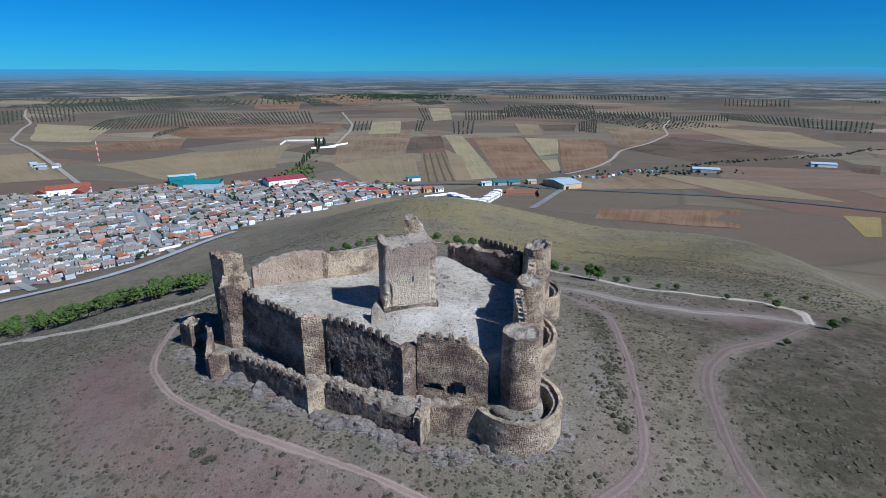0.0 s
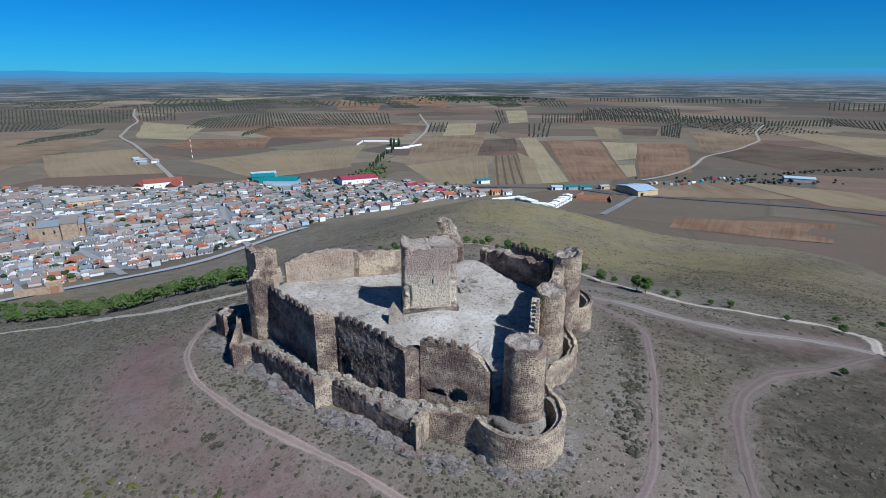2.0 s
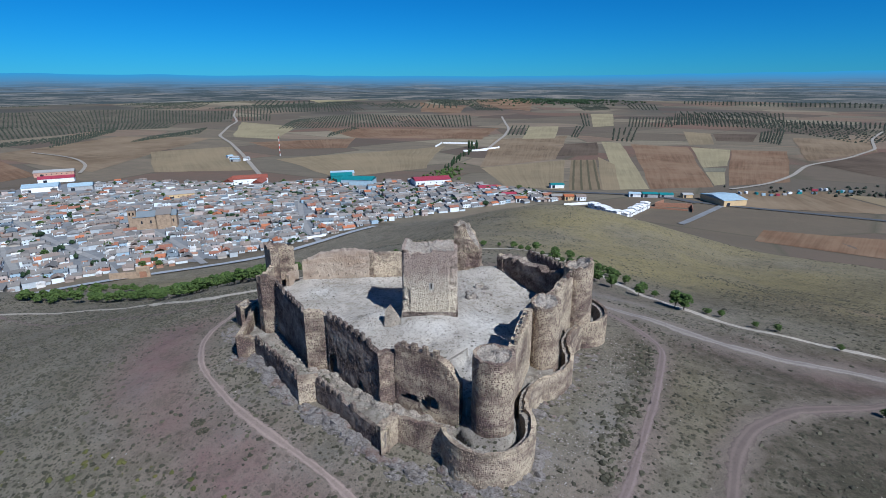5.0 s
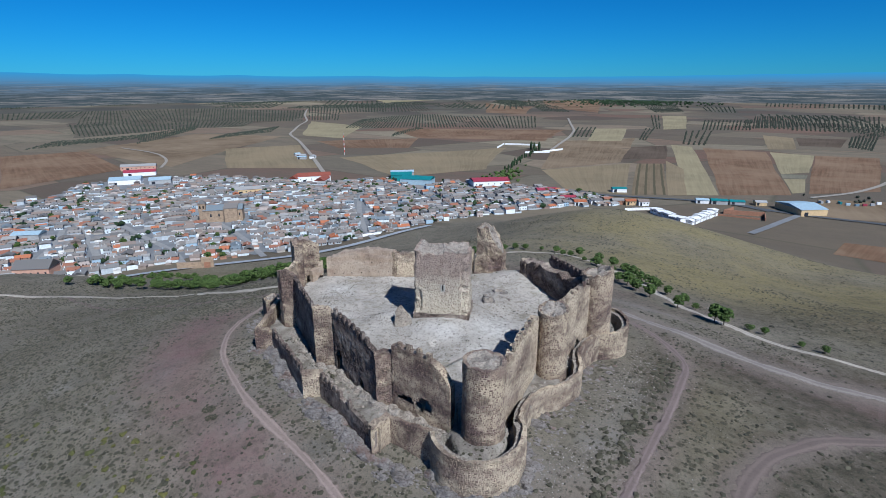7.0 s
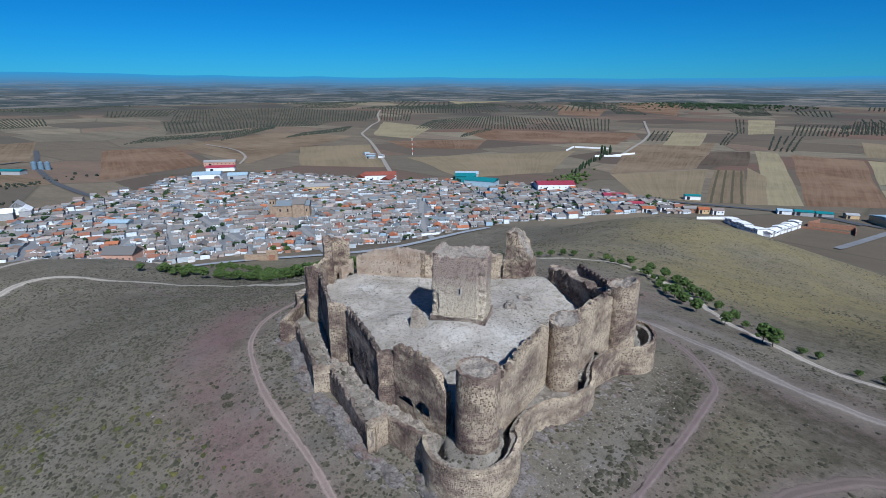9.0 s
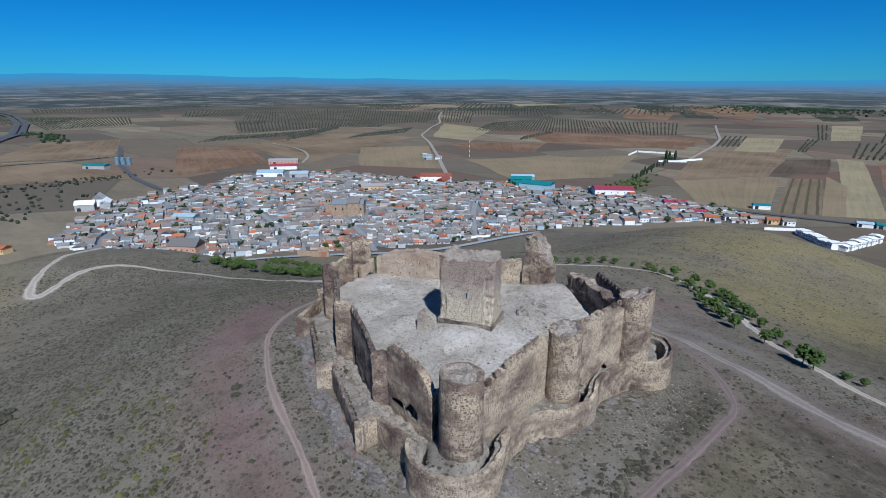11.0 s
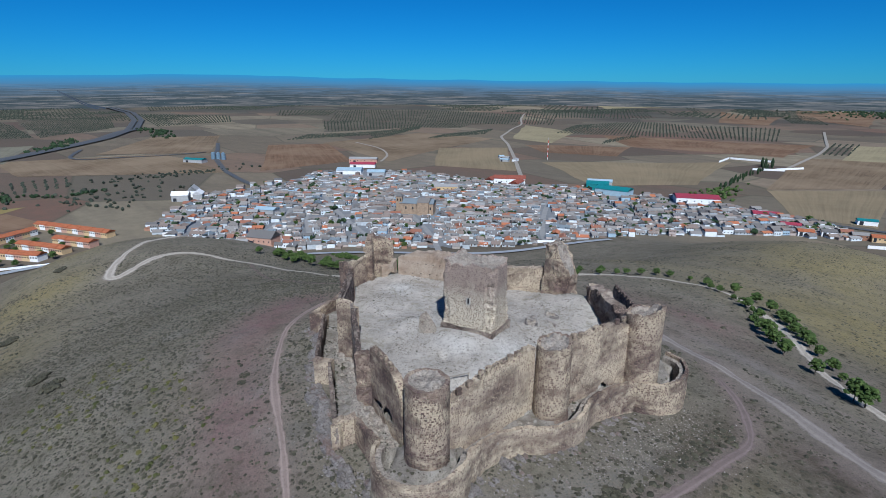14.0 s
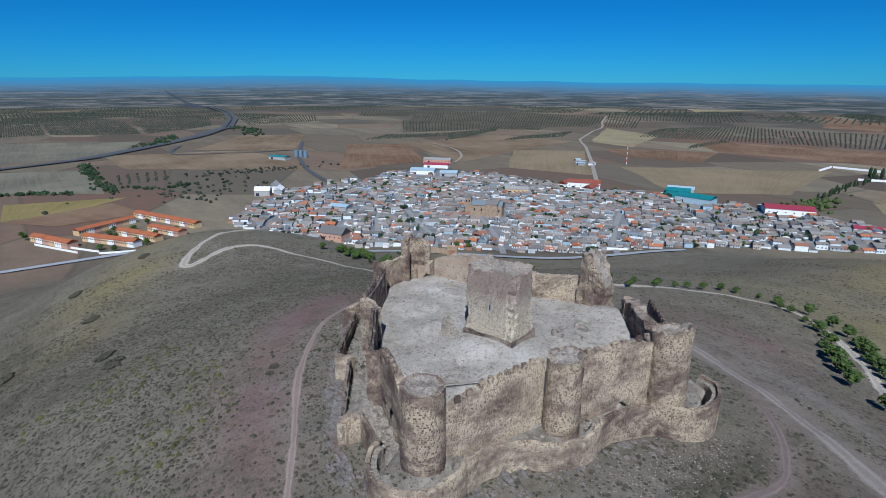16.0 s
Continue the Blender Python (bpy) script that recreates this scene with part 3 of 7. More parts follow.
def ground_mesh():
    radii = list(np.arange(0.0, 150, 0.85)) + list(np.arange(151, 300, 2.0))
    while radii[-1] < 40000:
        radii.append(radii[-1] * 1.045 + 0.3)
    turns = 760
    r = np.array(radii)[1:]
    a = np.linspace(0, 2 * math.pi, turns, endpoint=False)
    cx, cy = -4.0, 88.0
    x = np.concatenate([[cx], (cx + r[:, None] * np.cos(a)).ravel()])
    y = np.concatenate([[cy], (cy + r[:, None] * np.sin(a)).ravel()])
    wx, wy = x + fbm(x / 5, y / 5, 3, 21) * 2.2, y + fbm(x / 5, y / 5, 3, 22) * 2.2
    bx, by, bz = spread(x, y)

    def band(pts, width, soft):
        return np.clip(1 - (segment_distance(wx, wy, pts) - width / 2) / soft, 0, 1)

    track = np.maximum.reduce([0.35 * band(FOOTPATH, 2.0, 1.5), 0.75 * band(RING_TRACK, 1.8, 1.8), 0.8 * band(LOOP_TRACK, 2.6, 2.0), 0.5 * band(TREE_ROAD, 3.0, 1.5), 1.0 * band(GATE_ROAD, 4.2, 5.0), 0.5 * band(WEST_ROAD, 3.5, 2.0), 0.3 * band(OLD_PATH, 1.6, 1.5)])
    track = np.maximum(track, 0.85 * np.clip(1 - segment_distance(wx, wy, [(6, 149), (20, 144), (36, 138), (50, 130), (60, 122)]) / 3.5, 0, 1))
    mottle = np.clip(0.55 + 1.8 * fbm(x / 11, y / 11, 4, 33), 0, 1)
    red = np.maximum.reduce([0.85 * mottle * np.exp(-((wx - 12) ** 2 / 900 + (wy - 160) ** 2 / 300)), 0.9 * mottle * np.exp(-((wx - 55) ** 2 / 300 + (wy - 112) ** 2 / 120)), 0.6 * mottle * np.exp(-(segment_distance(wx, wy, [(90, 190), (130, 205), (170, 220)]) ** 2) / 160), 1.3 * np.exp(-((wx - 74) ** 2 / 420 + (wy - 109) ** 2 / 120)), (0.5 + 0.6 * mottle) * np.exp(-(segment_distance(wx, wy, [(-62, 92), (-56, 80), (-48, 70), (-38, 63), (-24, 58), (-8, 50)]) ** 2) / 58), 0.8 * mottle * np.exp(-((wx - 27) ** 2 / 60 + (wy - 55) ** 2 / 110)), 0.8 * mottle * np.exp(-((wx - 75) ** 2 / 300 + (wy - 85) ** 2 / 120)), 0.6 * np.exp(-(segment_distance(wx, wy, RING_TRACK) ** 2) / 7), 0.5 * np.exp(-(segment_distance(wx, wy, LOOP_TRACK) ** 2) / 10)])
    straw = np.maximum.reduce([1.5 * np.exp(-((wx - 60) ** 2 / 17000 + (wy - 275) ** 2 / 22000)) * np.clip((wy - 150 + 0.5 * wx - 30) / 40, 0, 1), 1.2 * np.exp(-(segment_distance(wx, wy, [(-140, 28), (-172, 36), (-195, 45), (-212, 62), (-260, 75)]) ** 2) / 420), 0.6 * np.exp(-((wx - 40) ** 2 / 60 + (wy - 92) ** 2 / 300)), 0.75 * np.exp(-(segment_distance(wx, wy, [(-420, 185), (-330, 222), (-240, 262), (-175, 300)]) ** 2) / 1600), 0.5 * np.exp(-((wx - 100) ** 2 / 900 + (wy - 120) ** 2 / 500))]) * np.clip(0.75 + 1.6 * fbm(x / 40, y / 40, 4, 31), 0, 1)
    pale = np.exp(-((wx + 60) ** 2 / 700 + (wy - 58) ** 2 / 420)) * np.clip(3.0 * fbm(x / 9, y / 9, 4, 35) - 0.1, 0, 1)
    pale = np.maximum(pale, 0.9 * np.clip(0.6 + 2.0 * fbm(x / 4, y / 4, 4, 39), 0, 1) * np.exp(-(segment_distance(wx, wy, [(14, 147), (26, 142), (38, 136)]) ** 2) / 8))
    ring = np.hypot((x - (-6)) / 1.25, y - 88)
    red = np.clip(red, 0, 1)
    rock = np.maximum(0.8 * np.clip(1 - abs(ring - 28) / 7, 0, 1) * np.clip(0.3 + 2.4 * fbm(x / 5, y / 5, 4, 41), 0, 1), pale)
    # real scrub; the first two terms also paint in the lens's corner darkening
    scrub = np.maximum.reduce([0.8 * np.clip((58 - wy) / 40, 0, 1) * np.clip((-48 - wx) / 40, 0, 1) * np.clip(0.6 + 1.8 * fbm(x / 16, y / 16, 4, 38), 0, 1), 1.5 * np.clip((wx - 30) / 25, 0, 1) * np.clip((140 - wy) / 30, 0, 1) * np.clip(0.7 + 1.6 * fbm(x / 18, y / 18, 4, 37), 0, 1), 0.8 * np.clip((wx - 85 + 0.35 * (wy - 150)) / 60, 0, 1) * np.clip(0.6 + 2.0 * fbm(x / 30, y / 16, 4, 36), 0, 1) * np.clip((330 - wy) / 60, 0, 1), np.exp(-((wx - 33) ** 2 / 30 + (wy - 97) ** 2 / 220)), 0.9 * np.exp(-((wx - 95) ** 2 / 700 + (wy - 168) ** 2 / 600)), 0.8 * np.exp(-(segment_distance(wx, wy, [(67, 172), (105, 230), (150, 282), (230, 335)]) ** 2) / 500)])
    rise = hill_rise(x, y)
    hill = np.clip((rise - 2.5 + 6 * fbm(x / 60, y / 60, 3, 51)) / 5, 0, 1)
    far = np.hypot(x - 30, y - 15)
    n = len(r)
    faces = [(0, 1 + i, 1 + (i + 1) % turns) for i in range(turns)]
    i0 = np.arange(turns)
    i1 = (i0 + 1) % turns
    for k in range(n - 1):
        b = 1 + k * turns
        faces.extend(np.stack([b + i0, b + turns + i0, b + turns + i1, b + i1], 1).tolist())
    me = bpy.data.meshes.new("ground")
    me.from_pydata(np.stack([bx, by, bz], 1).tolist(), [], faces)
    for name, values in (("track", track), ("red", red), ("straw", straw), ("rock", rock), ("scrub", scrub), ("hill", hill), ("far", np.clip((far - 1500) / 1500, 0, 1))):
        at = me.attributes.new(name, "FLOAT", "POINT")
        at.data.foreach_set("value", values.astype(np.float32))
    me.shade_smooth()
    me.materials.append(mat_ground)
    return new("ground", me)


ground = tagged(ground_mesh(), "dry grassy castle hill and wide brown farmland plain", "ground", kind="structure")


def sheet(name, corners, mat, lift=0.4, step=40.0, label="", kind="structure", category="field"):
    """A piece of land laid on the plain between four corners."""
    a, b, c, d = [np.array(p, float) for p in corners]
    nu = max(2, int(max(np.linalg.norm(b - a), np.linalg.norm(c - d)) / step) + 1)
    nv = max(2, int(max(np.linalg.norm(d - a), np.linalg.norm(c - b)) / step) + 1)
    nu, nv = min(nu, 60), min(nv, 60)
    u, v = np.meshgrid(np.linspace(0, 1, nu), np.linspace(0, 1, nv))
    p = (1 - u)[..., None] * (1 - v)[..., None] * a + u[..., None] * (1 - v)[..., None] * b + u[..., None] * v[..., None] * c + (1 - u)[..., None] * v[..., None] * d
    x, y = p[..., 0].ravel(), p[..., 1].ravel()
    wob = np.clip(np.linalg.norm(b - a) / 14, 0, 26)
    x, y = x + fbm(x / 130, y / 130, 3, 61) * wob, y + fbm(x / 130, y / 130, 3, 62) * wob
    bx, by, bz = spread(x, y)
    far = np.hypot(x - MIDDLE[0], y - MIDDLE[1])
    bz = bz + lift * np.maximum(1, far / 900)
    me = bpy.data.meshes.new(name)
    k = np.arange(nu * nv).reshape(nv, nu)
    me.from_pydata(np.stack([bx, by, bz], 1).tolist(), [], np.stack([k[:-1, :-1], k[:-1, 1:], k[1:, 1:], k[1:, :-1]], -1).reshape(-1, 4).tolist())
    at = me.attributes.new("along", "FLOAT_VECTOR", "POINT")
    lu, lv = np.linalg.norm(b - a), np.linalg.norm(d - a)
    at.data.foreach_set("vector", np.stack([u.ravel() * lu, v.ravel() * lv, 0 * u.ravel()], 1).ravel().astype(np.float32))
    me.shade_smooth()
    me.materials.append(mat)
    return tagged(new(name, me), label, category, kind=kind)


def ribbon(name, pts, width, mat, lift=0.5, label="", category="road"):
    """A road along a line of plan points."""
    fine = []
    for (ax, ay), (bx, by) in zip(pts[:-1], pts[1:]):
        n = max(2, int(math.hypot(bx - ax, by - ay) / 14))
        fine += [(ax + (bx - ax) * i / n, ay + (by - ay) * i / n) for i in range(n)]
    fine.append(pts[-1])
    f = np.array(fine, float)
    for _ in range(6):
        f[1:-1] = (f[:-2] + 2 * f[1:-1] + f[2:]) / 4
    t = np.gradient(f, axis=0)
    t /= np.linalg.norm(t, axis=1)[:, None] + 1e-9
    nrm = np.stack([-t[:, 1], t[:, 0]], 1)
    side = np.concatenate([f + nrm * width / 2, f - nrm * width / 2])
    bx, by, bz = spread(side[:, 0], side[:, 1])
    far = np.hypot(side[:, 0] - MIDDLE[0], side[:, 1] - MIDDLE[1])
    bz = bz + lift * np.maximum(1, far / 900)
    n = len(f)
    me = bpy.data.meshes.new(name)
    me.from_pydata(np.stack([bx, by, bz], 1).tolist(), [], [(i, i + n, i + n + 1, i + 1) for i in range(n - 1)])
    me.materials.append(mat)
    return tagged(new(name, me), label, category, kind="structure")


def track_strip(name, pts, width, mat, label, lift=0.07, seed=0, step=0.8):
    """A worn track laid over the slope, with uneven edges."""
    f = np.array(pts, float)
    d = np.concatenate([[0], np.cumsum(np.hypot(*np.diff(f, axis=0).T))])
    at = np.arange(0, d[-1], step)
    f = np.stack([np.interp(at, d, f[:, 0]), np.interp(at, d, f[:, 1])], 1)
    for _ in range(24):
        f[1:-1] = (f[:-2] + 2 * f[1:-1] + f[2:]) / 4
    t = np.gradient(f, axis=0)
    t /= np.linalg.norm(t, axis=1)[:, None] + 1e-9
    nrm = np.stack([-t[:, 1], t[:, 0]], 1)
    rng = np.random.default_rng(seed)
    rows = []
    across = np.linspace(-1, 1, 7)
    half = width * (0.5 + 0.55 * fbm(at / 7, at * 0 + seed, 3, seed))
    for u in across:
        ragged = rng.normal(0, 0.28, len(f)) if abs(u) > 0.9 else 0.0
        q = f + nrm * (half * u + ragged)[:, None]
        bx, by, bz = spread(q[:, 0], q[:, 1])
        rut = 0.05 * (1 - (abs(u) - 0.5) ** 2 * 8) if 0.2 < abs(u) < 0.8 else 0.0
        rows.append(np.stack([bx, by, bz + lift * (1 - 1.2 * (abs(u) > 0.9)) - rut], 1))
    n, m = len(f), len(across)
    k = np.arange(m * n).reshape(m, n)
    me = bpy.data.meshes.new(name)
    me.from_pydata(np.concatenate(rows).tolist(), [], np.stack([k[:-1, :-1], k[:-1, 1:], k[1:, 1:], k[1:, :-1]], -1).reshape(-1, 4).tolist())
    worn = me.attributes.new("across", "FLOAT", "POINT")
    worn.data.foreach_set("value", np.repeat(np.abs(across), n).astype(np.float32))
    me.shade_smooth()
    me.materials.append(mat)
    return tagged(new(name, me), label, "track", kind="structure")


track_strip("footpath", FOOTPATH, 1.6, mat_track_pink, "pinkish trodden footpath round the castle hill", seed=1)
track_strip("gate_road", GATE_ROAD, 3.0, mat_track_grey, "pale grey dirt road to the castle gate", 0.1, 7)
track_strip("ring_track", RING_TRACK[1:], 1.4, mat_track_red, "reddish wheel track round the castle", seed=2)
track_strip("loop_track", LOOP_TRACK, 2.0, mat_track_dark, "grey-brown wheel track on the slope", seed=3)
track_strip("tree_road", TREE_ROAD, 2.7, mat_track_pale, "pale gravel track beside a row of pines", 0.12, 4)
track_strip("west_road", WEST_ROAD, 3.6, mat_track_pale, "pale gravel track winding over the hill", 0.2, 5, 1.2)
track_strip("old_path", OLD_PATH, 1.8, mat_track_dark, "faint trodden path over the slope", 0.1, 6)

# ---- building helpers ----


def part(name, mesh, mat, parent, label="", at=None):
    """Links a mesh or bmesh as one object under its thing or part."""
    if isinstance(mesh, bmesh.types.BMesh):
        me = bpy.data.meshes.new(name)
        mesh.to_mesh(me)
        mesh.free()
        mesh = me
    if not mesh.materials:
        mesh.materials.append(mat)
    ob = new(name, mesh)
    ob.parent = parent
    if at is not None:
        ob.matrix_basis = at
    return tagged(ob, label)


def thing(name, label, category, group="", kind="", at=None):
    ob = new(name)
    ob.empty_display_size = 0.5
    if at is not None:
        ob.matrix_basis = at
    return tagged(ob, label, category, group, kind)


def mesh_of(name, verts, faces, mat, smooth=False):
    me = bpy.data.meshes.new(name)
    me.from_pydata([tuple(map(float, v)) for v in verts], [], faces)
    me.materials.append(mat)
    if smooth:
        me.shade_smooth()
    return me


def resample(pts, step):
    out = [Vector((*pts[0], 0))]
    for a, b in zip(pts[:-1], pts[1:]):
        a, b = Vector((*a, 0)), Vector((*b, 0))
        n = max(1, round((b - a).length / step))
        out += [a.lerp(b, i / n) for i in range(1, n + 1)]
    return out


def rough(p, size, amount):
    return noise.noise(Vector(p) / size) * amount


def masonry(name, pts, thick, base, tops, mat, parent, rag=0.3, holes=(), label="", step=0.45, bite=0.0, lump=1.0):
    """A ruined wall. pts: its outer face in plan, the outside on the right hand; tops: heights at even steps along it;
    holes: (from, to, low, high) along the outer face."""
    line = resample(pts, step)
    n = len(line)
    length = [0.0]
    for a, b in zip(line[:-1], line[1:]):
        length.append(length[-1] + (b - a).length)
    total = length[-1]
    rows = max(3, round((max(tops) - base) / step))
    verts, faces = [], []
    for i, p in enumerate(line):
        t = (line[min(i + 1, n - 1)] - line[max(i - 1, 0)]).normalized()
        inward = Vector((-t.y, t.x, 0))
        s = length[i] / total * (len(tops) - 1)
        k = min(int(s), len(tops) - 2)
        top = tops[k] + (tops[k + 1] - tops[k]) * (s - k)
        jag = noise.noise(Vector((p.x * 0.9, p.y * 0.9, base))) + 0.6 * noise.noise(Vector((p.x * 2.7, p.y * 2.7, 3.0)))
        top += rag * round(jag * 3) / 3 - bite * max(0, noise.noise(Vector((p.x * 0.23, p.y * 0.23, 7.0))))
        q = p + inward * thick
        for j in range(rows + 1):
            z = base + (top - base) * j / rows
            d = rough((p.x, p.y, z), 1.6, 0.09 * lump) + rough((p.x, p.y, z), 0.5, 0.09 * lump)
            verts.append((p.x + inward.x * d, p.y + inward.y * d, z))
        for j in range(rows, -1, -1):
            z = base + (top + rough((q.x, q.y, 9), 0.8, rag * 0.8) - base) * j / rows
            d = rough((q.x, q.y, z), 1.6, 0.16 * lump) + rough((q.x, q.y, z), 0.5, 0.09 * lump)
            verts.append((q.x + inward.x * d, q.y + inward.y * d, z))
    m = 2 * (rows + 1)
    for i in range(n - 1):
        for j in range(m - 1):
            if j < rows and holes:
                s, z = (length[i] + length[i + 1]) / 2, verts[i * m + j][2]
                if any(((s - (h[0] + h[1]) / 2) / ((h[1] - h[0]) / 2)) ** 2 + ((z - h[2]) / (h[3] - h[2])) ** 2 < 1 and z >= h[2] - 0.3 for h in holes):
                    continue
            faces.append((i * m + j, (i + 1) * m + j, (i + 1) * m + j + 1, i * m + j + 1))
    for i in (0, n - 1):
        for j in range(rows):
            f = (i * m + j, i * m + j + 1, i * m + m - 2 - j, i * m + m - 1 - j)
            faces.append(f if i == 0 else f[::-1])
    return part(name, mesh_of(name, verts, faces, mat), mat, parent, label)


def ring_points(cx, cy, rx, ry, n):
    return [(cx + rx * math.cos(2 * math.pi * i / n), cy + ry * math.sin(2 * math.pi * i / n)) for i in range(n)]


def solid(name, outline, base, tops, mat, parent, rag=0.3, fill=0.6, rim=0.6, label="", batter=0.0, step=0.45, cap_mat=None, wear=None):
    """A solid tower: a closed outline (counter-clockwise), ragged at the top, filled with rubble a little below the rim.
    tops: one height per stretch of the outline, or a function of the plan."""
    line = resample(list(outline) + [outline[0]], step)[:-1]
    n = len(line)
    mid = sum(line, Vector()) / n
    high = max(tops(p.x, p.y) for p in line)
    rows = max(4, round((high - base) / step))
    verts, faces, mats = [], [], []
    sum_top = sum(tops(p.x, p.y) for p in line) / n
    for p in line:
        top = tops(p.x, p.y)
        jag = noise.noise(Vector((p.x * 0.8, p.y * 0.8, base + 5))) + 0.6 * noise.noise(Vector((p.x * 2.6, p.y * 2.6, 1.0)))
        top += rag * round(jag * 3) / 3
        out = (p - mid).normalized()
        for j in range(rows + 1):
            z = base + (top - base) * j / rows
            d = rough((p.x, p.y, z), 1.8, 0.10) + rough((p.x, p.y, z), 0.5, 0.06) + batter * (1 - j / rows) ** 2 - (wear(p, z) if wear else 0.0)
            verts.append((p.x + out.x * d, p.y + out.y * d, z))
        q = p - out * rim
        verts.append((q.x, q.y, top - 0.05 + rough((q.x, q.y, 2), 0.6, 0.25)))
        for f in (0.85, 0.68, 0.5, 0.32, 0.16):
            q = mid.lerp(p - out * rim, f)
            flat = sum_top + rough((q.x, q.y, 4), 0.7, 0.3) + rough((q.x, q.y, 8), 2.0, 0.4)
            verts.append((q.x, q.y, flat - fill + (top - sum_top) * f * 0.6))
    m = rows + 7
    for i in range(n):
        k = (i + 1) % n
        for j in range(m - 1):
            faces.append((i * m + j, k * m + j, k * m + j + 1, i * m + j + 1))
            mats.append(1 if j >= rows + 1 else 0)
    verts.append((mid.x, mid.y, sum_top - fill))
    for i in range(n):
        faces.append((i * m + m - 1, ((i + 1) % n) * m + m - 1, len(verts) - 1))
        mats.append(1)
    me = mesh_of(name, verts, faces, mat)
    me.materials.append(cap_mat or mat_rubble)
    me.polygons.foreach_set("material_index", mats)
    return part(name, me, mat, parent, label)


def merlon_meshes(mat):
    out = []
    for k in range(4):
        bm = bmesh.new()
        bmesh.ops.create_cube(bm, size=1.0)
        bmesh.ops.subdivide_edges(bm, edges=bm.edges[:], cuts=1, use_grid_fill=True)
        for v in bm.verts:
            v.co.z += 0.5
            shrink = 1 - 0.16 * max(0, v.co.z - 0.4)
            v.co.x, v.co.y = v.co.x * 0.8 * shrink, v.co.y * 0.5 * shrink
            v.co.z *= 0.95
            v.co += Vector([0.05 * noise.noise(v.co * 3.1 + Vector((k * 7.3, a, 0))) for a in (0, 5, 11)])
        me = bpy.data.meshes.new("merlon")
        bm.to_mesh(me)
        bm.free()
        me.materials.append(mat)
        out.append(me)
    return out


MERLONS = {}


def merlons(parent, a, b, za, zb, mat, pitch=1.42, thick=0.5, skip=(), low=0.9):
    """A row of merlons along the outer edge from a to b, as parts of a wall."""
    if mat.name not in MERLONS:
        MERLONS[mat.name] = merlon_meshes(mat)
    a, b = Vector((*a, za)), Vector((*b, zb))
    d = b - a
    n = int(d.length / pitch)
    turn = math.degrees(math.atan2(d.y, d.x))
    inward = Vector((-d.y, d.x, 0)).normalized()
    for i in range(n):
        if i in skip:
            continue
        p = a + d * ((i + 0.5) / n) + inward * (thick / 2)
        h = low * (0.95 + 0.35 * random.random())
        part("merlon", random.choice(MERLONS[mat.name]), mat, parent, at=pose(p.x, p.y, p.z - 0.12, 0, 0, turn + random.uniform(-4, 4)) @ Matrix.Diagonal((random.uniform(0.85, 1.1), 1.0, h, 1)))


# ---- the castle ----
castle = thing("castle_ruin", "ruined stone castle with square keep and round towers", "castle")

# the keep
KA, KB = Vector((-9.35, 89.05, 0)), Vector((0.05, 91.55, 0))
kd = (KB - KA).normalized()
kn = Vector((-kd.y, kd.x, 0))
KC, KD = KB + kn * 6.9, KA + kn * 6.9
c = 0.35
keep_outline = [tuple((p + d * s)[:2]) for p, d, s in ((KA, kn, c), (KA, kd, c), (KB, kd, -c), (KB, kn, c), (KC, kn, -c), (KC, kd, -c), (KD, kd, c), (KD, kn, -c))]


def keep_top(x, y):
    s = (Vector((x, y, 0)) - KA).dot(kd)
    v = (Vector((x, y, 0)) - KA).dot(kn)
    return 30.7 + 0.35 * (5.5 < s < 9.4) + 0.5 * (s < 0.9) - 0.8 * (1.1 < s < 1.9 and v < 2)



def keep_wear(p, z):
    """Robbed and eroded corners: the dressed corner stones are gone over most of the height."""
    s, v = (p - KA).dot(kd), (p - KA).dot(kn)
    near = min(math.hypot(a - s, b - v) for a, b in ((0, 0), (9.73, 0), (9.73, 6.9), (0, 6.9)))
    if near > 1.5:
        return 0.0
    gone = noise.noise(Vector((p.x * 0.7, p.y * 0.7, z * 0.28))) + 0.7 * noise.noise(Vector((p.x * 1.3, p.y * 1.3, z * 1.1)))
    return min(1.0, (1.5 - near) / 0.5) * max(0.0, min(0.75, 0.35 + 0.75 * gone))


keep = solid("keep", keep_outline, 16.5, keep_top, mat_keep, castle, rag=0.35, fill=0.25, rim=0.6, batter=0.12, step=0.32, wear=keep_wear, label="square keep of dark stones in pale mortar")


def box_mesh(name, sx, sy, sz, mat, bevel=0.0, low=True):
    bm = bmesh.new()
    bmesh.ops.create_cube(bm, size=1.0)
    for v in bm.verts:
        v.co.x, v.co.y, v.co.z = v.co.x * sx, v.co.y * sy, (v.co.z + (0.5 if low else 0)) * sz
    if bevel:
        bmesh.ops.bevel(bm, geom=bm.edges[:], offset=bevel, segments=1, affect="EDGES")
    me = bpy.data.meshes.new(name)
    bm.to_mesh(me)
    bm.free()
    me.materials.append(mat)
    return me


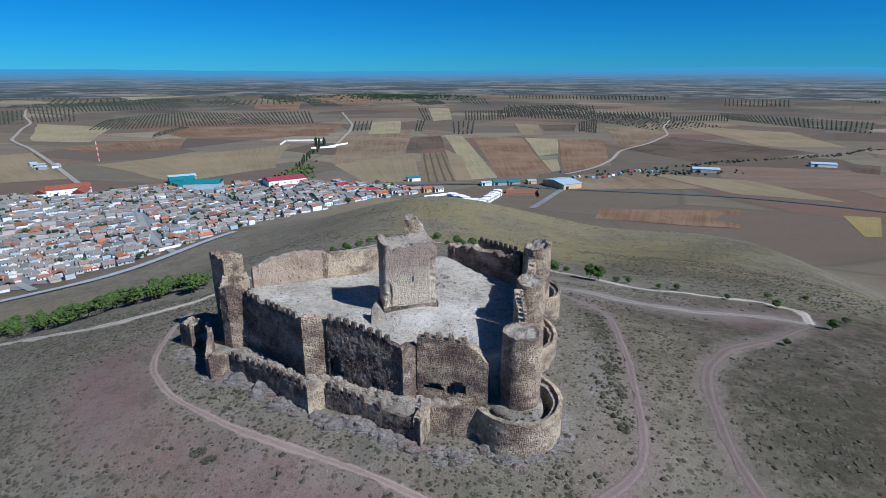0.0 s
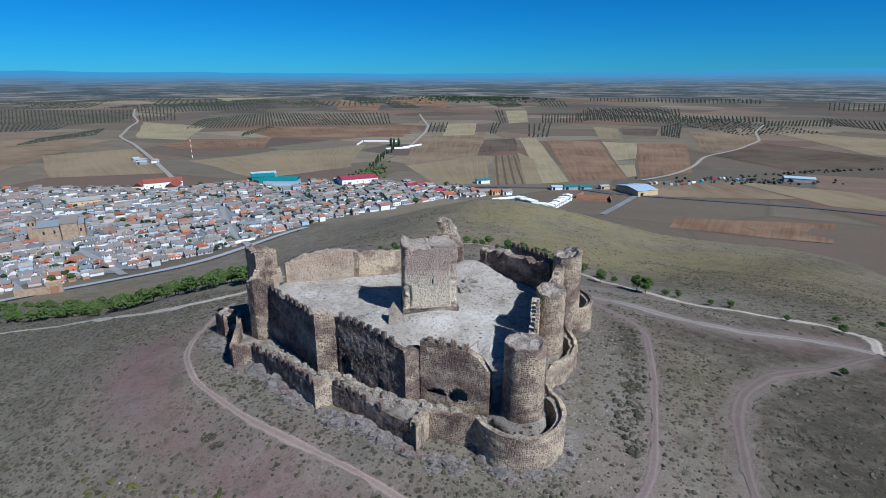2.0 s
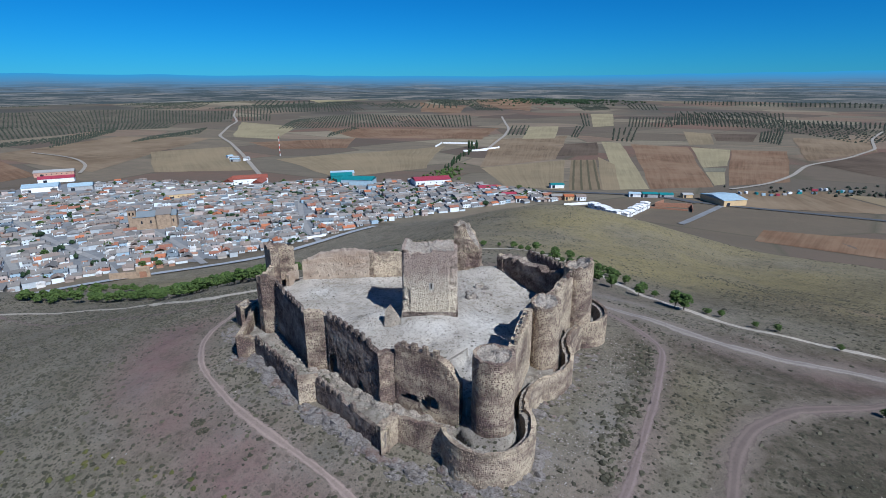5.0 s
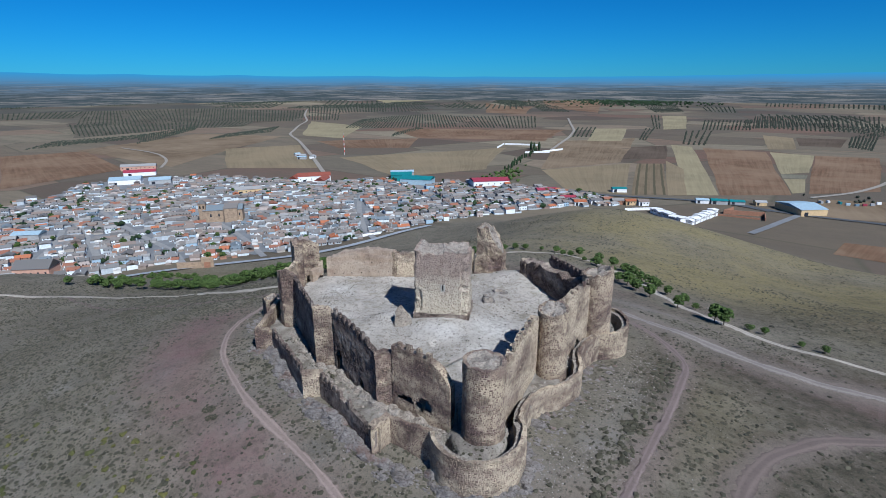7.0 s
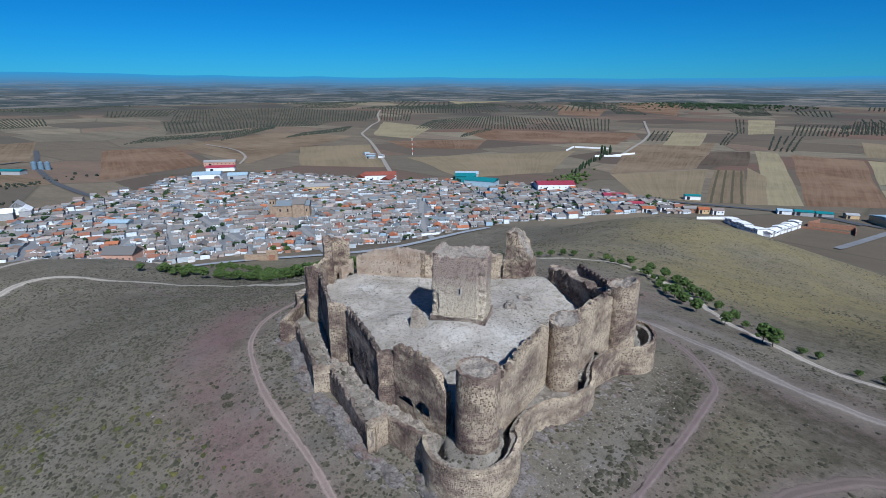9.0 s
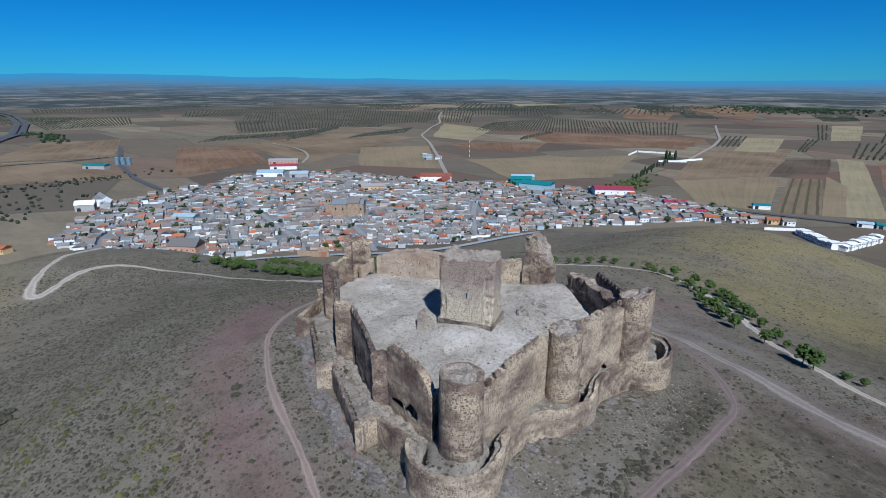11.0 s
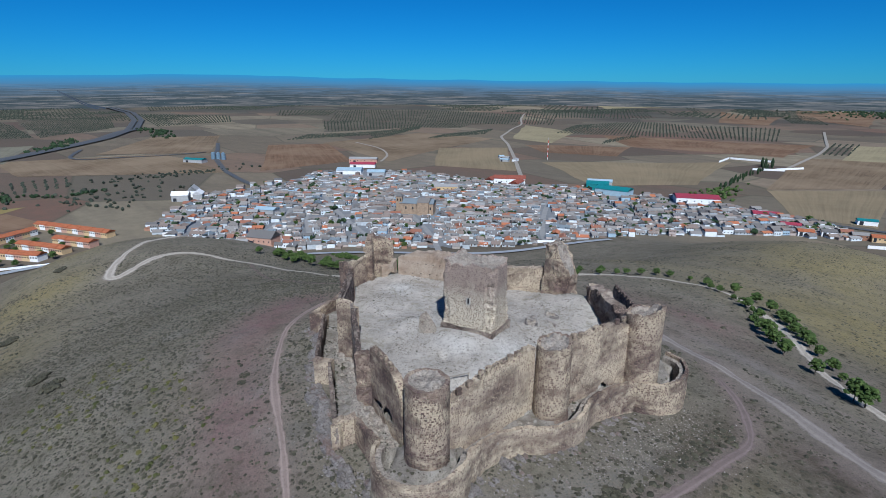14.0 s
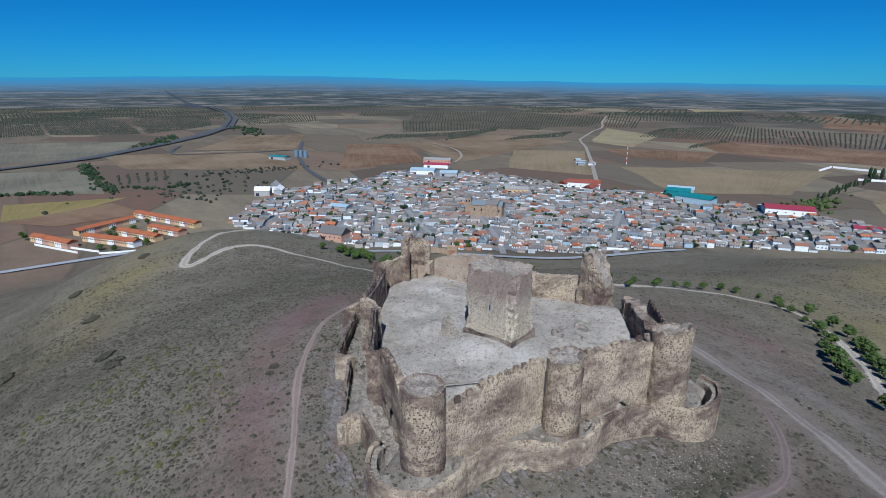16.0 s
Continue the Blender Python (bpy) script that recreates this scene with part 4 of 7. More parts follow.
mat_dressed = plain_material("pale_dressed_stone", (0.44, 0.42, 0.37), 0.2, 2.0)
# near-black blocks paint the shade inside slits, putlog holes and belfry openings
mat_opening_shade = plain_material("opening_shade", (0.012, 0.011, 0.01), 0.1, 2, 1.0)
kturn = math.degrees(math.atan2(kd.y, kd.x))
slit_at = KA + kd * 5.2 - kn * 0.02
window = part("window", box_mesh("window", 0.8, 0.16, 1.3, mat_dressed, 0.05), mat_dressed, keep, "arrow slit in a block of pale dressed stone", at=pose(slit_at.x, slit_at.y, 23.9, 0, 0, kturn))
part("slit", box_mesh("slit", 0.26, 0.1, 1.0, mat_opening_shade), mat_opening_shade, window, at=pose(0, -0.06, 0.25))
solid("plinth", [tuple((p + kd * a + kn * b)[:2]) for p, a, b in ((KA, -0.16, -0.16), (KB, 0.16, -0.16), (KC, 0.16, 0.16), (KD, -0.16, 0.16))], 16.0, lambda x, y: 19.7, mat_wall_dark, castle, rag=0.2, label="eroded brown footing of the keep")

# inner enclosure, south-west face, from the north-west tower to the round tower
W = mat_wall_dark
masonry("curtain_wall", [(-40.2, 95.8), (-37.6, 87.0)], 0.9, 10.5, [23.4, 23.3, 23.6, 24.0], mat_wall, castle, rag=0.35)
masonry("pier", [(-37.6, 87.0), (-35.9, 85.9), (-32.9, 86.6)], 0.9, 11.0, [24.4, 24.9, 24.0], mat_wall, castle, rag=0.45, lump=1.2, label="broken end of a cross wall")
w3 = masonry("curtain_wall", [(-33.2, 86.4), (-20.9, 75.4)], 0.8, 11.5, [23.5, 23.3, 23.1, 23.4, 23.8], W, castle, rag=0.1, label="tall curtain wall of brown rubble with worn merlons")
merlons(w3, (-33.0, 86.2), (-21.5, 75.9), 23.3, 23.7, W, skip=(3,))
masonry("pier", [(-21.2, 75.9), (-20.6, 74.9), (-16.8, 75.9)], 1.2, 11.5, [24.4, 24.3, 23.6], mat_wall, castle, rag=0.5, lump=1.2, label="broken end of a cross wall", bite=0.8)
w2 = masonry("curtain_wall", [(-17.0, 75.3), (-5.2, 68.0)], 0.8, 11.5, [24.0, 23.9, 23.7, 23.4, 22.9], W, castle, rag=0.1, holes=((0.3, 3.0, 14.6, 18.0), (8.6, 9.8, 14.0, 16.6)), label="tall curtain wall of brown rubble with worn merlons")
merlons(w2, (-16.9, 75.2), (-6.6, 68.8), 24.1, 23.5, W)
masonry("pier", [(-5.4, 68.3), (-4.9, 67.5), (-2.6, 69.2)], 1.4, 12.0, [22.9, 23.0, 22.8], mat_wall, castle, rag=0.4, bite=0.8, lump=2.2, label="broken end of a cross wall")
w1 = masonry("curtain_wall", [(-2.9, 68.7), (7.0, 66.0)], 1.1, 12.0, [24.3, 24.4, 24.3, 24.2, 24.1, 23.3, 21.4], mat_wall, castle, rag=0.12, holes=((4.6, 7.2, 16.2, 18.0), (1.0, 4.2, 16.3, 17.0)), label="curtain wall with worn merlons and a breach")
merlons(w1, (-2.4, 68.6), (4.4, 66.7), 24.3, 24.3, mat_wall)

# round tower at the south corner
RT = (11.55, 66.2)
round_tower = solid("round_tower", ring_points(*RT, 2.72, 2.72, 48), 10.5, lambda x, y: 26.4, mat_wall, castle, rag=0.25, fill=0.3, rim=0.5, batter=0.25, label="tall round corner tower of coursed rubble")

# south-east face: curtain, half-round tower, curtain, end tower
c1 = masonry("curtain_wall", [(12.6, 68.6), (13.4, 72.5), (13.9, 78.0), (14.2, 84.0)], 1.3, 11.5, [22.6, 23.5, 24.4, 24.7, 24.9, 25.0], mat_wall_pale, castle, rag=0.35, label="curtain wall with pale mortar patches")
merlons(c1, (12.8, 69.6), (13.4, 72.8), 23.0, 24.0, mat_wall, 1.2, low=0.8)
merlons(c1, (13.4, 73.2), (14.1, 82.5), 24.4, 24.9, mat_wall, 1.3, low=0.9)
MT = (16.0, 85.8)
solid("half_round_tower", ring_points(*MT, 2.35, 2.5, 40), 11.0, lambda x, y: 26.0 + 0.1 * (y - 85), mat_wall, castle, rag=0.35, fill=0.3, rim=0.5, batter=0.3, label="half-round tower of brown rubble")
c2 = masonry("curtain_wall", [(16.6, 87.6), (18.0, 93.0), (19.2, 99.5), (19.6, 101.0)], 1.4, 11.5, [25.3, 25.6, 25.9, 25.6, 25.0], mat_wall_pale, castle, rag=0.35, holes=((7.0, 9.4, 15.2, 16.6),), label="curtain wall with a pale plastered patch and a hollow at its foot")
merlons(c2, (16.8, 88.6), (19.3, 100.0), 25.6, 25.9, mat_wall, 1.4, skip=(2, 5), low=0.7)
ET = (20.2, 103.6)
end_tower = solid("end_tower", ring_points(*ET, 2.7, 3.4, 44), 10.5, lambda x, y: 26.7 + 0.15 * (x - 20), mat_wall, castle, rag=0.5, fill=0.7, rim=0.6, batter=0.2, label="round end tower of brown rubble")

# north-east face with its wall walk
hall = masonry("thick_wall", [(18.6, 106.4), (14.6, 110.2), (8.6, 115.2), (3.9, 118.6)], 2.5, 12.0, [24.0, 23.4, 23.2, 23.0, 22.6], mat_wall_dark, castle, rag=0.6, bite=1.2, lump=2.5, label="thick broken wall with a wall walk")
parapet = masonry("parapet", [(17.4, 107.7), (14.6, 110.3), (9.4, 114.7)], 0.5, 22.4, [24.1, 24.2, 24.4], mat_wall_dark, castle, rag=0.15)
merlons(parapet, (17.2, 107.9), (9.6, 114.5), 24.1, 24.4, mat_wall_dark, 1.2)
masonry("thick_wall", [(3.9, 118.6), (2.6, 116.9), (3.9, 115.4)], 1.2, 14.0, [22.4, 22.8, 22.2], mat_wall_pale, castle, rag=0.4, label="stub of a cross wall")

# north-west face
solid("wall_fragment", [(-7.3, 116.2), (-4.6, 116.0), (-1.4, 116.9), (-1.6, 119.4), (-4.4, 119.9), (-7.0, 119.6)], 14.5, lambda x, y: 28.9 - 1.7 * max(0.0, x + 4.9) - 0.5 * max(0.0, x + 2.6), mat_wall, castle, rag=0.9, fill=0.15, rim=0.4, batter=0.5, step=0.34, wear=lambda p, z: 0.4 * noise.noise(Vector((p.x * 0.45, p.y * 0.45, z * 0.5))) + 0.32 * noise.noise(Vector((p.x * 1.2, p.y * 1.2, z * 1.4))), label="tall jagged fragment of a tower")
masonry("curtain_wall", [(-8.6, 118.2), (-16.0, 114.6), (-24.0, 110.4)], 1.5, 12.0, [23.2, 22.6, 22.3, 22.8, 22.9], mat_wall_pale, castle, rag=0.35, label="low curtain wall with putlog holes")
masonry("buttress", [(-23.4, 110.6), (-24.4, 109.9), (-24.4, 108.9), (-23.5, 108.7)], 0.8, 14.5, [23.0, 23.3, 23.0], mat_wall, castle, rag=0.4)
plaster_wall = masonry("curtain_wall", [(-24.0, 110.6), (-31.0, 107.4), (-37.6, 103.4)], 1.5, 11.5, [23.2, 24.0, 23.9, 23.4, 22.2], mat_render, castle, rag=0.4, label="curtain wall with old plaster and rows of putlog holes")

# north-west tower, open to the yard
masonry("corner_tower", [(-39.0, 102.6), (-43.4, 98.8), (-39.6, 95.2), (-38.2, 95.8)], 1.0, 9.0, [25.4, 26.4, 26.8, 26.8, 26.9, 26.8, 26.6], mat_wall, castle, rag=0.7, bite=0.6, lump=1.2, label="broken corner tower open on its inner side")
masonry("corner_tower_wall", [(-37.8, 98.2), (-37.2, 101.0), (-38.4, 103.0)], 0.9, 12.0, [20.4, 20.8, 21.0, 21.6], mat_render, castle, rag=0.6, bite=0.5, lump=1.5, holes=((1.4, 2.8, 17.2, 18.9),), label="crumbling plastered inner wall of the corner tower")

for row_z, n_holes in ((18.7, 7), (20.9, 8)):
    for k in range(n_holes):
        t = (k + 0.5 + random.uniform(-0.15, 0.15)) / n_holes
        hx, hy = -25.0 + (-37.0 + 25.0) * t, 110.1 + (103.7 - 110.1) * t
        part("putlog_hole", box_mesh("putlog_hole", 0.14, 0.3, 0.14, mat_opening_shade), mat_opening_shade, plaster_wall, at=pose(hx + 0.47 * 1.36, hy - 0.88 * 1.36, row_z + random.uniform(-0.1, 0.1), 0, 0, 28))
solid("outer_ruin", [(-49.5, 95.2), (-46.4, 92.8), (-44.8, 94.6), (-47.6, 97.2)], 6.0, lambda x, y: 14.3 + 0.2 * (x + 47), mat_wall, castle, rag=0.7, fill=0.4, rim=0.5, batter=0.5, label="low ruined outwork of grey rubble")

# outer wall, south-west
masonry("outer_wall", [(-43.4, 92.9), (-40.4, 86.6), (-38.4, 80.4)], 0.9, 6.5, [15.3, 15.6, 15.4, 15.0], mat_wall, castle, rag=0.25, bite=0.1, label="tall thin slab of the outer wall")
masonry("outer_pier", [(-38.6, 80.6), (-37.4, 79.2), (-34.2, 80.9)], 1.3, 6.5, [14.6, 15.2, 14.8], mat_wall, castle, rag=0.35, label="stepped corner of the outer wall")
o2 = masonry("outer_wall", [(-34.6, 80.6), (-19.3, 69.4)], 0.65, 7.5, [14.5, 15.2, 15.6, 15.6], W, castle, rag=0.08, label="low outer wall with small merlons")
merlons(o2, (-34.2, 80.3), (-19.8, 69.8), 14.7, 15.7, W, 1.35, skip=(2,), low=1.2)
masonry("outer_pier", [(-19.6, 69.9), (-19.0, 68.9), (-16.3, 70.6)], 1.2, 8.0, [16.0, 16.0, 15.9], mat_wall_pale, castle, rag=0.25, label="stepped corner of the outer wall")
o4 = masonry("outer_wall", [(-16.7, 70.2), (-2.2, 61.6)], 0.65, 8.0, [15.2, 15.3, 15.1, 15.0], W, castle, rag=0.08, label="low outer wall with small merlons")
merlons(o4, (-16.5, 70.1), (-7.5, 64.7), 15.3, 15.2, W, 1.35, skip=(5,), low=1.2)
masonry("outer_pier", [(-2.7, 62.2), (-2.3, 61.3), (-0.9, 64.6)], 1.2, 8.5, [15.6, 15.9, 15.8], mat_wall_pale, castle, rag=0.3, label="stepped corner of the outer wall")
masonry("outer_wall", [(-1.2, 64.3), (3.4, 63.3), (5.45, 63.0)], 0.7, 9.0, [15.9, 16.0, 16.5], mat_wall, castle, rag=0.25)


def arc(cx, cy, r, a0, a1, n=26):
    return [(cx + r * math.cos(radians(a0 + (a1 - a0) * i / n)), cy + r * math.sin(radians(a0 + (a1 - a0) * i / n))) for i in range(n + 1)]


def oval(cx, cy, rx, ry, a0, a1, n=26):
    return [(cx + rx * math.cos(radians(a0 + (a1 - a0) * i / n)), cy + ry * math.sin(radians(a0 + (a1 - a0) * i / n))) for i in range(n + 1)]


def inset(line, d):
    """The line moved inwards, to its left hand."""
    f = np.array(line, float)
    t = np.gradient(f, axis=0)
    t /= np.linalg.norm(t, axis=1)[:, None]
    return [tuple(p) for p in (f + d * np.stack([-t[:, 1], t[:, 0]], 1)).tolist()]


SOUTH_BASTION = oval(11.1, 65.6, 6.25, 6.25, 205, 400)
SOUTH_LINK = [(15.9, 69.7), (15.5, 72.4), (15.7, 75.4), (16.9, 78.6)]
MID_BASTION = [(16.9, 78.6), (18.4, 80.0), (20.0, 82.2), (20.9, 85.0), (20.8, 87.4), (20.2, 89.3)]
MID_LINK = [(20.2, 89.3), (19.7, 92.5), (20.2, 95.8), (21.95, 100.75)]
END_BASTION = oval(20.7, 106.9, 5.4, 6.8, -78, 95)
for name, line, tops, mat, words in (
    ("barbican", SOUTH_BASTION, [16.6, 16.5, 16.4, 16.4, 16.6, 17.0, 17.1], mat_wall_pale, "curved outer bastion round the corner tower"),
    ("outer_wall", SOUTH_LINK, [17.1, 16.8, 16.6, 16.5], mat_wall_pale, "low outer wall between two bastions"),
    ("barbican", MID_BASTION, [16.5, 16.4, 16.4, 16.6, 16.9], mat_wall_pale, "curved outer bastion round the half-round tower"),
    ("outer_wall", MID_LINK, [16.9, 16.8, 16.6, 16.3], mat_wall, "low outer wall between two bastions"),
    ("barbican", END_BASTION, [16.3, 16.2, 16.1, 16.1, 16.2, 16.0], mat_wall, "curved outer bastion round the end tower"),
):
    masonry(name, line, 0.55, 7.5, tops, mat, castle, rag=0.12, label=words, bite=0.15)
    masonry("wall_walk", inset(line, 0.56), 0.75, 9.0, [v - 0.55 for v in tops], mat_rubble, castle, rag=0.15, label="worn wall walk behind the parapet")

# leaning slab of masonry by the keep, and rock heaps in the yard
block = solid("fallen_masonry", [(-11.3, 85.4), (-10.2, 85.9), (-8.9, 87.2), (-9.2, 87.6), (-10.5, 86.7), (-11.4, 85.9)], 16.0, lambda x, y: 21.9 - 1.7 * abs(x + 10.7), mat_rubble, castle, rag=0.25, fill=0.05, rim=0.2, label="leaning pointed slab of fallen masonry", batter=0.35, step=0.3)
for hx, hy, hr, ht in ((1.2, 107.2, 1.5, 18.5), (0.3, 102.2, 1.3, 18.4), (3.0, 104.4, 0.9, 18.0), (-0.6, 104.6, 1.0, 18.1)):
    solid("rock_outcrop", ring_points(hx, hy, hr, hr * 0.7, 9), 16.5, lambda x, y: ht, mat_rock, castle, rag=0.9, fill=0.1, rim=0.3, label="low grey rock outcrop in the yard", batter=0.7)

# made ground inside the walls
INNER = [(-39.6, 95.5), (-36.6, 87.2), (-33.0, 86.9), (-20.6, 76.0), (-16.8, 76.2), (-4.9, 68.8), (-2.4, 69.6), (7.4, 67.1), (10.2, 68.2), (12.2, 69.6), (13.4, 78.0), (14.2, 86.6), (16.8, 92.0), (18.4, 101.0), (18.0, 105.6), (8.6, 113.6), (3.6, 117.6), (-5.0, 117.8), (-16.0, 113.6), (-24.0, 109.4), (-38.0, 102.6)]
OUTER = [(-44.6, 92.0), (-40.6, 86.4), (-38.0, 81.0), (-34.4, 81.4), (-19.2, 70.2), (-16.4, 71.0), (-2.4, 62.4), (-0.8, 65.2), (4.6, 64.0)] + inset(SOUTH_BASTION, 0.6) + inset(SOUTH_LINK, 0.6)[1:] + inset(MID_BASTION, 0.6)[1:] + inset(MID_LINK, 0.6)[1:] + inset(END_BASTION, 0.6)[1:] + [(3.6, 117.6), (-5.0, 117.8), (-24.0, 109.4), (-39.0, 102.6)]


def court_height(x, y):
    yard = 17.4 + 1.9 * np.exp(-((x + 4.5) ** 2 + (y - 92) ** 2) / 60) + 2.4 * np.exp(-((x - 1) ** 2 / 60 + (y - 117) ** 2 / 30)) + 1.0 * np.exp(-((x + 35) ** 2 + (y - 99) ** 2) / 60) + 3.2 * np.exp(-((x - 10.5) ** 2 / 8 + (y - 70) ** 2 / 22))
    yard = yard + fbm(x / 3.2, y / 3.2, 4, 71) * 0.7 + fbm(x / 12, y / 12, 3, 72) * 0.9
    yard = yard + 1.3 * np.exp(-((x + 15) ** 2 / 9 + (y - 87.5) ** 2 / 7)) + 0.9 * np.exp(-((x - 1) ** 2 / 12 + (y - 105) ** 2 / 14)) - 1.1 * np.exp(-((x - 4.6) ** 2 / 1.0 + (y - 79.4) ** 2 / 5)) - 0.9 * np.exp(-((x + 2.6) ** 2 + (y - 83) ** 2) / 1.2)
    lane = 14.2 + 0.5 * np.exp(-((x + 5) ** 2 + (y - 66) ** 2) / 30) - 1.1 * np.clip((-x - 20) / 18, 0, 1.2) - 0.8 * np.clip((y - 95) / 10, 0, 1) + fbm(x / 2.5, y / 2.5, 4, 73) * 0.7
    east = np.clip((x - 5) / 4, 0, 1)
    lane = lane + east * (15.3 + 0.9 * np.exp(-((x - RT[0]) ** 2 + (y - RT[1]) ** 2) / 16) + fbm(x / 2.5, y / 2.5, 4, 73) * 0.5 - lane)
    lane = lane - 0.8 * np.clip((y - 99) / 4, 0, 1) * east
    for line in (oval(11.1, 65.6, 4.35, 4.35, 196, 240, 8), oval(11.1, 65.6, 4.35, 4.35, 318, 392, 12), inset(SOUTH_LINK, 1.75), inset(MID_BASTION, 1.85)[2:], oval(20.7, 106.9, 3.5, 4.9, -5, 62, 8)):
        lane = lane - 2.6 * np.clip((0.75 - segment_distance(x, y, line)) / 0.35, 0, 1)
    return yard, lane


def court_mesh():
    step = 0.4
    xs, ys = np.arange(-47, 29, step), np.arange(56, 121, step)
    x, y = np.meshgrid(xs, ys)
    yard, lane = court_height(x, y)
    inner = inside(x, y, INNER)
    z = np.where(inner, yard, lane)
    keepit = inside(x, y, OUTER) | inner
    k = np.arange(x.size).reshape(x.shape)
    ok = keepit[:-1, :-1] & keepit[1:, :-1] & keepit[:-1, 1:] & keepit[1:, 1:]
    quads = np.stack([k[:-1, :-1], k[:-1, 1:], k[1:, 1:], k[1:, :-1]], -1)[ok]
    used, idx = np.unique(quads.ravel(), return_inverse=True)
    v = np.stack([x.ravel(), y.ravel(), z.ravel()], 1)[used]
    me = bpy.data.meshes.new("courtyard")
    me.from_pydata(v.tolist(), [], idx.reshape(-1, 4).tolist())
    me.shade_smooth()
    lime = np.maximum.reduce([np.exp(-((v[:, 0] - 4) ** 2 / 14 + (v[:, 1] - 92) ** 2 / 26)), 0.8 * np.exp(-((v[:, 0] + 3) ** 2 / 30 + (v[:, 1] - 86.5) ** 2 / 8)), 0.7 * np.exp(-((v[:, 0] + 30) ** 2 / 12 + (v[:, 1] - 97) ** 2 / 10)), 0.6 * np.exp(-((v[:, 0] - 6) ** 2 / 9 + (v[:, 1] - 84) ** 2 / 40)), 0.7 * np.exp(-((v[:, 0] + 13) ** 2 / 8 + (v[:, 1] - 90) ** 2 / 6))])
    at = me.attributes.new("lime", "FLOAT", "POINT")
    at.data.foreach_set("value", (np.clip(1.2 * lime + 0.9 * fbm(v[:, 0] / 4, v[:, 1] / 4, 4, 74) - 0.1, 0, 1)).astype(np.float32))
    me.materials.append(mat_court)
    me.materials.append(mat_terrace)
    me.polygons.foreach_set("material_index", np.where(inner[:-1, :-1][ok], 0, 1).astype(np.int32))
    return new("courtyard", me)


tagged(court_mesh(), "pale dusty courtyard and terrace inside the walls", "ground", kind="structure")


# grey rock ledges on which the outer wall stands


def ledges(line, seed, reach=3.2, count=60, size=0.75, lane=False):
    rng = np.random.default_rng(seed)
    p = resample(line, 0.3)
    got = []
    for _ in range(count):
        i = int(rng.integers(0, len(p) - 1))
        t = (p[i + 1] - p[i]).normalized()
        d = reach * rng.random() ** 1.6
        got.append((p[i].x + t.y * d, p[i].y - t.x * d, size * rng.gamma(3, 0.33) * (1.1 - 0.6 * d / reach)))
    g = np.array(got)
    z = court_height(g[:, 0], g[:, 1])[1] if lane else land(g[:, 0], g[:, 1])
    verts, faces = [], []
    for (x, y, s), gz in zip(g, z):
        a0, k = rng.uniform(0, 6.28), 7
        base = len(verts)
        up = s * rng.uniform(0.5, 1.1)
        for ring, (r, h) in enumerate(((1.25, -0.5), (1.0, 0.45), (0.62, 0.95))):
            for a in range(k):
                w = r * s * rng.uniform(0.7, 1.3)
                verts.append((x + 1.4 * w * math.cos(a0 + a * 6.283 / k), y + 0.8 * w * math.sin(a0 + a * 6.283 / k), gz + h * up * rng.uniform(0.75, 1.2)))
        verts.append((x, y, gz + up))
        for ring in range(2):
            for a in range(k):
                b = (a + 1) % k
                faces.append((base + ring * k + a, base + ring * k + b, base + ring * k + k + b, base + ring * k + k + a))
        faces += [(base + 2 * k + a, base + 2 * k + (a + 1) % k, base + 3 * k) for a in range(k)]
    if lane:
        tagged(new("fallen_rubble", mesh_of("fallen_rubble", verts, faces, mat_rubble)), "fallen rubble along the foot of the inner wall", "rubble", kind="stuff")
    else:
        tagged(new("rock_ledges", mesh_of("rock_ledges", verts, faces, mat_rock)), "grey rock ledges under the outer wall", "rock", kind="stuff")


ledges([(-38.6, 80.6), (-37.4, 79.2), (-34.2, 80.6)], 1, 1.8, 40, 0.4)
ledges([(-34.6, 80.6), (-19.3, 69.4)], 2, 2.0, 200, 0.42)
ledges([(-18.0, 69.2), (-2.2, 61.6)], 3, 2.2, 200, 0.4)
ledges([(-2.2, 61.6), (4.6, 60.0)], 4, 2.5, 60, 0.35)
ledges(arc(11.1, 65.6, 6.3, 200, 400, 30), 5, 2.4, 130, 0.32)
ledges([(16.2, 70.6), (16.0, 75.0), (17.4, 78.6)], 6, 4.5, 60, 0.22)
ledges(MID_BASTION, 7, 5.0, 60, 0.22)
ledges([(20.6, 89.6), (20.4, 95.0), (22.0, 100.0)], 8, 5.0, 50, 0.22)
ledges([(-49.5, 94.0), (-45.5, 90.6), (-42.0, 85.4)], 9, 3.0, 60, 0.35)
ledges([(-33.4, 86.4), (-20.9, 75.2)], 11, 2.2, 120, 0.28, True)
ledges([(-21.0, 75.2), (-17.0, 75.2), (-5.2, 67.9), (-2.9, 68.5), (6.6, 65.9)], 12, 2.4, 170, 0.34, True)
ledges([(13.8, 72.5), (14.4, 78.0), (14.8, 82.0)], 13, 1.6, 50, 0.24, True)
ledges([(17.2, 88.6), (18.6, 93.0), (19.8, 99.5)], 14, 1.6, 60, 0.26, True)

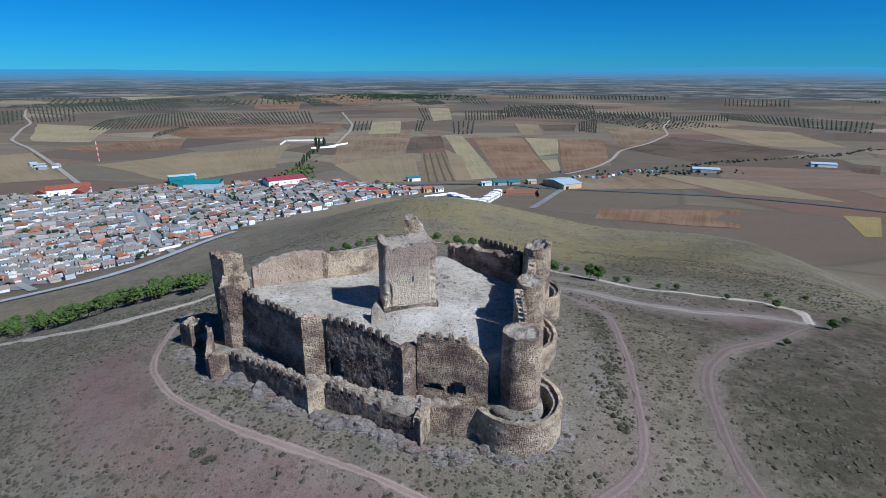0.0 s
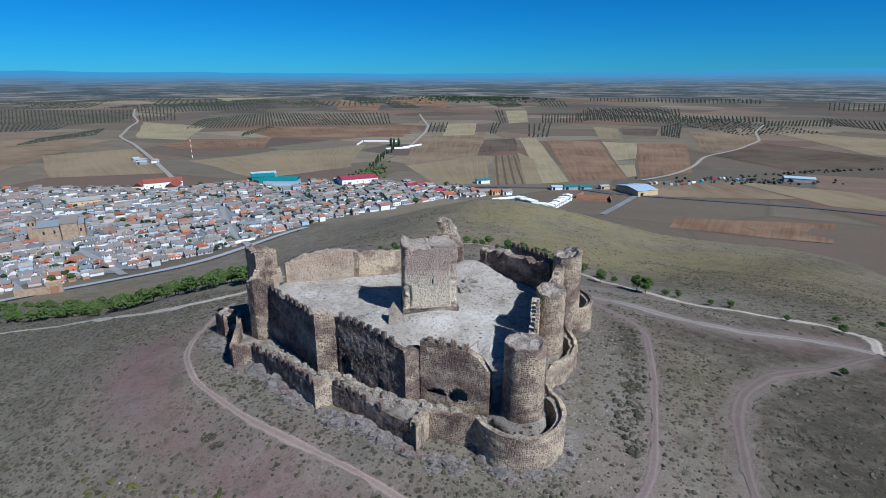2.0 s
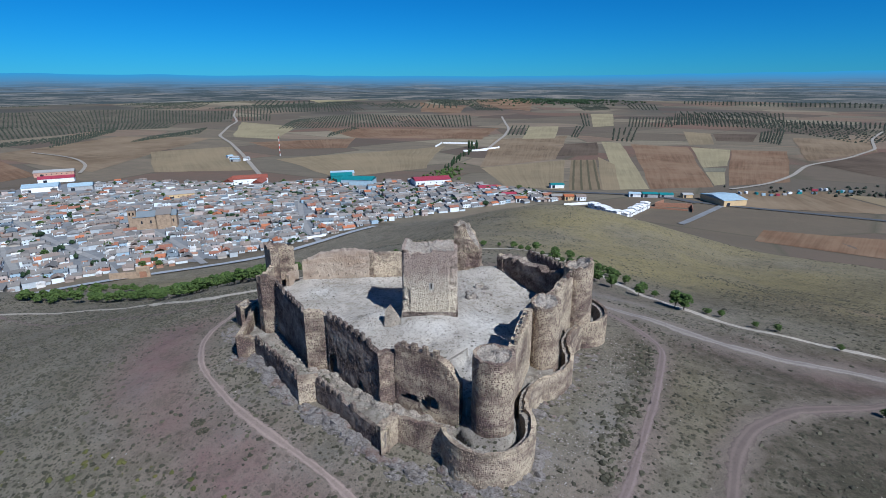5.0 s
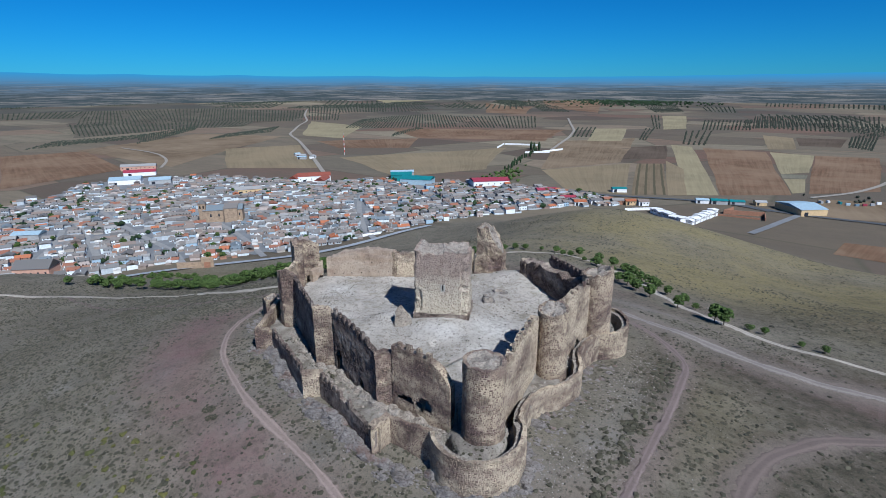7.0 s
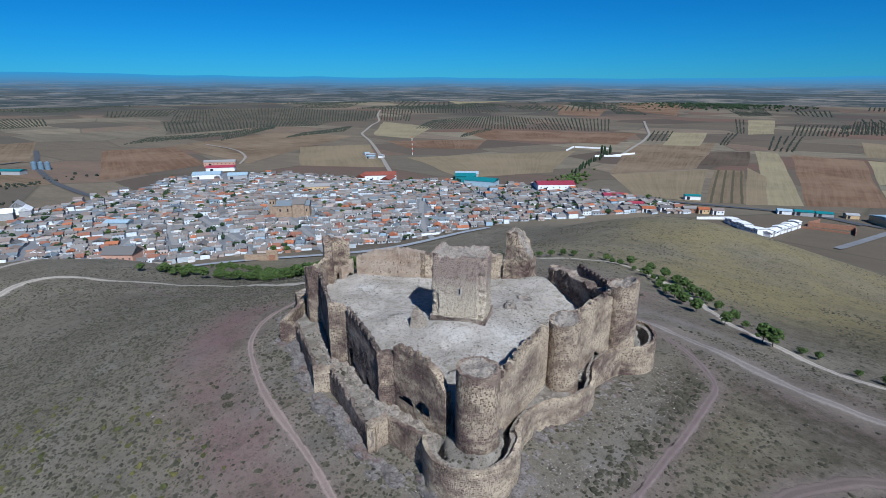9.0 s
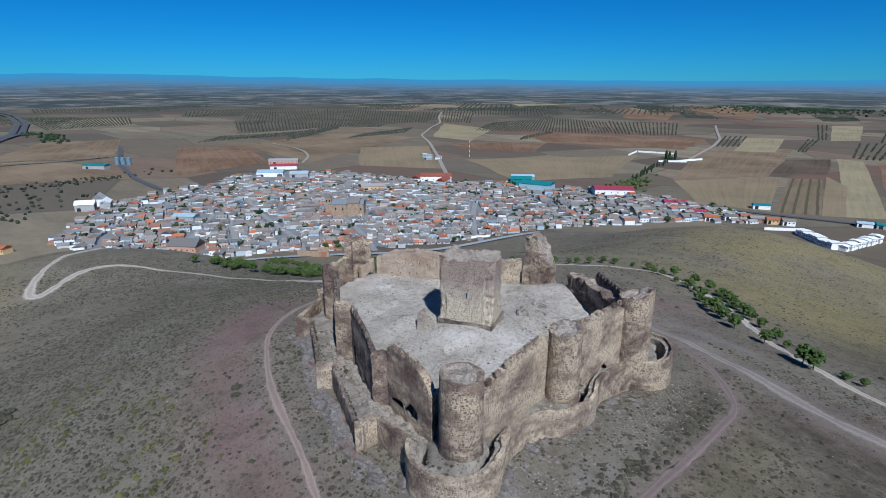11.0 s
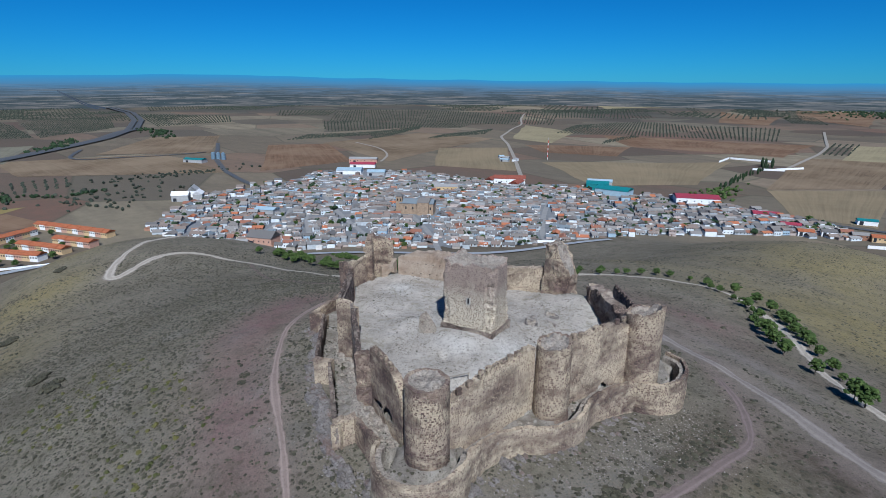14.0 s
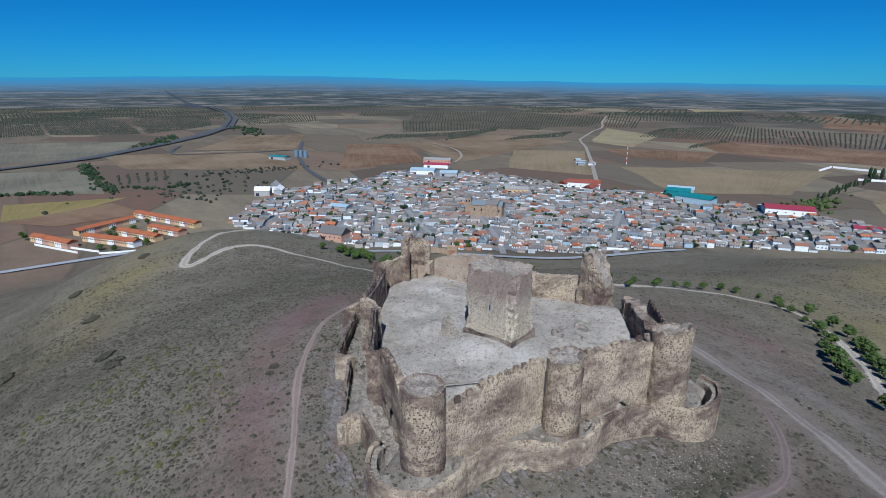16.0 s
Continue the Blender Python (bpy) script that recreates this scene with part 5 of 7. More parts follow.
# ---- fields, groves and roads of the plain ----
NORTH_FIELDS = [
    ("redsoil", (84, 1303), (195, 1256), (171, 801), (89, 767)),
    ("stubble", (20, 1335), (62, 1317), (87, 766), (50, 751)),
    ("stubble", (202, 1259), (272, 1234), (226, 1006), (184, 973)),
    ("grey", (183, 972), (220, 982), (211, 942), (180, 934)),
    ("stubble", (180, 929), (209, 936), (190, 827), (174, 813)),
    ("redsoil", (274, 1235), (378, 1239), (282, 869), (192, 817)),
    ("darkbrown", (298, 1578), (410, 1616), (352, 1399), (278, 1413)),
    ("tan", (232, 1635), (291, 1575), (260, 1332), (206, 1310)),
    ("darkbrown", (-98, 1223), (11, 1321), (17, 1083), (-96, 1028)),
    ("vines", (-28, 1004), (14, 1021), (28, 746), (-15, 729)),
    ("tan", (18, 1059), (46, 969), (50, 751), (28, 742)),
    ("brown", (-231, 1312), (-64, 1447), (-54, 1008), (-166, 884)),
    ("tan", (-164, 878), (-37, 1001), (-20, 730), (-100, 734)),
]
WEST_FIELDS = [
    ("tan", (-547, 871), (-298, 1140), (-259, 846), (-358, 738)),
    ("redsoil", (-753, 1452), (-271, 1619), (-262, 1297), (-568, 1257)),
    ("redsoil", (-764, 1104), (-568, 1257), (-499, 1058), (-635, 1005)),
    ("stubble", (-1155, 1618), (-864, 1477), (-740, 1189), (-881, 1217)),
    ("brown", (-1125, 770), (-1175, 1135), (-911, 1162), (-754, 673)),
    ("redsoil", (-1168, 644), (-1104, 768), (-805, 627), (-811, 446)),
    ("tan", (-843, 894), (-750, 1020), (-516, 756), (-656, 699)),
    ("stubble", (-8000, 5146), (-9365, 7019), (-6355, 4879), (-6482, 4233)),
    ("stubble", (-2024, 3552), (-1925, 4102), (-1490, 3452), (-1610, 2971)),
    ("stubble", (-620, 4914), (-181, 5125), (-179, 4232), (-469, 3794)),
    ("stubble", (-31, 2273), (53, 2310), (52, 1779), (-8, 1730)),
    ("stubble", (-200, 1685), (-108, 1722), (-90, 1372), (-164, 1342)),
    ("redsoil", (-863, 3799), (-444, 3608), (-281, 2403), (-546, 2698)),
    ("redsoil", (-1039, 3181), (-651, 2729), (-556, 2258), (-725, 2251)),
]
EAST_FIELDS = [
    ("darkbrown", (549, 1274), (714, 1009), (435, 888), (374, 1069)),
    ("tan", (669, 1563), (902, 1393), (832, 1099), (663, 1106)),
    ("brown", (466, 1528), (631, 1527), (542, 1274), (374, 1103)),
    ("brown", (196, 786), (302, 804), (349, 689), (179, 682)),
    ("tan", (307, 804), (438, 742), (478, 611), (368, 655)),
    ("redsoil", (179, 580), (333, 575), (301, 510), (160, 534)),
    ("yellow", (427, 549), (461, 540), (409, 473), (394, 474)),
    ("darkbrown", (681, 891), (716, 863), (655, 786), (630, 809)),
    ("brown", (-1517, 495), (-1490, 666), (-1103, 480), (-1223, 298)),
    ("brown", (-1224, 129), (-1138, 393), (-829, 413), (-1014, 143)),
    ("yellow", (-771, -17), (-740, 117), (-686, 52), (-668, -14)),
    ("redsoil", (-665, -14), (-713, 95), (-629, 119), (-615, 34)),
    ("grey", (-1079, -27), (-1037, 87), (-782, 95), (-857, -20)),
    ("grey", (-1584, -42), (-1488, 238), (-1185, 144), (-1211, -31)),
]
FIELD_WORDS = {"redsoil": "reddish ploughed field", "brown": "brown ploughed field", "darkbrown": "dark freshly ploughed field", "tan": "tan fallow field", "stubble": "pale stubble field", "grey": "grey fallow field", "yellow": "yellow stubble field", "vines": "brown field with rows of vines"}
for i, (kind, *corners) in enumerate(NORTH_FIELDS + WEST_FIELDS + EAST_FIELDS):
    sheet("field", corners, FIELD_MATS[kind], 0.17 + 0.004 * i, label=FIELD_WORDS[kind] + " on the plain")

ribbon("road", [(90, 730), (135, 690), (235, 670), (360, 640), (435, 600), (485, 565), (560, 500)], 8, mat_asphalt, 0.7, "grey asphalt country road")
ribbon("road", [(135, 690), (90, 725), (35, 718), (-15, 715), (-75, 708), (-120, 715)], 8, mat_asphalt, 0.75, "grey asphalt country road")
ribbon("lane", [(105, 580), (165, 690)], 7, mat_street, 0.8, "pale concrete lane")
ribbon("dirt_road", [(-480, 725), (-620, 885), (-795, 1080), (-935, 1220), (-1040, 1395), (-1175, 1625), (-1380, 1885), (-1575, 2170)], 7, mat_pale_road, 0.8, "pale gravel road")
ribbon("dirt_road", [(-205, 1120), (-220, 1410), (-240, 1595), (-295, 1840), (-350, 2090)], 7, mat_pale_road, 0.8, "pale gravel road")
ribbon("dirt_road", [(190, 790), (245, 840), (300, 925), (350, 1040), (450, 1155), (555, 1315), (630, 1530), (725, 1715)], 6, mat_pale_road, 0.8, "pale dirt road")
ribbon("dirt_road", [(-1074, 829), (-960, 800), (-891, 773), (-816, 724), (-758, 659)], 5, mat_pale_road, 1.0, "pale dirt road")
MOTORWAY = [(-1090, -150), (-1115, -30), (-1180, 95), (-1385, 270), (-1530, 380), (-1820, 530), (-2285, 685), (-2855, 815), (-3620, 920), (-5265, 1135), (-15330, 2655)]
ribbon("road", [(-1331, 296), (-1254, 265), (-1190, 243), (-1149, 256), (-1140, 320), (-1114, 400), (-1117, 478)], 8, mat_asphalt, 0.9, "asphalt slip road from the motorway")
for side in (-9, 9):
    ribbon("motorway", [(x + 0.8 * side, y - 1.6 * side) for x, y in MOTORWAY], 19, mat_asphalt, 1.6, "dark asphalt motorway carriageway")
ribbon("road", [(-1280, 570), (-1160, 520), (-1035, 460), (-845, 400), (-705, 375), (-605, 380)], 9, mat_asphalt, 0.8, "grey asphalt road into the village")
ribbon("road", [(-470, -60), (-464, -8), (-467, 29), (-466, 69), (-469, 109), (-478, 138), (-470, 165), (-440, 190)], 8, mat_edge_road, 0.9, "pale blue-grey road round the hill")
ribbon("road", [(-440, 190), (-420, 205), (-400, 215), (-300, 285), (-230, 360), (-205, 420), (-180, 470)], 8, mat_edge_road, 0.9, "pale street along the village edge")

ICO_V = np.array([(0, 0, 1)] + [(0.894 * math.cos(a * 1.2566), 0.894 * math.sin(a * 1.2566), 0.447) for a in range(5)] + [(0.894 * math.cos((a + 0.5) * 1.2566), 0.894 * math.sin((a + 0.5) * 1.2566), -0.447) for a in range(5)] + [(0, 0, -1)])
ICO_F = np.array([(0, 1 + i, 1 + (i + 1) % 5) for i in range(5)] + [(1 + i, 6 + i, 1 + (i + 1) % 5) for i in range(5)] + [(1 + (i + 1) % 5, 6 + i, 6 + (i + 1) % 5) for i in range(5)] + [(11, 6 + (i + 1) % 5, 6 + i) for i in range(5)])


def clumps(name, places, sizes, mat, flat=0.8, jitter=0.35, seed=0):
    """One mesh of many small uneven clumps. places: n x 3; sizes: n."""
    rng = np.random.default_rng(seed)
    n = len(places)
    v = ICO_V[None] * (1 + rng.uniform(-jitter, jitter, (n, 12, 1))) * np.array((1, 1, flat))
    turn = rng.uniform(0, 6.28, n)
    cs, sn = np.cos(turn)[:, None], np.sin(turn)[:, None]
    v = np.stack([v[..., 0] * cs - v[..., 1] * sn, v[..., 0] * sn + v[..., 1] * cs, v[..., 2]], -1)
    v = v * np.asarray(sizes)[:, None, None] + np.asarray(places)[:, None, :]
    f = ICO_F[None] + 12 * np.arange(n)[:, None, None]
    me = bpy.data.meshes.new(name)
    me.from_pydata(v.reshape(-1, 3).tolist(), [], f.reshape(-1, 3).tolist())
    me.materials.append(mat)
    return me


TUFT_V = np.array([(0, 0, 1.0)] + [(math.cos(a * 1.0472), math.sin(a * 1.0472), 0.12 * (a % 2)) for a in range(6)])
TUFT_F = np.array([(0, 1 + i, 1 + (i + 1) % 6) for i in range(6)])


def tufts(name, places, sizes, mat, flat=0.8, seed=0):
    """One mesh of many small tufts, each a ragged cone of six faces."""
    rng = np.random.default_rng(seed)
    n = len(places)
    v = TUFT_V[None] * (1 + rng.uniform(-0.5, 0.5, (n, 7, 1))) * np.array((1, 1, flat))
    v = v * np.asarray(sizes)[:, None, None] + np.asarray(places)[:, None, :]
    f = TUFT_F[None] + 7 * np.arange(n)[:, None, None]
    me = bpy.data.meshes.new(name)
    me.from_pydata(v.reshape(-1, 3).tolist(), [], f.reshape(-1, 3).tolist())
    me.materials.append(mat)
    return me


BUSH_V = np.array([(0, 0, 0.85)] + [(0.62 * math.cos(a * 1.2566), 0.62 * math.sin(a * 1.2566), 0.6) for a in range(5)] + [(math.cos((a + 0.5) * 1.2566), math.sin((a + 0.5) * 1.2566), 0.0) for a in range(5)])
BUSH_F = np.array([(0, 1 + i, 1 + (i + 1) % 5) for i in range(5)] + [(1 + i, 6 + i, 1 + (i + 1) % 5) for i in range(5)] + [(1 + (i + 1) % 5, 6 + i, 6 + (i + 1) % 5) for i in range(5)])


def bushes(name, places, sizes, mat, flat=0.8, seed=0):
    """One mesh of many low ragged bushes."""
    rng = np.random.default_rng(seed)
    n = len(places)
    v = BUSH_V[None] * (1 + rng.uniform(-0.45, 0.45, (n, 11, 1))) * np.array((1, 1, flat))
    v = v * np.asarray(sizes)[:, None, None] + np.asarray(places)[:, None, :]
    f = BUSH_F[None] + 11 * np.arange(n)[:, None, None]
    me = bpy.data.meshes.new(name)
    me.from_pydata(v.reshape(-1, 3).tolist(), [], f.reshape(-1, 3).tolist())
    me.materials.append(mat)
    return me


def grove(corners, across, along, size=2.4, seed=0):
    """Rows of olive trees between four corners; the rows run from the first corner towards the fourth."""
    a, b, c, d = [np.array(p, float) for p in corners]
    w = (np.linalg.norm(b - a) + np.linalg.norm(c - d)) / 2
    h = (np.linalg.norm(d - a) + np.linalg.norm(c - b)) / 2
    nu, nv = int(min(80, max(3, w / across))), int(min(64, max(4, h / along)))
    rng = np.random.default_rng(seed)
    u, v = np.meshgrid((np.arange(nu) + 0.5) / nu, (np.arange(nv) + 0.5) / nv)
    u, v = u.ravel(), v.ravel()
    keepers = (rng.random(u.size) > 0.08) & (fbm(u * 6 + seed, v * 6, 3, seed) > -0.22)
    u, v = u[keepers, None], v[keepers, None]
    p = (1 - u) * (1 - v) * a + u * (1 - v) * b + u * v * c + (1 - u) * v * d
    p = p + rng.normal(0, 0.6, p.shape)
    x, y, z = spread(p[:, 0], p[:, 1])
    s = size * rng.uniform(0.7, 1.2, len(x))
    shape = bushes if np.hypot(p[:, 0], p[:, 1]).min() < 2100 else tufts
    me = shape("olive_grove", np.stack([x, y, z - 0.1 * s], 1), s, mat_olive, 1.3, seed)
    tagged(new("olive_grove", me), "rows of small grey-green olive trees on bare soil", "olive grove", kind="stuff")


WEST_GROVES = [
    ((-1369, 881), (-1298, 1095), (-1230, 980), (-1250, 733)),
    ((-1299, 1052), (-1356, 1309), (-1272, 1218), (-1113, 895)),
    ((-1089, 1150), (-1108, 1395), (-1023, 1253), (-1030, 1023)),
    ((-2388, 1944), (-2167, 2101), (-1522, 1467), (-1638, 1380)),
    ((-2534, 1761), (-2388, 1944), (-1638, 1380), (-1653, 1114)),
    ((-2167, 2101), (-1533, 2096), (-1183, 1608), (-1522, 1467)),
    ((-1795, 1192), (-1503, 1449), (-1330, 1273), (-1399, 943)),
    ((-2716, 1504), (-2534, 1761), (-2069, 1396), (-2212, 1225)),
    ((-1522, 1467), (-1329, 1532), (-1229, 1367), (-1316, 1259)),
    ((-1753, 2415), (-1561, 2437), (-1077, 1676), (-1191, 1651)),
    ((-1656, 2528), (-1503, 2843), (-1149, 2187), (-1311, 2032)),
    ((-1559, 2947), (-1372, 2981), (-999, 2308), (-1134, 2158)),
]
MIDDLE_GROVES = [
    ((-1010, 1718), (-927, 2063), (-672, 1516), (-895, 1430)),
    ((-927, 2063), (-688, 1977), (-522, 1599), (-672, 1516)),
    ((-705, 2024), (-484, 2155), (-367, 1676), (-522, 1599)),
    ((-689, 1366), (-687, 1508), (-658, 1484), (-651, 1262)),
    ((-1371, 3512), (-1316, 3526), (-850, 2553), (-862, 2492)),
    ((-1335, 4055), (-1094, 3908), (-699, 2978), (-777, 2814)),
    ((-770, 3135), (-595, 3065), (-394, 2382), (-525, 2428)),
    ((-253, 1706), (-193, 1726), (-169, 1447), (-219, 1426)),
    ((107, 2136), (272, 2234), (221, 1787), (89, 1739)),
    ((45, 1714), (125, 1732), (91, 1348), (40, 1353)),
    ((289, 2407), (471, 2569), (392, 1993), (226, 1838)),
    ((471, 2569), (714, 2530), (587, 2042), (392, 1993)),
]
EAST_GROVES = [
    ((-77, 2298), (-40, 2298), (-16, 1758), (-39, 1750)),
    ((-62, 1741), (-32, 1753), (-36, 1416), (-55, 1410)),
    ((431, 1686), (523, 1796), (395, 1357), (363, 1403)),
    ((-143, 3040), (-1, 3358), (43, 2616), (-65, 2500)),
    ((121, 3106), (276, 3151), (251, 2649), (133, 2680)),
    ((772, 1836), (1044, 1978), (879, 1660), (714, 1694)),
    ((1044, 2060), (1357, 1698), (1087, 1362), (916, 1731)),
    ((245, 2249), (873, 2055), (771, 1811), (201, 1832)),
    ((1659, 3238), (1971, 3105), (1565, 2455), (1343, 2610)),
    ((2974, 5739), (3847, 4849), (2219, 2774), (2293, 3942)),
    ((530, 4171), (1518, 3705), (1265, 3076), (433, 3384)),
]
MOTORWAY_GROVES = [
    ((-9539, -273), (-13164, 541), (-4478, 361), (-3743, -107)),
    ((-13132, 488), (-10124, 1838), (-3724, 814), (-3958, 321)),
    ((-3965, 292), (-3724, 814), (-2413, 602), (-2932, 176)),
    ((-2660, -76), (-2966, 33), (-1792, 49), (-1753, -47)),
    ((-3078, 34), (-2410, 311), (-1719, 271), (-1788, 61)),
    ((-2924, 373), (-2480, 641), (-2042, 542), (-1711, 284)),
    ((-2793, 825), (-2359, 1081), (-2006, 927), (-1961, 648)),
    ((-9931, 1971), (-9920, 2272), (-5220, 1274), (-5943, 1288)),
    ((-7269, 1668), (-9750, 2725), (-6464, 1937), (-5227, 1252)),
    ((-4745, 1428), (-4740, 2131), (-3264, 1480), (-3140, 986)),
    ((-946, 119), (-951, 202), (-860, 186), (-841, 112)),
]
for i, corners in enumerate(WEST_GROVES + MIDDLE_GROVES + EAST_GROVES + MOTORWAY_GROVES):
    far = math.dist(MIDDLE, corners[3])
    wide = max(1.0, far / 1800)
    grove(corners, 11.5 * wide, 6.5 * wide, 2.1 * wide**0.7, 100 + i)
for i in (3, 4, 5, 6, 7, 8):
    sheet("field", WEST_GROVES[i], FIELD_MATS["weedy"], 0.14 + 0.004 * i, label="dark weedy ground under olive trees")
for i in (0, 1, 2, 4, 5, 9):
    sheet("field", MOTORWAY_GROVES[i], FIELD_MATS["weedy"], 0.14 + 0.004 * i, label="dark weedy ground under olive trees")
for i in (6, 8, 9):
    sheet("field", EAST_GROVES[i], FIELD_MATS["weedy"], 0.14 + 0.004 * i, label="dark weedy ground under olive trees")



def far_groves():
    """A patchwork of olive plantations in rows over the far plain."""
    rng = np.random.default_rng(77)
    got = []
    for ring in range(7):
        r0 = 1750 * 1.19**ring
        for k in range(46):
            a = math.radians(48 + 150 * (k + rng.uniform(0, 0.8)) / 46)
            r = r0 * rng.uniform(0.95, 1.2)
            x0, y0 = 30 + r * math.cos(a), 15 + r * math.sin(a)
            if fbm(np.array([x0 / 1500]), np.array([y0 / 1500]), 3, 81)[0] + 0.16 * (ring - 2) / 4 < rng.uniform(-0.02, 0.2):
                continue
            w, h, turn = rng.uniform(90, 210), rng.uniform(130, 330), 0.5 + rng.normal(0, 0.35)
            across, along = 17 + r / 260, 9 + r / 420
            u, v = np.meshgrid(np.arange(-w, w, across), np.arange(-h, h, along))
            u, v = u.ravel(), v.ravel() + rng.normal(0, 1.0, u.size)
            got.append(np.stack([x0 + u * math.cos(turn) - v * math.sin(turn), y0 + u * math.sin(turn) + v * math.cos(turn)], 1))
    p = np.concatenate(got)
    p = p[rng.random(len(p)) > 0.12]
    x, y, z = spread(p[:, 0], p[:, 1])
    s = rng.uniform(2.4, 3.4, len(x)) * (1 + np.hypot(p[:, 0], p[:, 1]) / 9000)
    tagged(new("far_olive_groves", tufts("far_olive_groves", np.stack([x, y, z], 1), s, mat_olive, 1.1, 77)), "far dark plots of olive trees in rows", "olive grove", kind="stuff")


far_groves()

# ---- trees ----


def pine_template(seed, height=5.2, width=4.6):
    """A young umbrella pine: short forked trunk and a broad uneven crown of small clumps."""
    rng = np.random.default_rng(seed)
    top = thing("pine_tree", "young green pine with a broad rounded crown", "tree")
    bm = bmesh.new()
    lean = rng.uniform(-0.3, 0.3, 2)

    def limb(a, b, ra, rb):
        d = Vector(b) - Vector(a)
        q = d.to_track_quat("Z", "Y").to_matrix().to_4x4()
        r = bmesh.ops.create_cone(bm, cap_ends=True, segments=6, radius1=ra, radius2=rb, depth=d.length)
        bmesh.ops.transform(bm, matrix=Matrix.Translation((Vector(a) + Vector(b)) / 2) @ q, verts=r["verts"])

    fork = (lean[0], lean[1], height * 0.4)
    limb((0, 0, -0.5), fork, 0.17, 0.12)
    for k in range(5):
        a = k * 1.257 + rng.uniform(0, 0.6)
        limb(fork, (fork[0] + math.cos(a) * width * 0.3, fork[1] + math.sin(a) * width * 0.3, height * rng.uniform(0.6, 0.8)), 0.09, 0.03)
    part("trunk", bm, mat_bark, top)
    n = 130
    a, r, h = rng.uniform(0, 6.28, n), np.sqrt(rng.random(n)), rng.random(n)
    shape = np.sin(np.pi * np.clip(0.18 + 0.72 * h, 0, 1)) * (1 + 0.25 * np.sin(3 * a + seed))
    x, y = fork[0] + np.cos(a) * r * width / 2 * shape, fork[1] + np.sin(a) * r * width / 2 * shape
    z = height * (0.36 + 0.6 * h)
    me = clumps("crown", np.stack([x, y, z], 1), rng.uniform(0.28, 0.62, n), mat_pine, 0.8, 0.5, seed)
    part("crown", me, mat_pine, top)
    return top


PINES = [pine_template(k, 4.6 + 0.5 * (k % 3), 4.2 + 0.5 * (k % 4)) for k in range(6)]
PINE_USED = [False] * 6


def ground_at(x, y):
    return float(spread(x, y)[2])


def plant(x, y, size=1.0, group="pines along the track"):
    k = random.randrange(6)
    m = pose(x, y, ground_at(x, y), 0, 0, random.uniform(0, 360))
    if PINE_USED[k]:
        ob = copy_thing(PINES[k], m)
    else:
        ob, PINE_USED[k] = PINES[k], True
        ob.matrix_basis = m
    ob.scale = (size, size, size * random.uniform(0.9, 1.1))
    tagged(ob, group=group)


random.seed(5)
# pines beside the tree-lined track: plan point and size
for x, y, s in ((-34, 173, 0.75), (-36, 178, 0.7), (-31, 182, 0.75), (-33, 187, 0.8), (-29, 190, 0.7), (-29, 197, 0.7), (-26, 202, 0.9), (-24, 210, 0.85), (-21, 214, 0.85), (-15, 218, 0.6), (-9, 217, 1.05), (-5, 209, 0.75), (-2, 209, 0.75), (0, 217, 1.15), (4, 203, 0.6), (9, 198, 1.15), (8, 212, 1.15), (12, 194, 0.6), (15, 190, 1), (14, 205, 1.2), (15.6, 183.4, 0.8), (19, 199, 1.15), (18.6, 177.4, 1.1), (22, 194, 1.2), (21.4, 172.2, 1.2), (25, 187, 1.2), (24.4, 167.2, 1.2), (28, 182, 1.1), (28.4, 159.3, 1.2), (30, 177, 0.95), (33, 172, 0.8), (37, 163, 1), (40, 157, 0.6), (45.5, 142.5, 1.35), (43.5, 144, 1.25), (35.5, 154, 1), (51, 143.5, 0.6), (54, 142, 0.6), (60, 136, 0.5), (64, 134, 0.55), (74, 127, 0.5), (88, 133, 0.55), (83, 121, 0.7), (100, 135, 0.5), (84.5, 104, 0.75), (68, 94, 0.45), (-46, 180, 0.6), (92, 110, 0.5)):
    plant(x, y, s * 0.62)


def belt(line, count, width, low, high, group):
    """Pines strewn along a line over the plan."""
    legs = [math.dist(a, b) for a, b in zip(line, line[1:])]
    for k in range(count):
        d = (k + random.random()) / count * sum(legs)
        for (a, b), leg in zip(zip(line, line[1:]), legs):
            if d <= leg:
                break
            d -= leg
        f = min(1.0, d / leg)
        plant(a[0] + (b[0] - a[0]) * f + random.gauss(0, width * 0.5), a[1] + (b[1] - a[1]) * f + random.gauss(0, width * 0.5), random.uniform(low, high), group)


belt([(-66, 150), (-100, 152), (-130, 166), (-165, 180), (-186, 170), (-206, 154)], 104, 11, 0.65, 1.0, "pine belt below the castle")
belt([(-112, 205), (-170, 222), (-225, 228), (-262, 240), (-310, 262)], 44, 8, 0.5, 0.9, "pine belt above the village")


belt([(-452, 232), (-428, 236), (-405, 240), (-355, 243), (-335, 240)], 18, 3, 0.5, 0.8, "pine belt above the village")


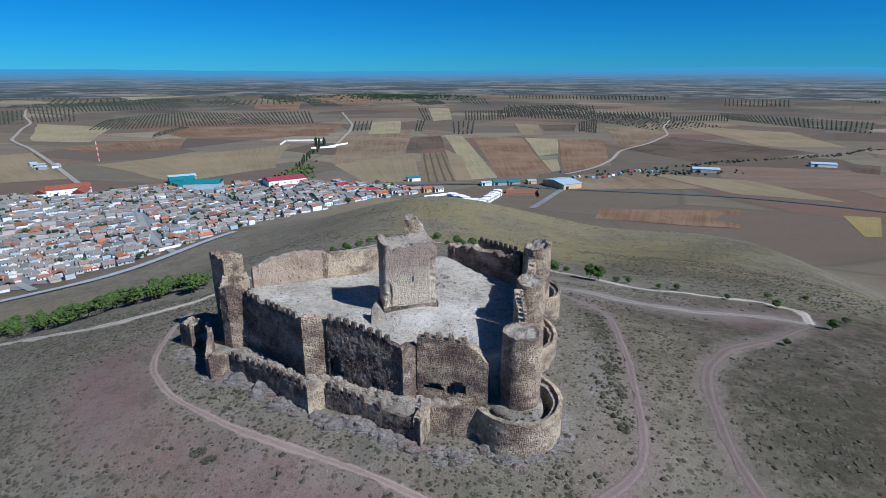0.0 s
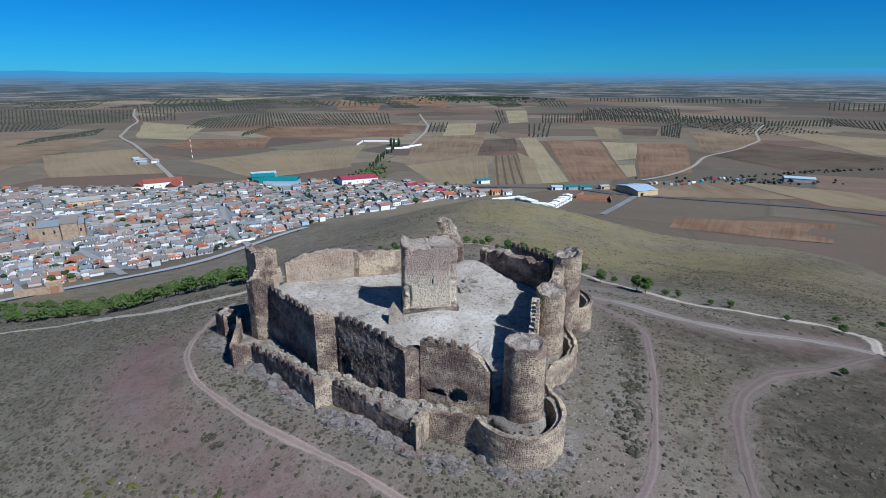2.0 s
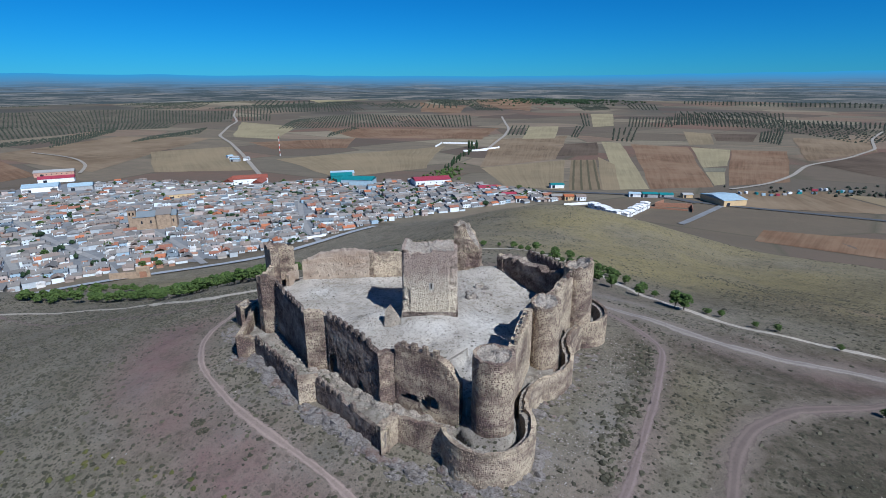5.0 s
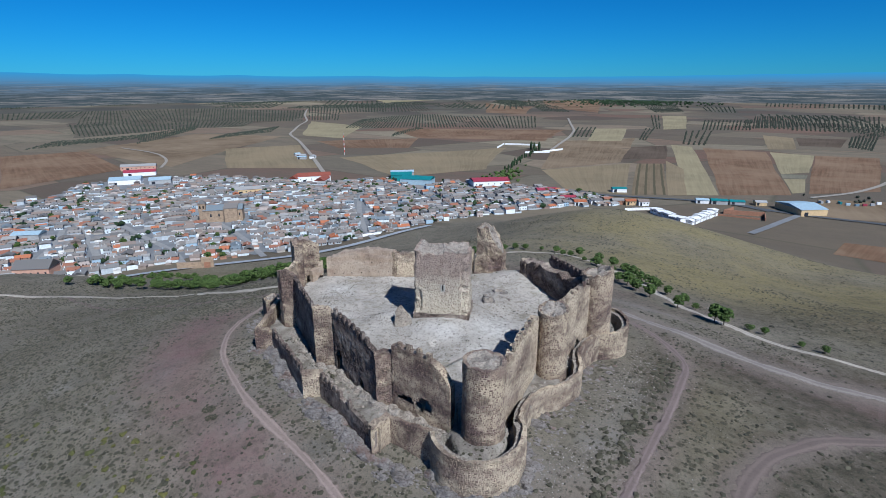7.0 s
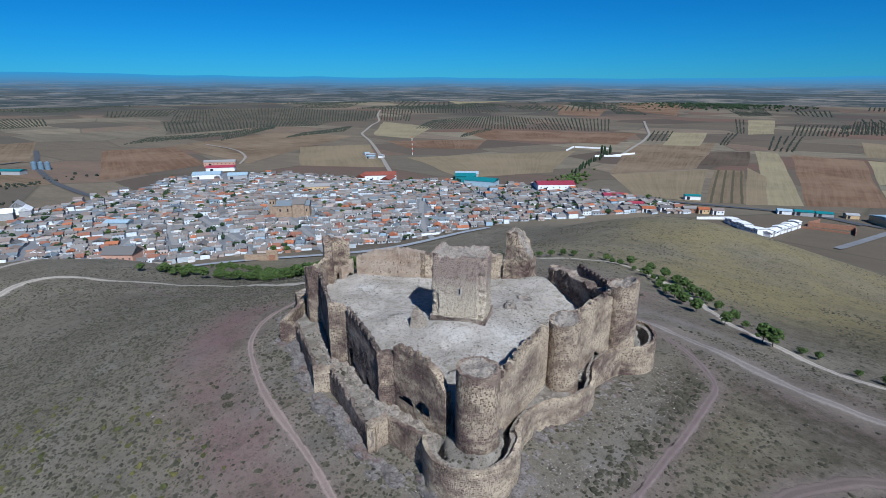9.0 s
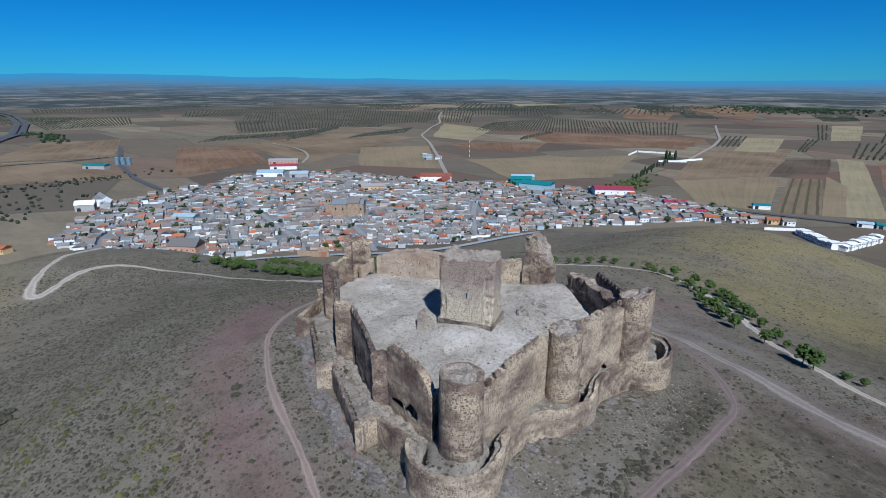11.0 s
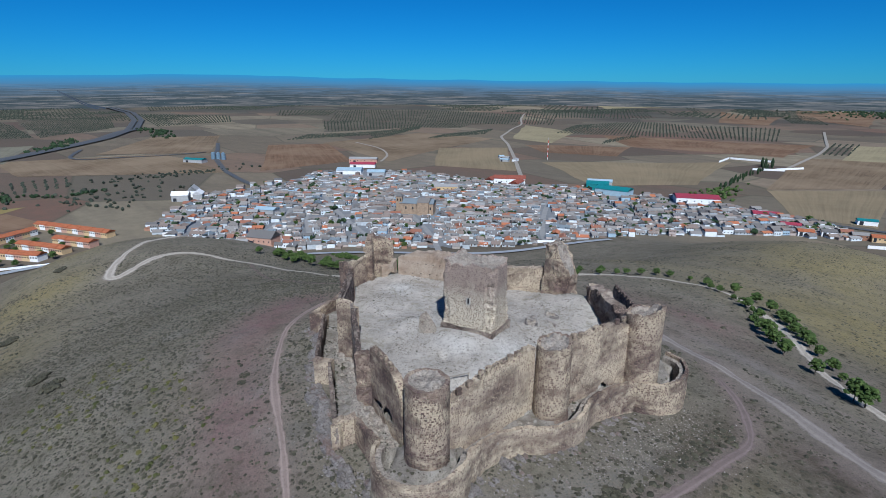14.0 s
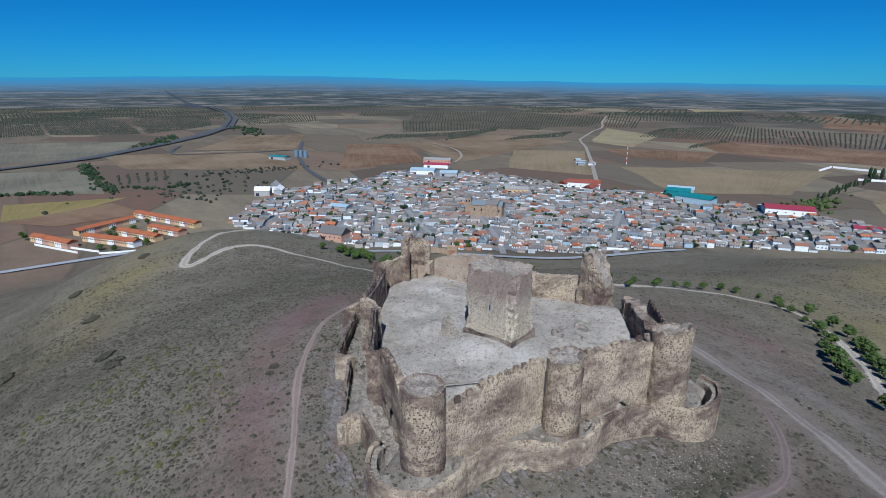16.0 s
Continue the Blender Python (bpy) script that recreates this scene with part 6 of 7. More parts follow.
def cypress(x, y, h):
    top = thing("cypress_tree", "slim dark cypress by the cemetery road", "tree", "cypresses by the cemetery", at=pose(x, y, ground_at(x, y)))
    rng = np.random.default_rng(int(abs(x * 7 + y * 13)))
    z = np.linspace(0.06, 0.97, 26)
    r = h * 0.13 * np.sin(np.pi * np.clip(z * 0.9 + 0.08, 0, 1)) ** 0.6
    a = rng.uniform(0, 6.28, 26)
    part("crown", clumps("crown", np.stack([np.cos(a) * r * 0.5, np.sin(a) * r * 0.5, z * h], 1), np.maximum(0.35, r), mat_cypress, 1.5, 0.35, 3), mat_cypress, top)
    bm = bmesh.new()
    bmesh.ops.create_cone(bm, cap_ends=True, segments=6, radius1=0.2, radius2=0.1, depth=h * 0.4)
    bmesh.ops.translate(bm, verts=bm.verts, vec=(0, 0, h * 0.15))
    part("trunk", bm, mat_bark, top)


for k in range(22):
    t = k / 21
    cypress(-217 - 12 * t + random.uniform(-4, 4), 845 + 250 * t, random.uniform(7, 11))
for x, y in ((-238, 1118), (-246, 1128), (-232, 1136), (-250, 1142), (-228, 1122)):
    cypress(x, y, random.uniform(13, 17))


def tree_clumps(name, centre, reach, count, size, mat, label, seed):
    rng = np.random.default_rng(seed)
    p = rng.normal(0, 1, (count, 2)) * np.array(reach) + np.array(centre)
    x, y, z = spread(p[:, 0], p[:, 1])
    s = rng.uniform(0.6, 1.2, count) * size
    tagged(new(name, clumps(name, np.stack([x, y, z + 0.6 * s], 1), s, mat, 0.85, 0.4, seed)), label, "trees", kind="stuff")


tree_clumps("far_wood", (-260, 3650), (200, 260), 800, 5.5, mat_cypress, "dark far wood on the plain", 11)
tree_clumps("hedge_trees", (-870, 330), (16, 60), 90, 2.2, mat_olive, "scattered roadside trees", 12)
tree_clumps("hedge_trees", (-760, 210), (40, 60), 70, 2.4, mat_olive, "scattered roadside trees", 13)
tree_clumps("hedge_trees", (-205, 800), (12, 40), 80, 2.6, mat_pine, "bushy trees along the cemetery road", 14)
tree_clumps("hedge_trees", (330, 800), (60, 12), 60, 2.2, mat_olive, "bushes along the field track", 15)

def hedge(line, count, size, mat, label, seed, width=4.0):
    """Bushy trees along a line of plan points."""
    rng = np.random.default_rng(seed)
    f = np.array(line, float)
    d = np.concatenate([[0], np.cumsum(np.hypot(*np.diff(f, axis=0).T))])
    at = rng.uniform(0, d[-1], count)
    x, y = np.interp(at, d, f[:, 0]) + rng.normal(0, width, count), np.interp(at, d, f[:, 1]) + rng.normal(0, width, count)
    x, y, z = spread(x, y)
    s = rng.uniform(0.6, 1.3, count) * size
    tagged(new("hedge_trees", clumps("hedge_trees", np.stack([x, y, z + 0.6 * s], 1), s, mat, 0.9, 0.4, seed)), label, "trees", kind="stuff")


hedge([(-1108, 91), (-960, 92), (-841, 96), (-788, 101)], 170, 2.5, mat_cypress, "dark hedge between fields", 51, 6)
hedge([(-849, -19), (-827, 20), (-806, 58)], 34, 3.0, mat_cypress, "row of dark roadside trees", 52, 3)
hedge([(-822, 104), (-801, 136), (-786, 176), (-791, 207)], 30, 2.8, mat_cypress, "row of dark roadside trees", 53, 4)
hedge([(-744, 148), (-690, 178), (-643, 200)], 26, 2.2, mat_olive, "row of small trees", 54, 3)
hedge([(-1600, 330), (-1480, 290), (-1330, 220)], 60, 4.0, mat_cypress, "dark trees beside the motorway", 55, 14)
hedge([(-1900, 560), (-1650, 560), (-1500, 520)], 70, 4.5, mat_cypress, "dark trees beside the motorway", 56, 16)

hedge([(308, 819), (441, 882), (726, 982), (894, 1090)], 120, 1.9, mat_olive, "thin row of bushes along a field track", 57, 5)

# ---- scrub and stones of the hill ----


def scatter(count, box, seed, away=1.6):
    rng = np.random.default_rng(seed)
    x, y = rng.uniform(box[0], box[1], count), rng.uniform(box[2], box[3], count)
    ok = ~inside(x, y, OUTER) & ~inside(x, y, INNER)
    for line, w in ((FOOTPATH, 0.8), (RING_TRACK, 0.9), (LOOP_TRACK, 1.7), (TREE_ROAD, 1.4), (WEST_ROAD, 1.8), (GATE_ROAD, 3.5)):
        ok &= segment_distance(x, y, line) > w
    bare = np.exp(-((x - 68) ** 2 / 700 + (y - 105) ** 2 / 110)) + np.exp(-((x + 50) ** 2 / 60 + (y - 80) ** 2 / 200))
    bare = bare + 0.85 * np.exp(-(segment_distance(x, y, [(-62, 92), (-56, 80), (-48, 70), (-38, 63), (-24, 58), (-8, 50)]) ** 2) / 40)
    ok &= rng.random(count) > bare
    ok &= (x < 17) | (rng.random(count) > np.where(x < 27, 0.75, 0.45))
    return x[ok], y[ok], rng


def scrub_patch(name, count, box, size, mat, label, seed, thresh=-0.05, flat=0.7):
    x, y, rng = scatter(count, box, seed)
    ok = fbm(x / 14, y / 14, 4, seed) > thresh + rng.normal(0, 0.08, len(x))
    x, y = x[ok], y[ok]
    bx, by, bz = spread(x, y)
    s = size * np.clip(rng.gamma(3.0, 0.33, len(x)), 0.4, 1.65)
    if mat is mat_stone:
        me = clumps(name, np.stack([bx, by, bz + s * 0.15], 1), s, mat, flat, 0.5, seed)
    else:
        me = (bushes if size < 0.6 else clumps)(name, np.stack([bx, by, bz - s * 0.1], 1), s, mat, flat, seed=seed)
    tagged(new(name, me), label, "scrub", kind="stuff")


THYME = "low dry thyme scrub on the slope"
scrub_patch("dry_scrub", 17000, (-120, 62, 8, 135), 0.28, mat_shrub, THYME, 21, -0.1)
scrub_patch("dry_scrub", 22000, (-120, 62, 8, 135), 0.19, mat_shrub, THYME, 20, -0.16)
scrub_patch("dry_grass", 22000, (-120, 62, 24, 135), 0.11, mat_shrub, "short dry grass tufts on the slope", 41, -0.2)
scrub_patch("dry_scrub", 11000, (62, 140, 24, 240), 0.3, mat_shrub, THYME, 22, -0.08)
scrub_patch("dry_scrub", 11000, (-215, -120, 0, 190), 0.3, mat_shrub, THYME, 23, -0.1)
scrub_patch("dry_scrub", 15000, (-100, 190, 160, 400), 0.3, mat_shrub, "low dry scrub on the far slope", 24, -0.02)
scrub_patch("dark_bushes", 160, (-110, 110, 30, 190), 0.5, mat_shrub, "single dark thorn bushes on the slope", 29, -0.1)
scrub_patch("weeds", 420, (-72, -20, 20, 56), 0.42, mat_weed, "yellow-green weeds on the slope", 26, 0.03)
scrub_patch("loose_stones", 9000, (-75, 60, 40, 130), 0.05, mat_stone, "loose pale stones on the slope", 27, -0.1, 0.6)
scrub_patch("loose_stones", 4500, (-45, 40, 52, 118), 0.08, mat_stone, "fallen stones round the castle walls", 28, 0.0, 0.6)


def along_bank(name, line, count, size, width, mat, label, category, seed):
    """Scrub or scree strewn along the edge of the bank below the east walls."""
    rng = np.random.default_rng(seed)
    f = np.array(line, float)
    d = np.concatenate([[0], np.cumsum(np.hypot(*np.diff(f, axis=0).T))])
    at = rng.uniform(0, d[-1], count)
    x, y = np.interp(at, d, f[:, 0]) + rng.normal(0, width, count), np.interp(at, d, f[:, 1]) + rng.normal(0, width, count)
    ok = ~inside(x, y, OUTER) & ~inside(x, y, INNER) & (fbm(x / 6, y / 6, 3, seed) > -0.12) & (segment_distance(x, y, RING_TRACK) > 1.3)
    bx, by, bz = spread(x[ok], y[ok])
    s = size * np.clip(rng.gamma(3.0, 0.33, len(bx)), 0.35, 2.0)
    shape = clumps if mat is mat_stone else bushes
    tagged(new(name, shape(name, np.stack([bx, by, bz], 1), s, mat, 0.7, seed=seed)), label, category, kind="stuff")


BANK = [(33, 108), (33.5, 100), (32, 90), (29, 80), (28, 73), (26, 67), (23, 60), (16, 55)]
along_bank("bank_scrub", BANK, 520, 0.27, 1.3, mat_shrub, "dark scrub along the edge of the stony bank", "scrub", 25)
along_bank("scree", [(x - 4.5, y + 0.5) for x, y in BANK], 5000, 0.06, 2.4, mat_stone, "grey scree below the east walls", "rubble", 43)


def thorn(x, y, r):
    """A broad low thorn thicket of many small clumps."""
    rng = np.random.default_rng(int(abs(x * 3 + y * 11)))
    k = 80
    a, d = rng.uniform(0, 6.28, k), r * np.sqrt(rng.random(k))
    px, py = x + 1.5 * d * np.cos(a), y + d * np.sin(a)
    bx, by, bz = spread(px, py)
    tagged(new("thorn_thicket", clumps("thorn_thicket", np.stack([bx, by, bz + 0.2 * r], 1), rng.uniform(0.1, 0.22, k) * r, mat_shrub, 0.8, 0.4, 5)), "broad low dark thorn thicket on the slope, two standing for a crevice", "bush", kind="stuff")


# the last two thickets stand in for a dark crevice in the bank
for x, y, r in ((-91, 39, 2.2), (-79, 40, 2.4), (-160, 39, 2.6), (-135, 14, 2.8), (-212, 36, 2.5), (-229, 66, 2.5), (-33, 63, 0.8), (-31, 61.5, 0.7), (29.5, 81, 0.8), (29.0, 79.6, 0.6)):
    thorn(x, y, r)


def court_litter(name, count, size, mat, label, seed, inner=True, thresh=0.0):
    rng = np.random.default_rng(seed)
    x, y = rng.uniform(-44, 26, count), rng.uniform(58, 119, count)
    ok = (inside(x, y, INNER) if inner else (inside(x, y, OUTER) & ~inside(x, y, INNER))) & (fbm(x / 5, y / 5, 4, seed) > thresh)
    x, y = x[ok], y[ok]
    yard, lane = court_height(x, y)
    s = size * rng.gamma(3.0, 0.33, len(x))
    tagged(new(name, clumps(name, np.stack([x, y, (yard if inner else lane) + s * 0.2], 1), s, mat, 0.6, 0.5, seed)), label, "rubble", kind="stuff")


court_litter("yard_rubble", 26000, 0.05, mat_stone, "loose stones in the courtyard", 31)
court_litter("terrace_stones", 9000, 0.07, mat_stone, "loose stones on the terrace", 34, False, -0.1)
court_litter("yard_weeds", 3500, 0.08, mat_shrub, "dry weeds in the courtyard", 32, True, 0.06)
court_litter("terrace_weeds", 9000, 0.13, mat_shrub, "dry weeds on the terrace", 33, False)


# ---- the blue distance ----


def distance_material():
    n = Nodes("hazy_distance", 1.0, specular=0.0)
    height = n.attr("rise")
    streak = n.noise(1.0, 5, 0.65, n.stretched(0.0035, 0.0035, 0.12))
    # aerial haze painted into the colour: brown at the foot, bluer towards the ridge
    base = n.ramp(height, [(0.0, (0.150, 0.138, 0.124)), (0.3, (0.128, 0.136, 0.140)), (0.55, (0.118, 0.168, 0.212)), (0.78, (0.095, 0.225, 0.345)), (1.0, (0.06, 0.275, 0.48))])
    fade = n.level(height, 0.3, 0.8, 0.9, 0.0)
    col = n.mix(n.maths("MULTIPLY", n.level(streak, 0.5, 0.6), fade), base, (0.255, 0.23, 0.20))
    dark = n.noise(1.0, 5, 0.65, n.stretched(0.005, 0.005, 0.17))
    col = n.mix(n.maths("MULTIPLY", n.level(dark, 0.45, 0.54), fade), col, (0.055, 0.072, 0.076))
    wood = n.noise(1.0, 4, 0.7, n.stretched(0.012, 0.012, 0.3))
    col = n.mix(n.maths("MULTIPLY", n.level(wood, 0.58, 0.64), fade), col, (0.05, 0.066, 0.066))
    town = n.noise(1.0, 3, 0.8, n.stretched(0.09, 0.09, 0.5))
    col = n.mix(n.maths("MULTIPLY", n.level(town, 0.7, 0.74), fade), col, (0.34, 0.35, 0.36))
    # the ring glows, so its painted haze ignores the sun
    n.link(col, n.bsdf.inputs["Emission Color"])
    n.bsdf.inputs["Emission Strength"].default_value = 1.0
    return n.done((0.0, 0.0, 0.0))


def backdrop():
    turns, rows = 720, 8
    verts, rise = [], []
    for i in range(turns):
        a = 2 * math.pi * i / turns
        c, s = math.cos(a), math.sin(a)
        ridge = 0.0005 + 0.0035 * noise.noise(Vector((c * 3, s * 3, 0))) + 0.0016 * noise.noise(Vector((c * 14, s * 14, 4)))
        ridge += 0.006 * math.exp(-((math.degrees(a) - 62) / 16) ** 2) + 0.009 * math.exp(-((math.degrees(a) - 158) / 24) ** 2)
        for j in range(rows + 1):
            e = -0.06 if j == 0 else -0.041 + (ridge + 0.041) * (j - 1) / (rows - 1)
            verts.append((30 + 3300 * c, 15 + 3300 * s, 60 + 3300 * e))
            rise.append(0.0 if j == 0 else (j - 1) / (rows - 1))
    m = rows + 1
    faces = [(i * m + j, i * m + j + 1, ((i + 1) % turns) * m + j + 1, ((i + 1) % turns) * m + j) for i in range(turns) for j in range(rows)]
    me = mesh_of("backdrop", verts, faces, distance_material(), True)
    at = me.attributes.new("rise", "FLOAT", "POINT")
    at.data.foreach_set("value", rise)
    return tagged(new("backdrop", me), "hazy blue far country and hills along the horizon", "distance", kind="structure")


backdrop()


def far_road(name, line, reach, label):
    """A far dual carriageway drawn out thin over the distant country. line: plan points beyond the backdrop."""
    eye = Vector((54, 30, 60))
    mid = []
    for x, y in line:
        d = Vector((x, y, PLAIN)) - eye
        mid.append(eye + d * (reach / math.hypot(d.x, d.y)))
    for off in (-1, 1):
        verts, faces = [], []
        for i, p in enumerate(mid):
            thin = 1.0 - 0.75 * i / (len(mid) - 1)
            for e in (-1, 1):
                verts.append((p.x, p.y, p.z + thin * (off * 6.5 + e * 4.2)))
            if i:
                faces.append((2 * i - 2, 2 * i - 1, 2 * i + 1, 2 * i))
        tagged(new(name, mesh_of(name, verts, faces, mat_far_road)), label, "road", kind="structure")


# asphalt colour with the blue of the haze mixed in
mat_far_road = plain_material("hazy_far_asphalt", (0.05, 0.065, 0.09), 0.2, 0.02)
far_road("motorway", [(-3240, 808), (-3460, 828), (-3916, 876), (-4752, 1000), (-5995, 1190), (-7686, 1450), (-9994, 1808)], 3235, "far stretch of the asphalt motorway in haze")


# weathered plank lying over a hollow in the yard
beam = tagged(new("wooden_plank", box_mesh("wooden_plank", 6.2, 0.16, 0.16, mat_beam, 0.03)), "grey weathered wooden plank lying over a hollow", "plank")
beam.matrix_basis = pose(3.2, 78.5, float(court_height(np.array(3.2), np.array(78.5))[0]) + 0.75, 0, -2, 64)
for end in (-2.9, 2.9):
    ob = part("prop", box_mesh("prop", 0.14, 0.14, 1.3, mat_beam, 0.02), mat_beam, beam, at=pose(end, 0, -1.2))

# ---- the village ----
mat_silo = plain_material("blue_painted_metal", (0.15, 0.22, 0.28), 0.2, 0.6, 0.5)
mat_terracotta = plain_material("pink_render", (0.50, 0.30, 0.22), 0.15, 0.5)
VILLAGE = [(-520, 180), (-440, 215), (-364, 262), (-271, 348), (-219, 432), (-163, 527), (-88, 620), (-25, 660), (-60, 712), (-204, 735), (-301, 722), (-440, 655), (-520, 640), (-590, 630), (-690, 610), (-735, 545), (-715, 470), (-690, 400), (-665, 300), (-600, 230)]


def village_ground():
    step = 12.0
    x, y = np.meshgrid(np.arange(-760, 20, step), np.arange(150, 760, step))
    ok = inside(x, y, VILLAGE)
    bx, by, bz = spread(x, y)
    k = np.arange(x.size).reshape(x.shape)
    q = np.stack([k[:-1, :-1], k[:-1, 1:], k[1:, 1:], k[1:, :-1]], -1)[ok[:-1, :-1] & ok[1:, :-1] & ok[:-1, 1:] & ok[1:, 1:]]
    used, idx = np.unique(q.ravel(), return_inverse=True)
    me = bpy.data.meshes.new("village_ground")
    me.from_pydata(np.stack([bx.ravel(), by.ravel(), bz.ravel() + 0.5], 1)[used].tolist(), [], idx.reshape(-1, 4).tolist())
    me.materials.append(mat_street)
    return tagged(new("village_ground", me), "grey streets and yards of the village", "street", kind="structure")


village_ground()


def gable_mesh(w, d, h, rise, over=0.35, hip=False):
    """A tiled roof with a thickness: ridge along x."""
    x, y, t = w / 2 + over, d / 2 + over, 0.22
    r = x - (d * 0.4 if hip else 0)
    lo = h - over * rise / (d / 2)
    v = [(-x, -y, lo), (x, -y, lo), (x, y, lo), (-x, y, lo), (-r, 0, h + rise), (r, 0, h + rise)]
    v += [(a, b, c - t) for a, b, c in v]
    f = [(0, 1, 5, 4), (2, 3, 4, 5), (3, 0, 4), (1, 2, 5), (0, 6, 7, 1), (1, 7, 8, 2), (2, 8, 9, 3), (3, 9, 6, 0), (6, 10, 11, 7), (8, 11, 10, 9), (9, 10, 6), (7, 11, 8)]
    return v, f


def wall_mesh_data(w, d, h, rise):
    x, y = w / 2, d / 2
    v = [(-x, -y, -2), (x, -y, -2), (x, y, -2), (-x, y, -2), (-x, -y, h), (x, -y, h), (x, y, h), (-x, y, h), (-x, 0, h + rise - 0.15), (x, 0, h + rise - 0.15)]
    f = [(0, 1, 5, 4), (2, 3, 7, 6), (1, 2, 6, 9, 5), (3, 0, 4, 8, 7)]
    return v, f


def house_template(k):
    w, d = (9, 8, 11, 7, 10, 12, 8, 9)[k], (8, 7, 8, 9, 7, 9, 10, 6)[k]
    storeys = (1, 2, 1, 2, 1, 2, 1, 1)[k]
    h, rise = 2.3 * storeys + 0.1, (1.6, 1.5, 1.7, 1.8, 1.3, 1.9, 1.8, 1.2)[k]
    top = thing("village_house", "low white village house with a clay-tiled roof", "house", "village houses")
    part("wall", mesh_of("wall", *wall_mesh_data(w, d, h, rise), mat_house), mat_house, top)
    roof = part("roof", mesh_of("roof", *gable_mesh(w, d, h, rise), mat_roof), mat_roof, top)
    part("chimney", box_mesh("chimney", 0.6, 0.6, 1.6, mat_house), mat_house, roof, at=pose(w * 0.25, d * 0.18, h + rise * 0.5))
    pane = box_mesh("window", 1.0, 0.14, 1.2, mat_glass_dark)
    part("door", box_mesh("door", 1.2, 0.16, 2.1, mat_door), mat_door, top, at=pose(-w * 0.1, -d / 2, 0))
    for s in range(storeys):
        for dx in (-0.36, 0.2, 0.36)[: 2 if w < 9 else 3]:
            part("window", pane, mat_glass_dark, top, at=pose(w * dx, -d / 2, 1.0 + 3.0 * s))
    return top


random.seed(11)
E1 = Vector((0.72, 0.694))
E2 = Vector((-0.694, 0.72))
ORIGIN = Vector((-480, 193))
SPECIAL = [(-398, 432, 26), (-445, 655, 30), (-300, 700, 34), (-203, 715, 26), (-687, 540, 28), (-645, 562, 24), (-765, 612, 26), (-413, 250, 17), (-517, 307, 14), (-473, 549, 14)]
STREETS = [[(-560, 376), (-533, 362), (-453, 321), (-400, 290)], [(-560, 410), (-511, 386), (-424, 351), (-342, 323), (-310, 296)], [(-470, 455), (-395, 417), (-318, 377), (-268, 338)], [(-205, 410), (-243, 452), (-280, 506), (-315, 560), (-345, 620)], [(-520, 500), (-450, 500), (-380, 560), (-300, 640), (-215, 690)], [(-680, 384), (-600, 388), (-540, 440), (-500, 520)], [(-150, 560), (-215, 600), (-270, 650)], [(-430, 250), (-470, 300), (-520, 340)]]
for line in STREETS:
    ribbon("street", line, 5.5, mat_lane, 0.75, "pale concrete village street", "street")
lots = []
v = -60.0
row = 0
while v < 400:
    u = -110.0
    while u < 700:
        w = random.uniform(6.0, 11.0)
        bend = 14 * math.sin(u / 120.0) + 8 * math.sin(v / 70.0)
        p = ORIGIN + E1 * (u + w / 2) + E2 * (v + bend)
        cross = (u + 22 * math.sin(v / 90.0)) % 78
        clear = all(float(segment_distance(np.array(p.x), np.array(p.y), line)) > 5.6 for line in STREETS)
        if clear and cross > 5 and inside(p.x, p.y, VILLAGE) and all((p.x - a) ** 2 + (p.y - b) ** 2 > r * r for a, b, r in SPECIAL) and random.random() > (0.05 if p.x > -600 else 0.5):
            slope = math.degrees(math.atan2(E1.y, E1.x)) + 8 * math.cos(u / 120.0) + random.uniform(-7, 7)
            lots.append((p.x + random.uniform(-1, 1), p.y + random.uniform(-1, 1), slope + (180 if row % 2 else 0) + (90 if random.random() < 0.25 else 0), w))
        u += w + random.uniform(0.0, 1.6)
    v += 7.6 if row % 2 == 0 else 10.6
    row += 1
lots.sort(key=lambda p: math.hypot(p[0] - 10, p[1] - 60))
TEMPLATES = [house_template(k) for k in range(8)]
USED = [False] * 8
for x, y, turn, w in lots[:290]:
    k = random.randrange(8)
    m = pose(x, y, ground_at(x, y) + 0.4, 0, 0, turn)
    if USED[k]:
        ob = copy_thing(TEMPLATES[k], m)
    else:
        ob, USED[k] = TEMPLATES[k], True
        ob.matrix_basis = m
    ob.scale = (random.uniform(0.7, 1.05), random.uniform(0.75, 1.0), random.uniform(0.8, 1.1))
    for child in ob.children:
        child.hide_render = False


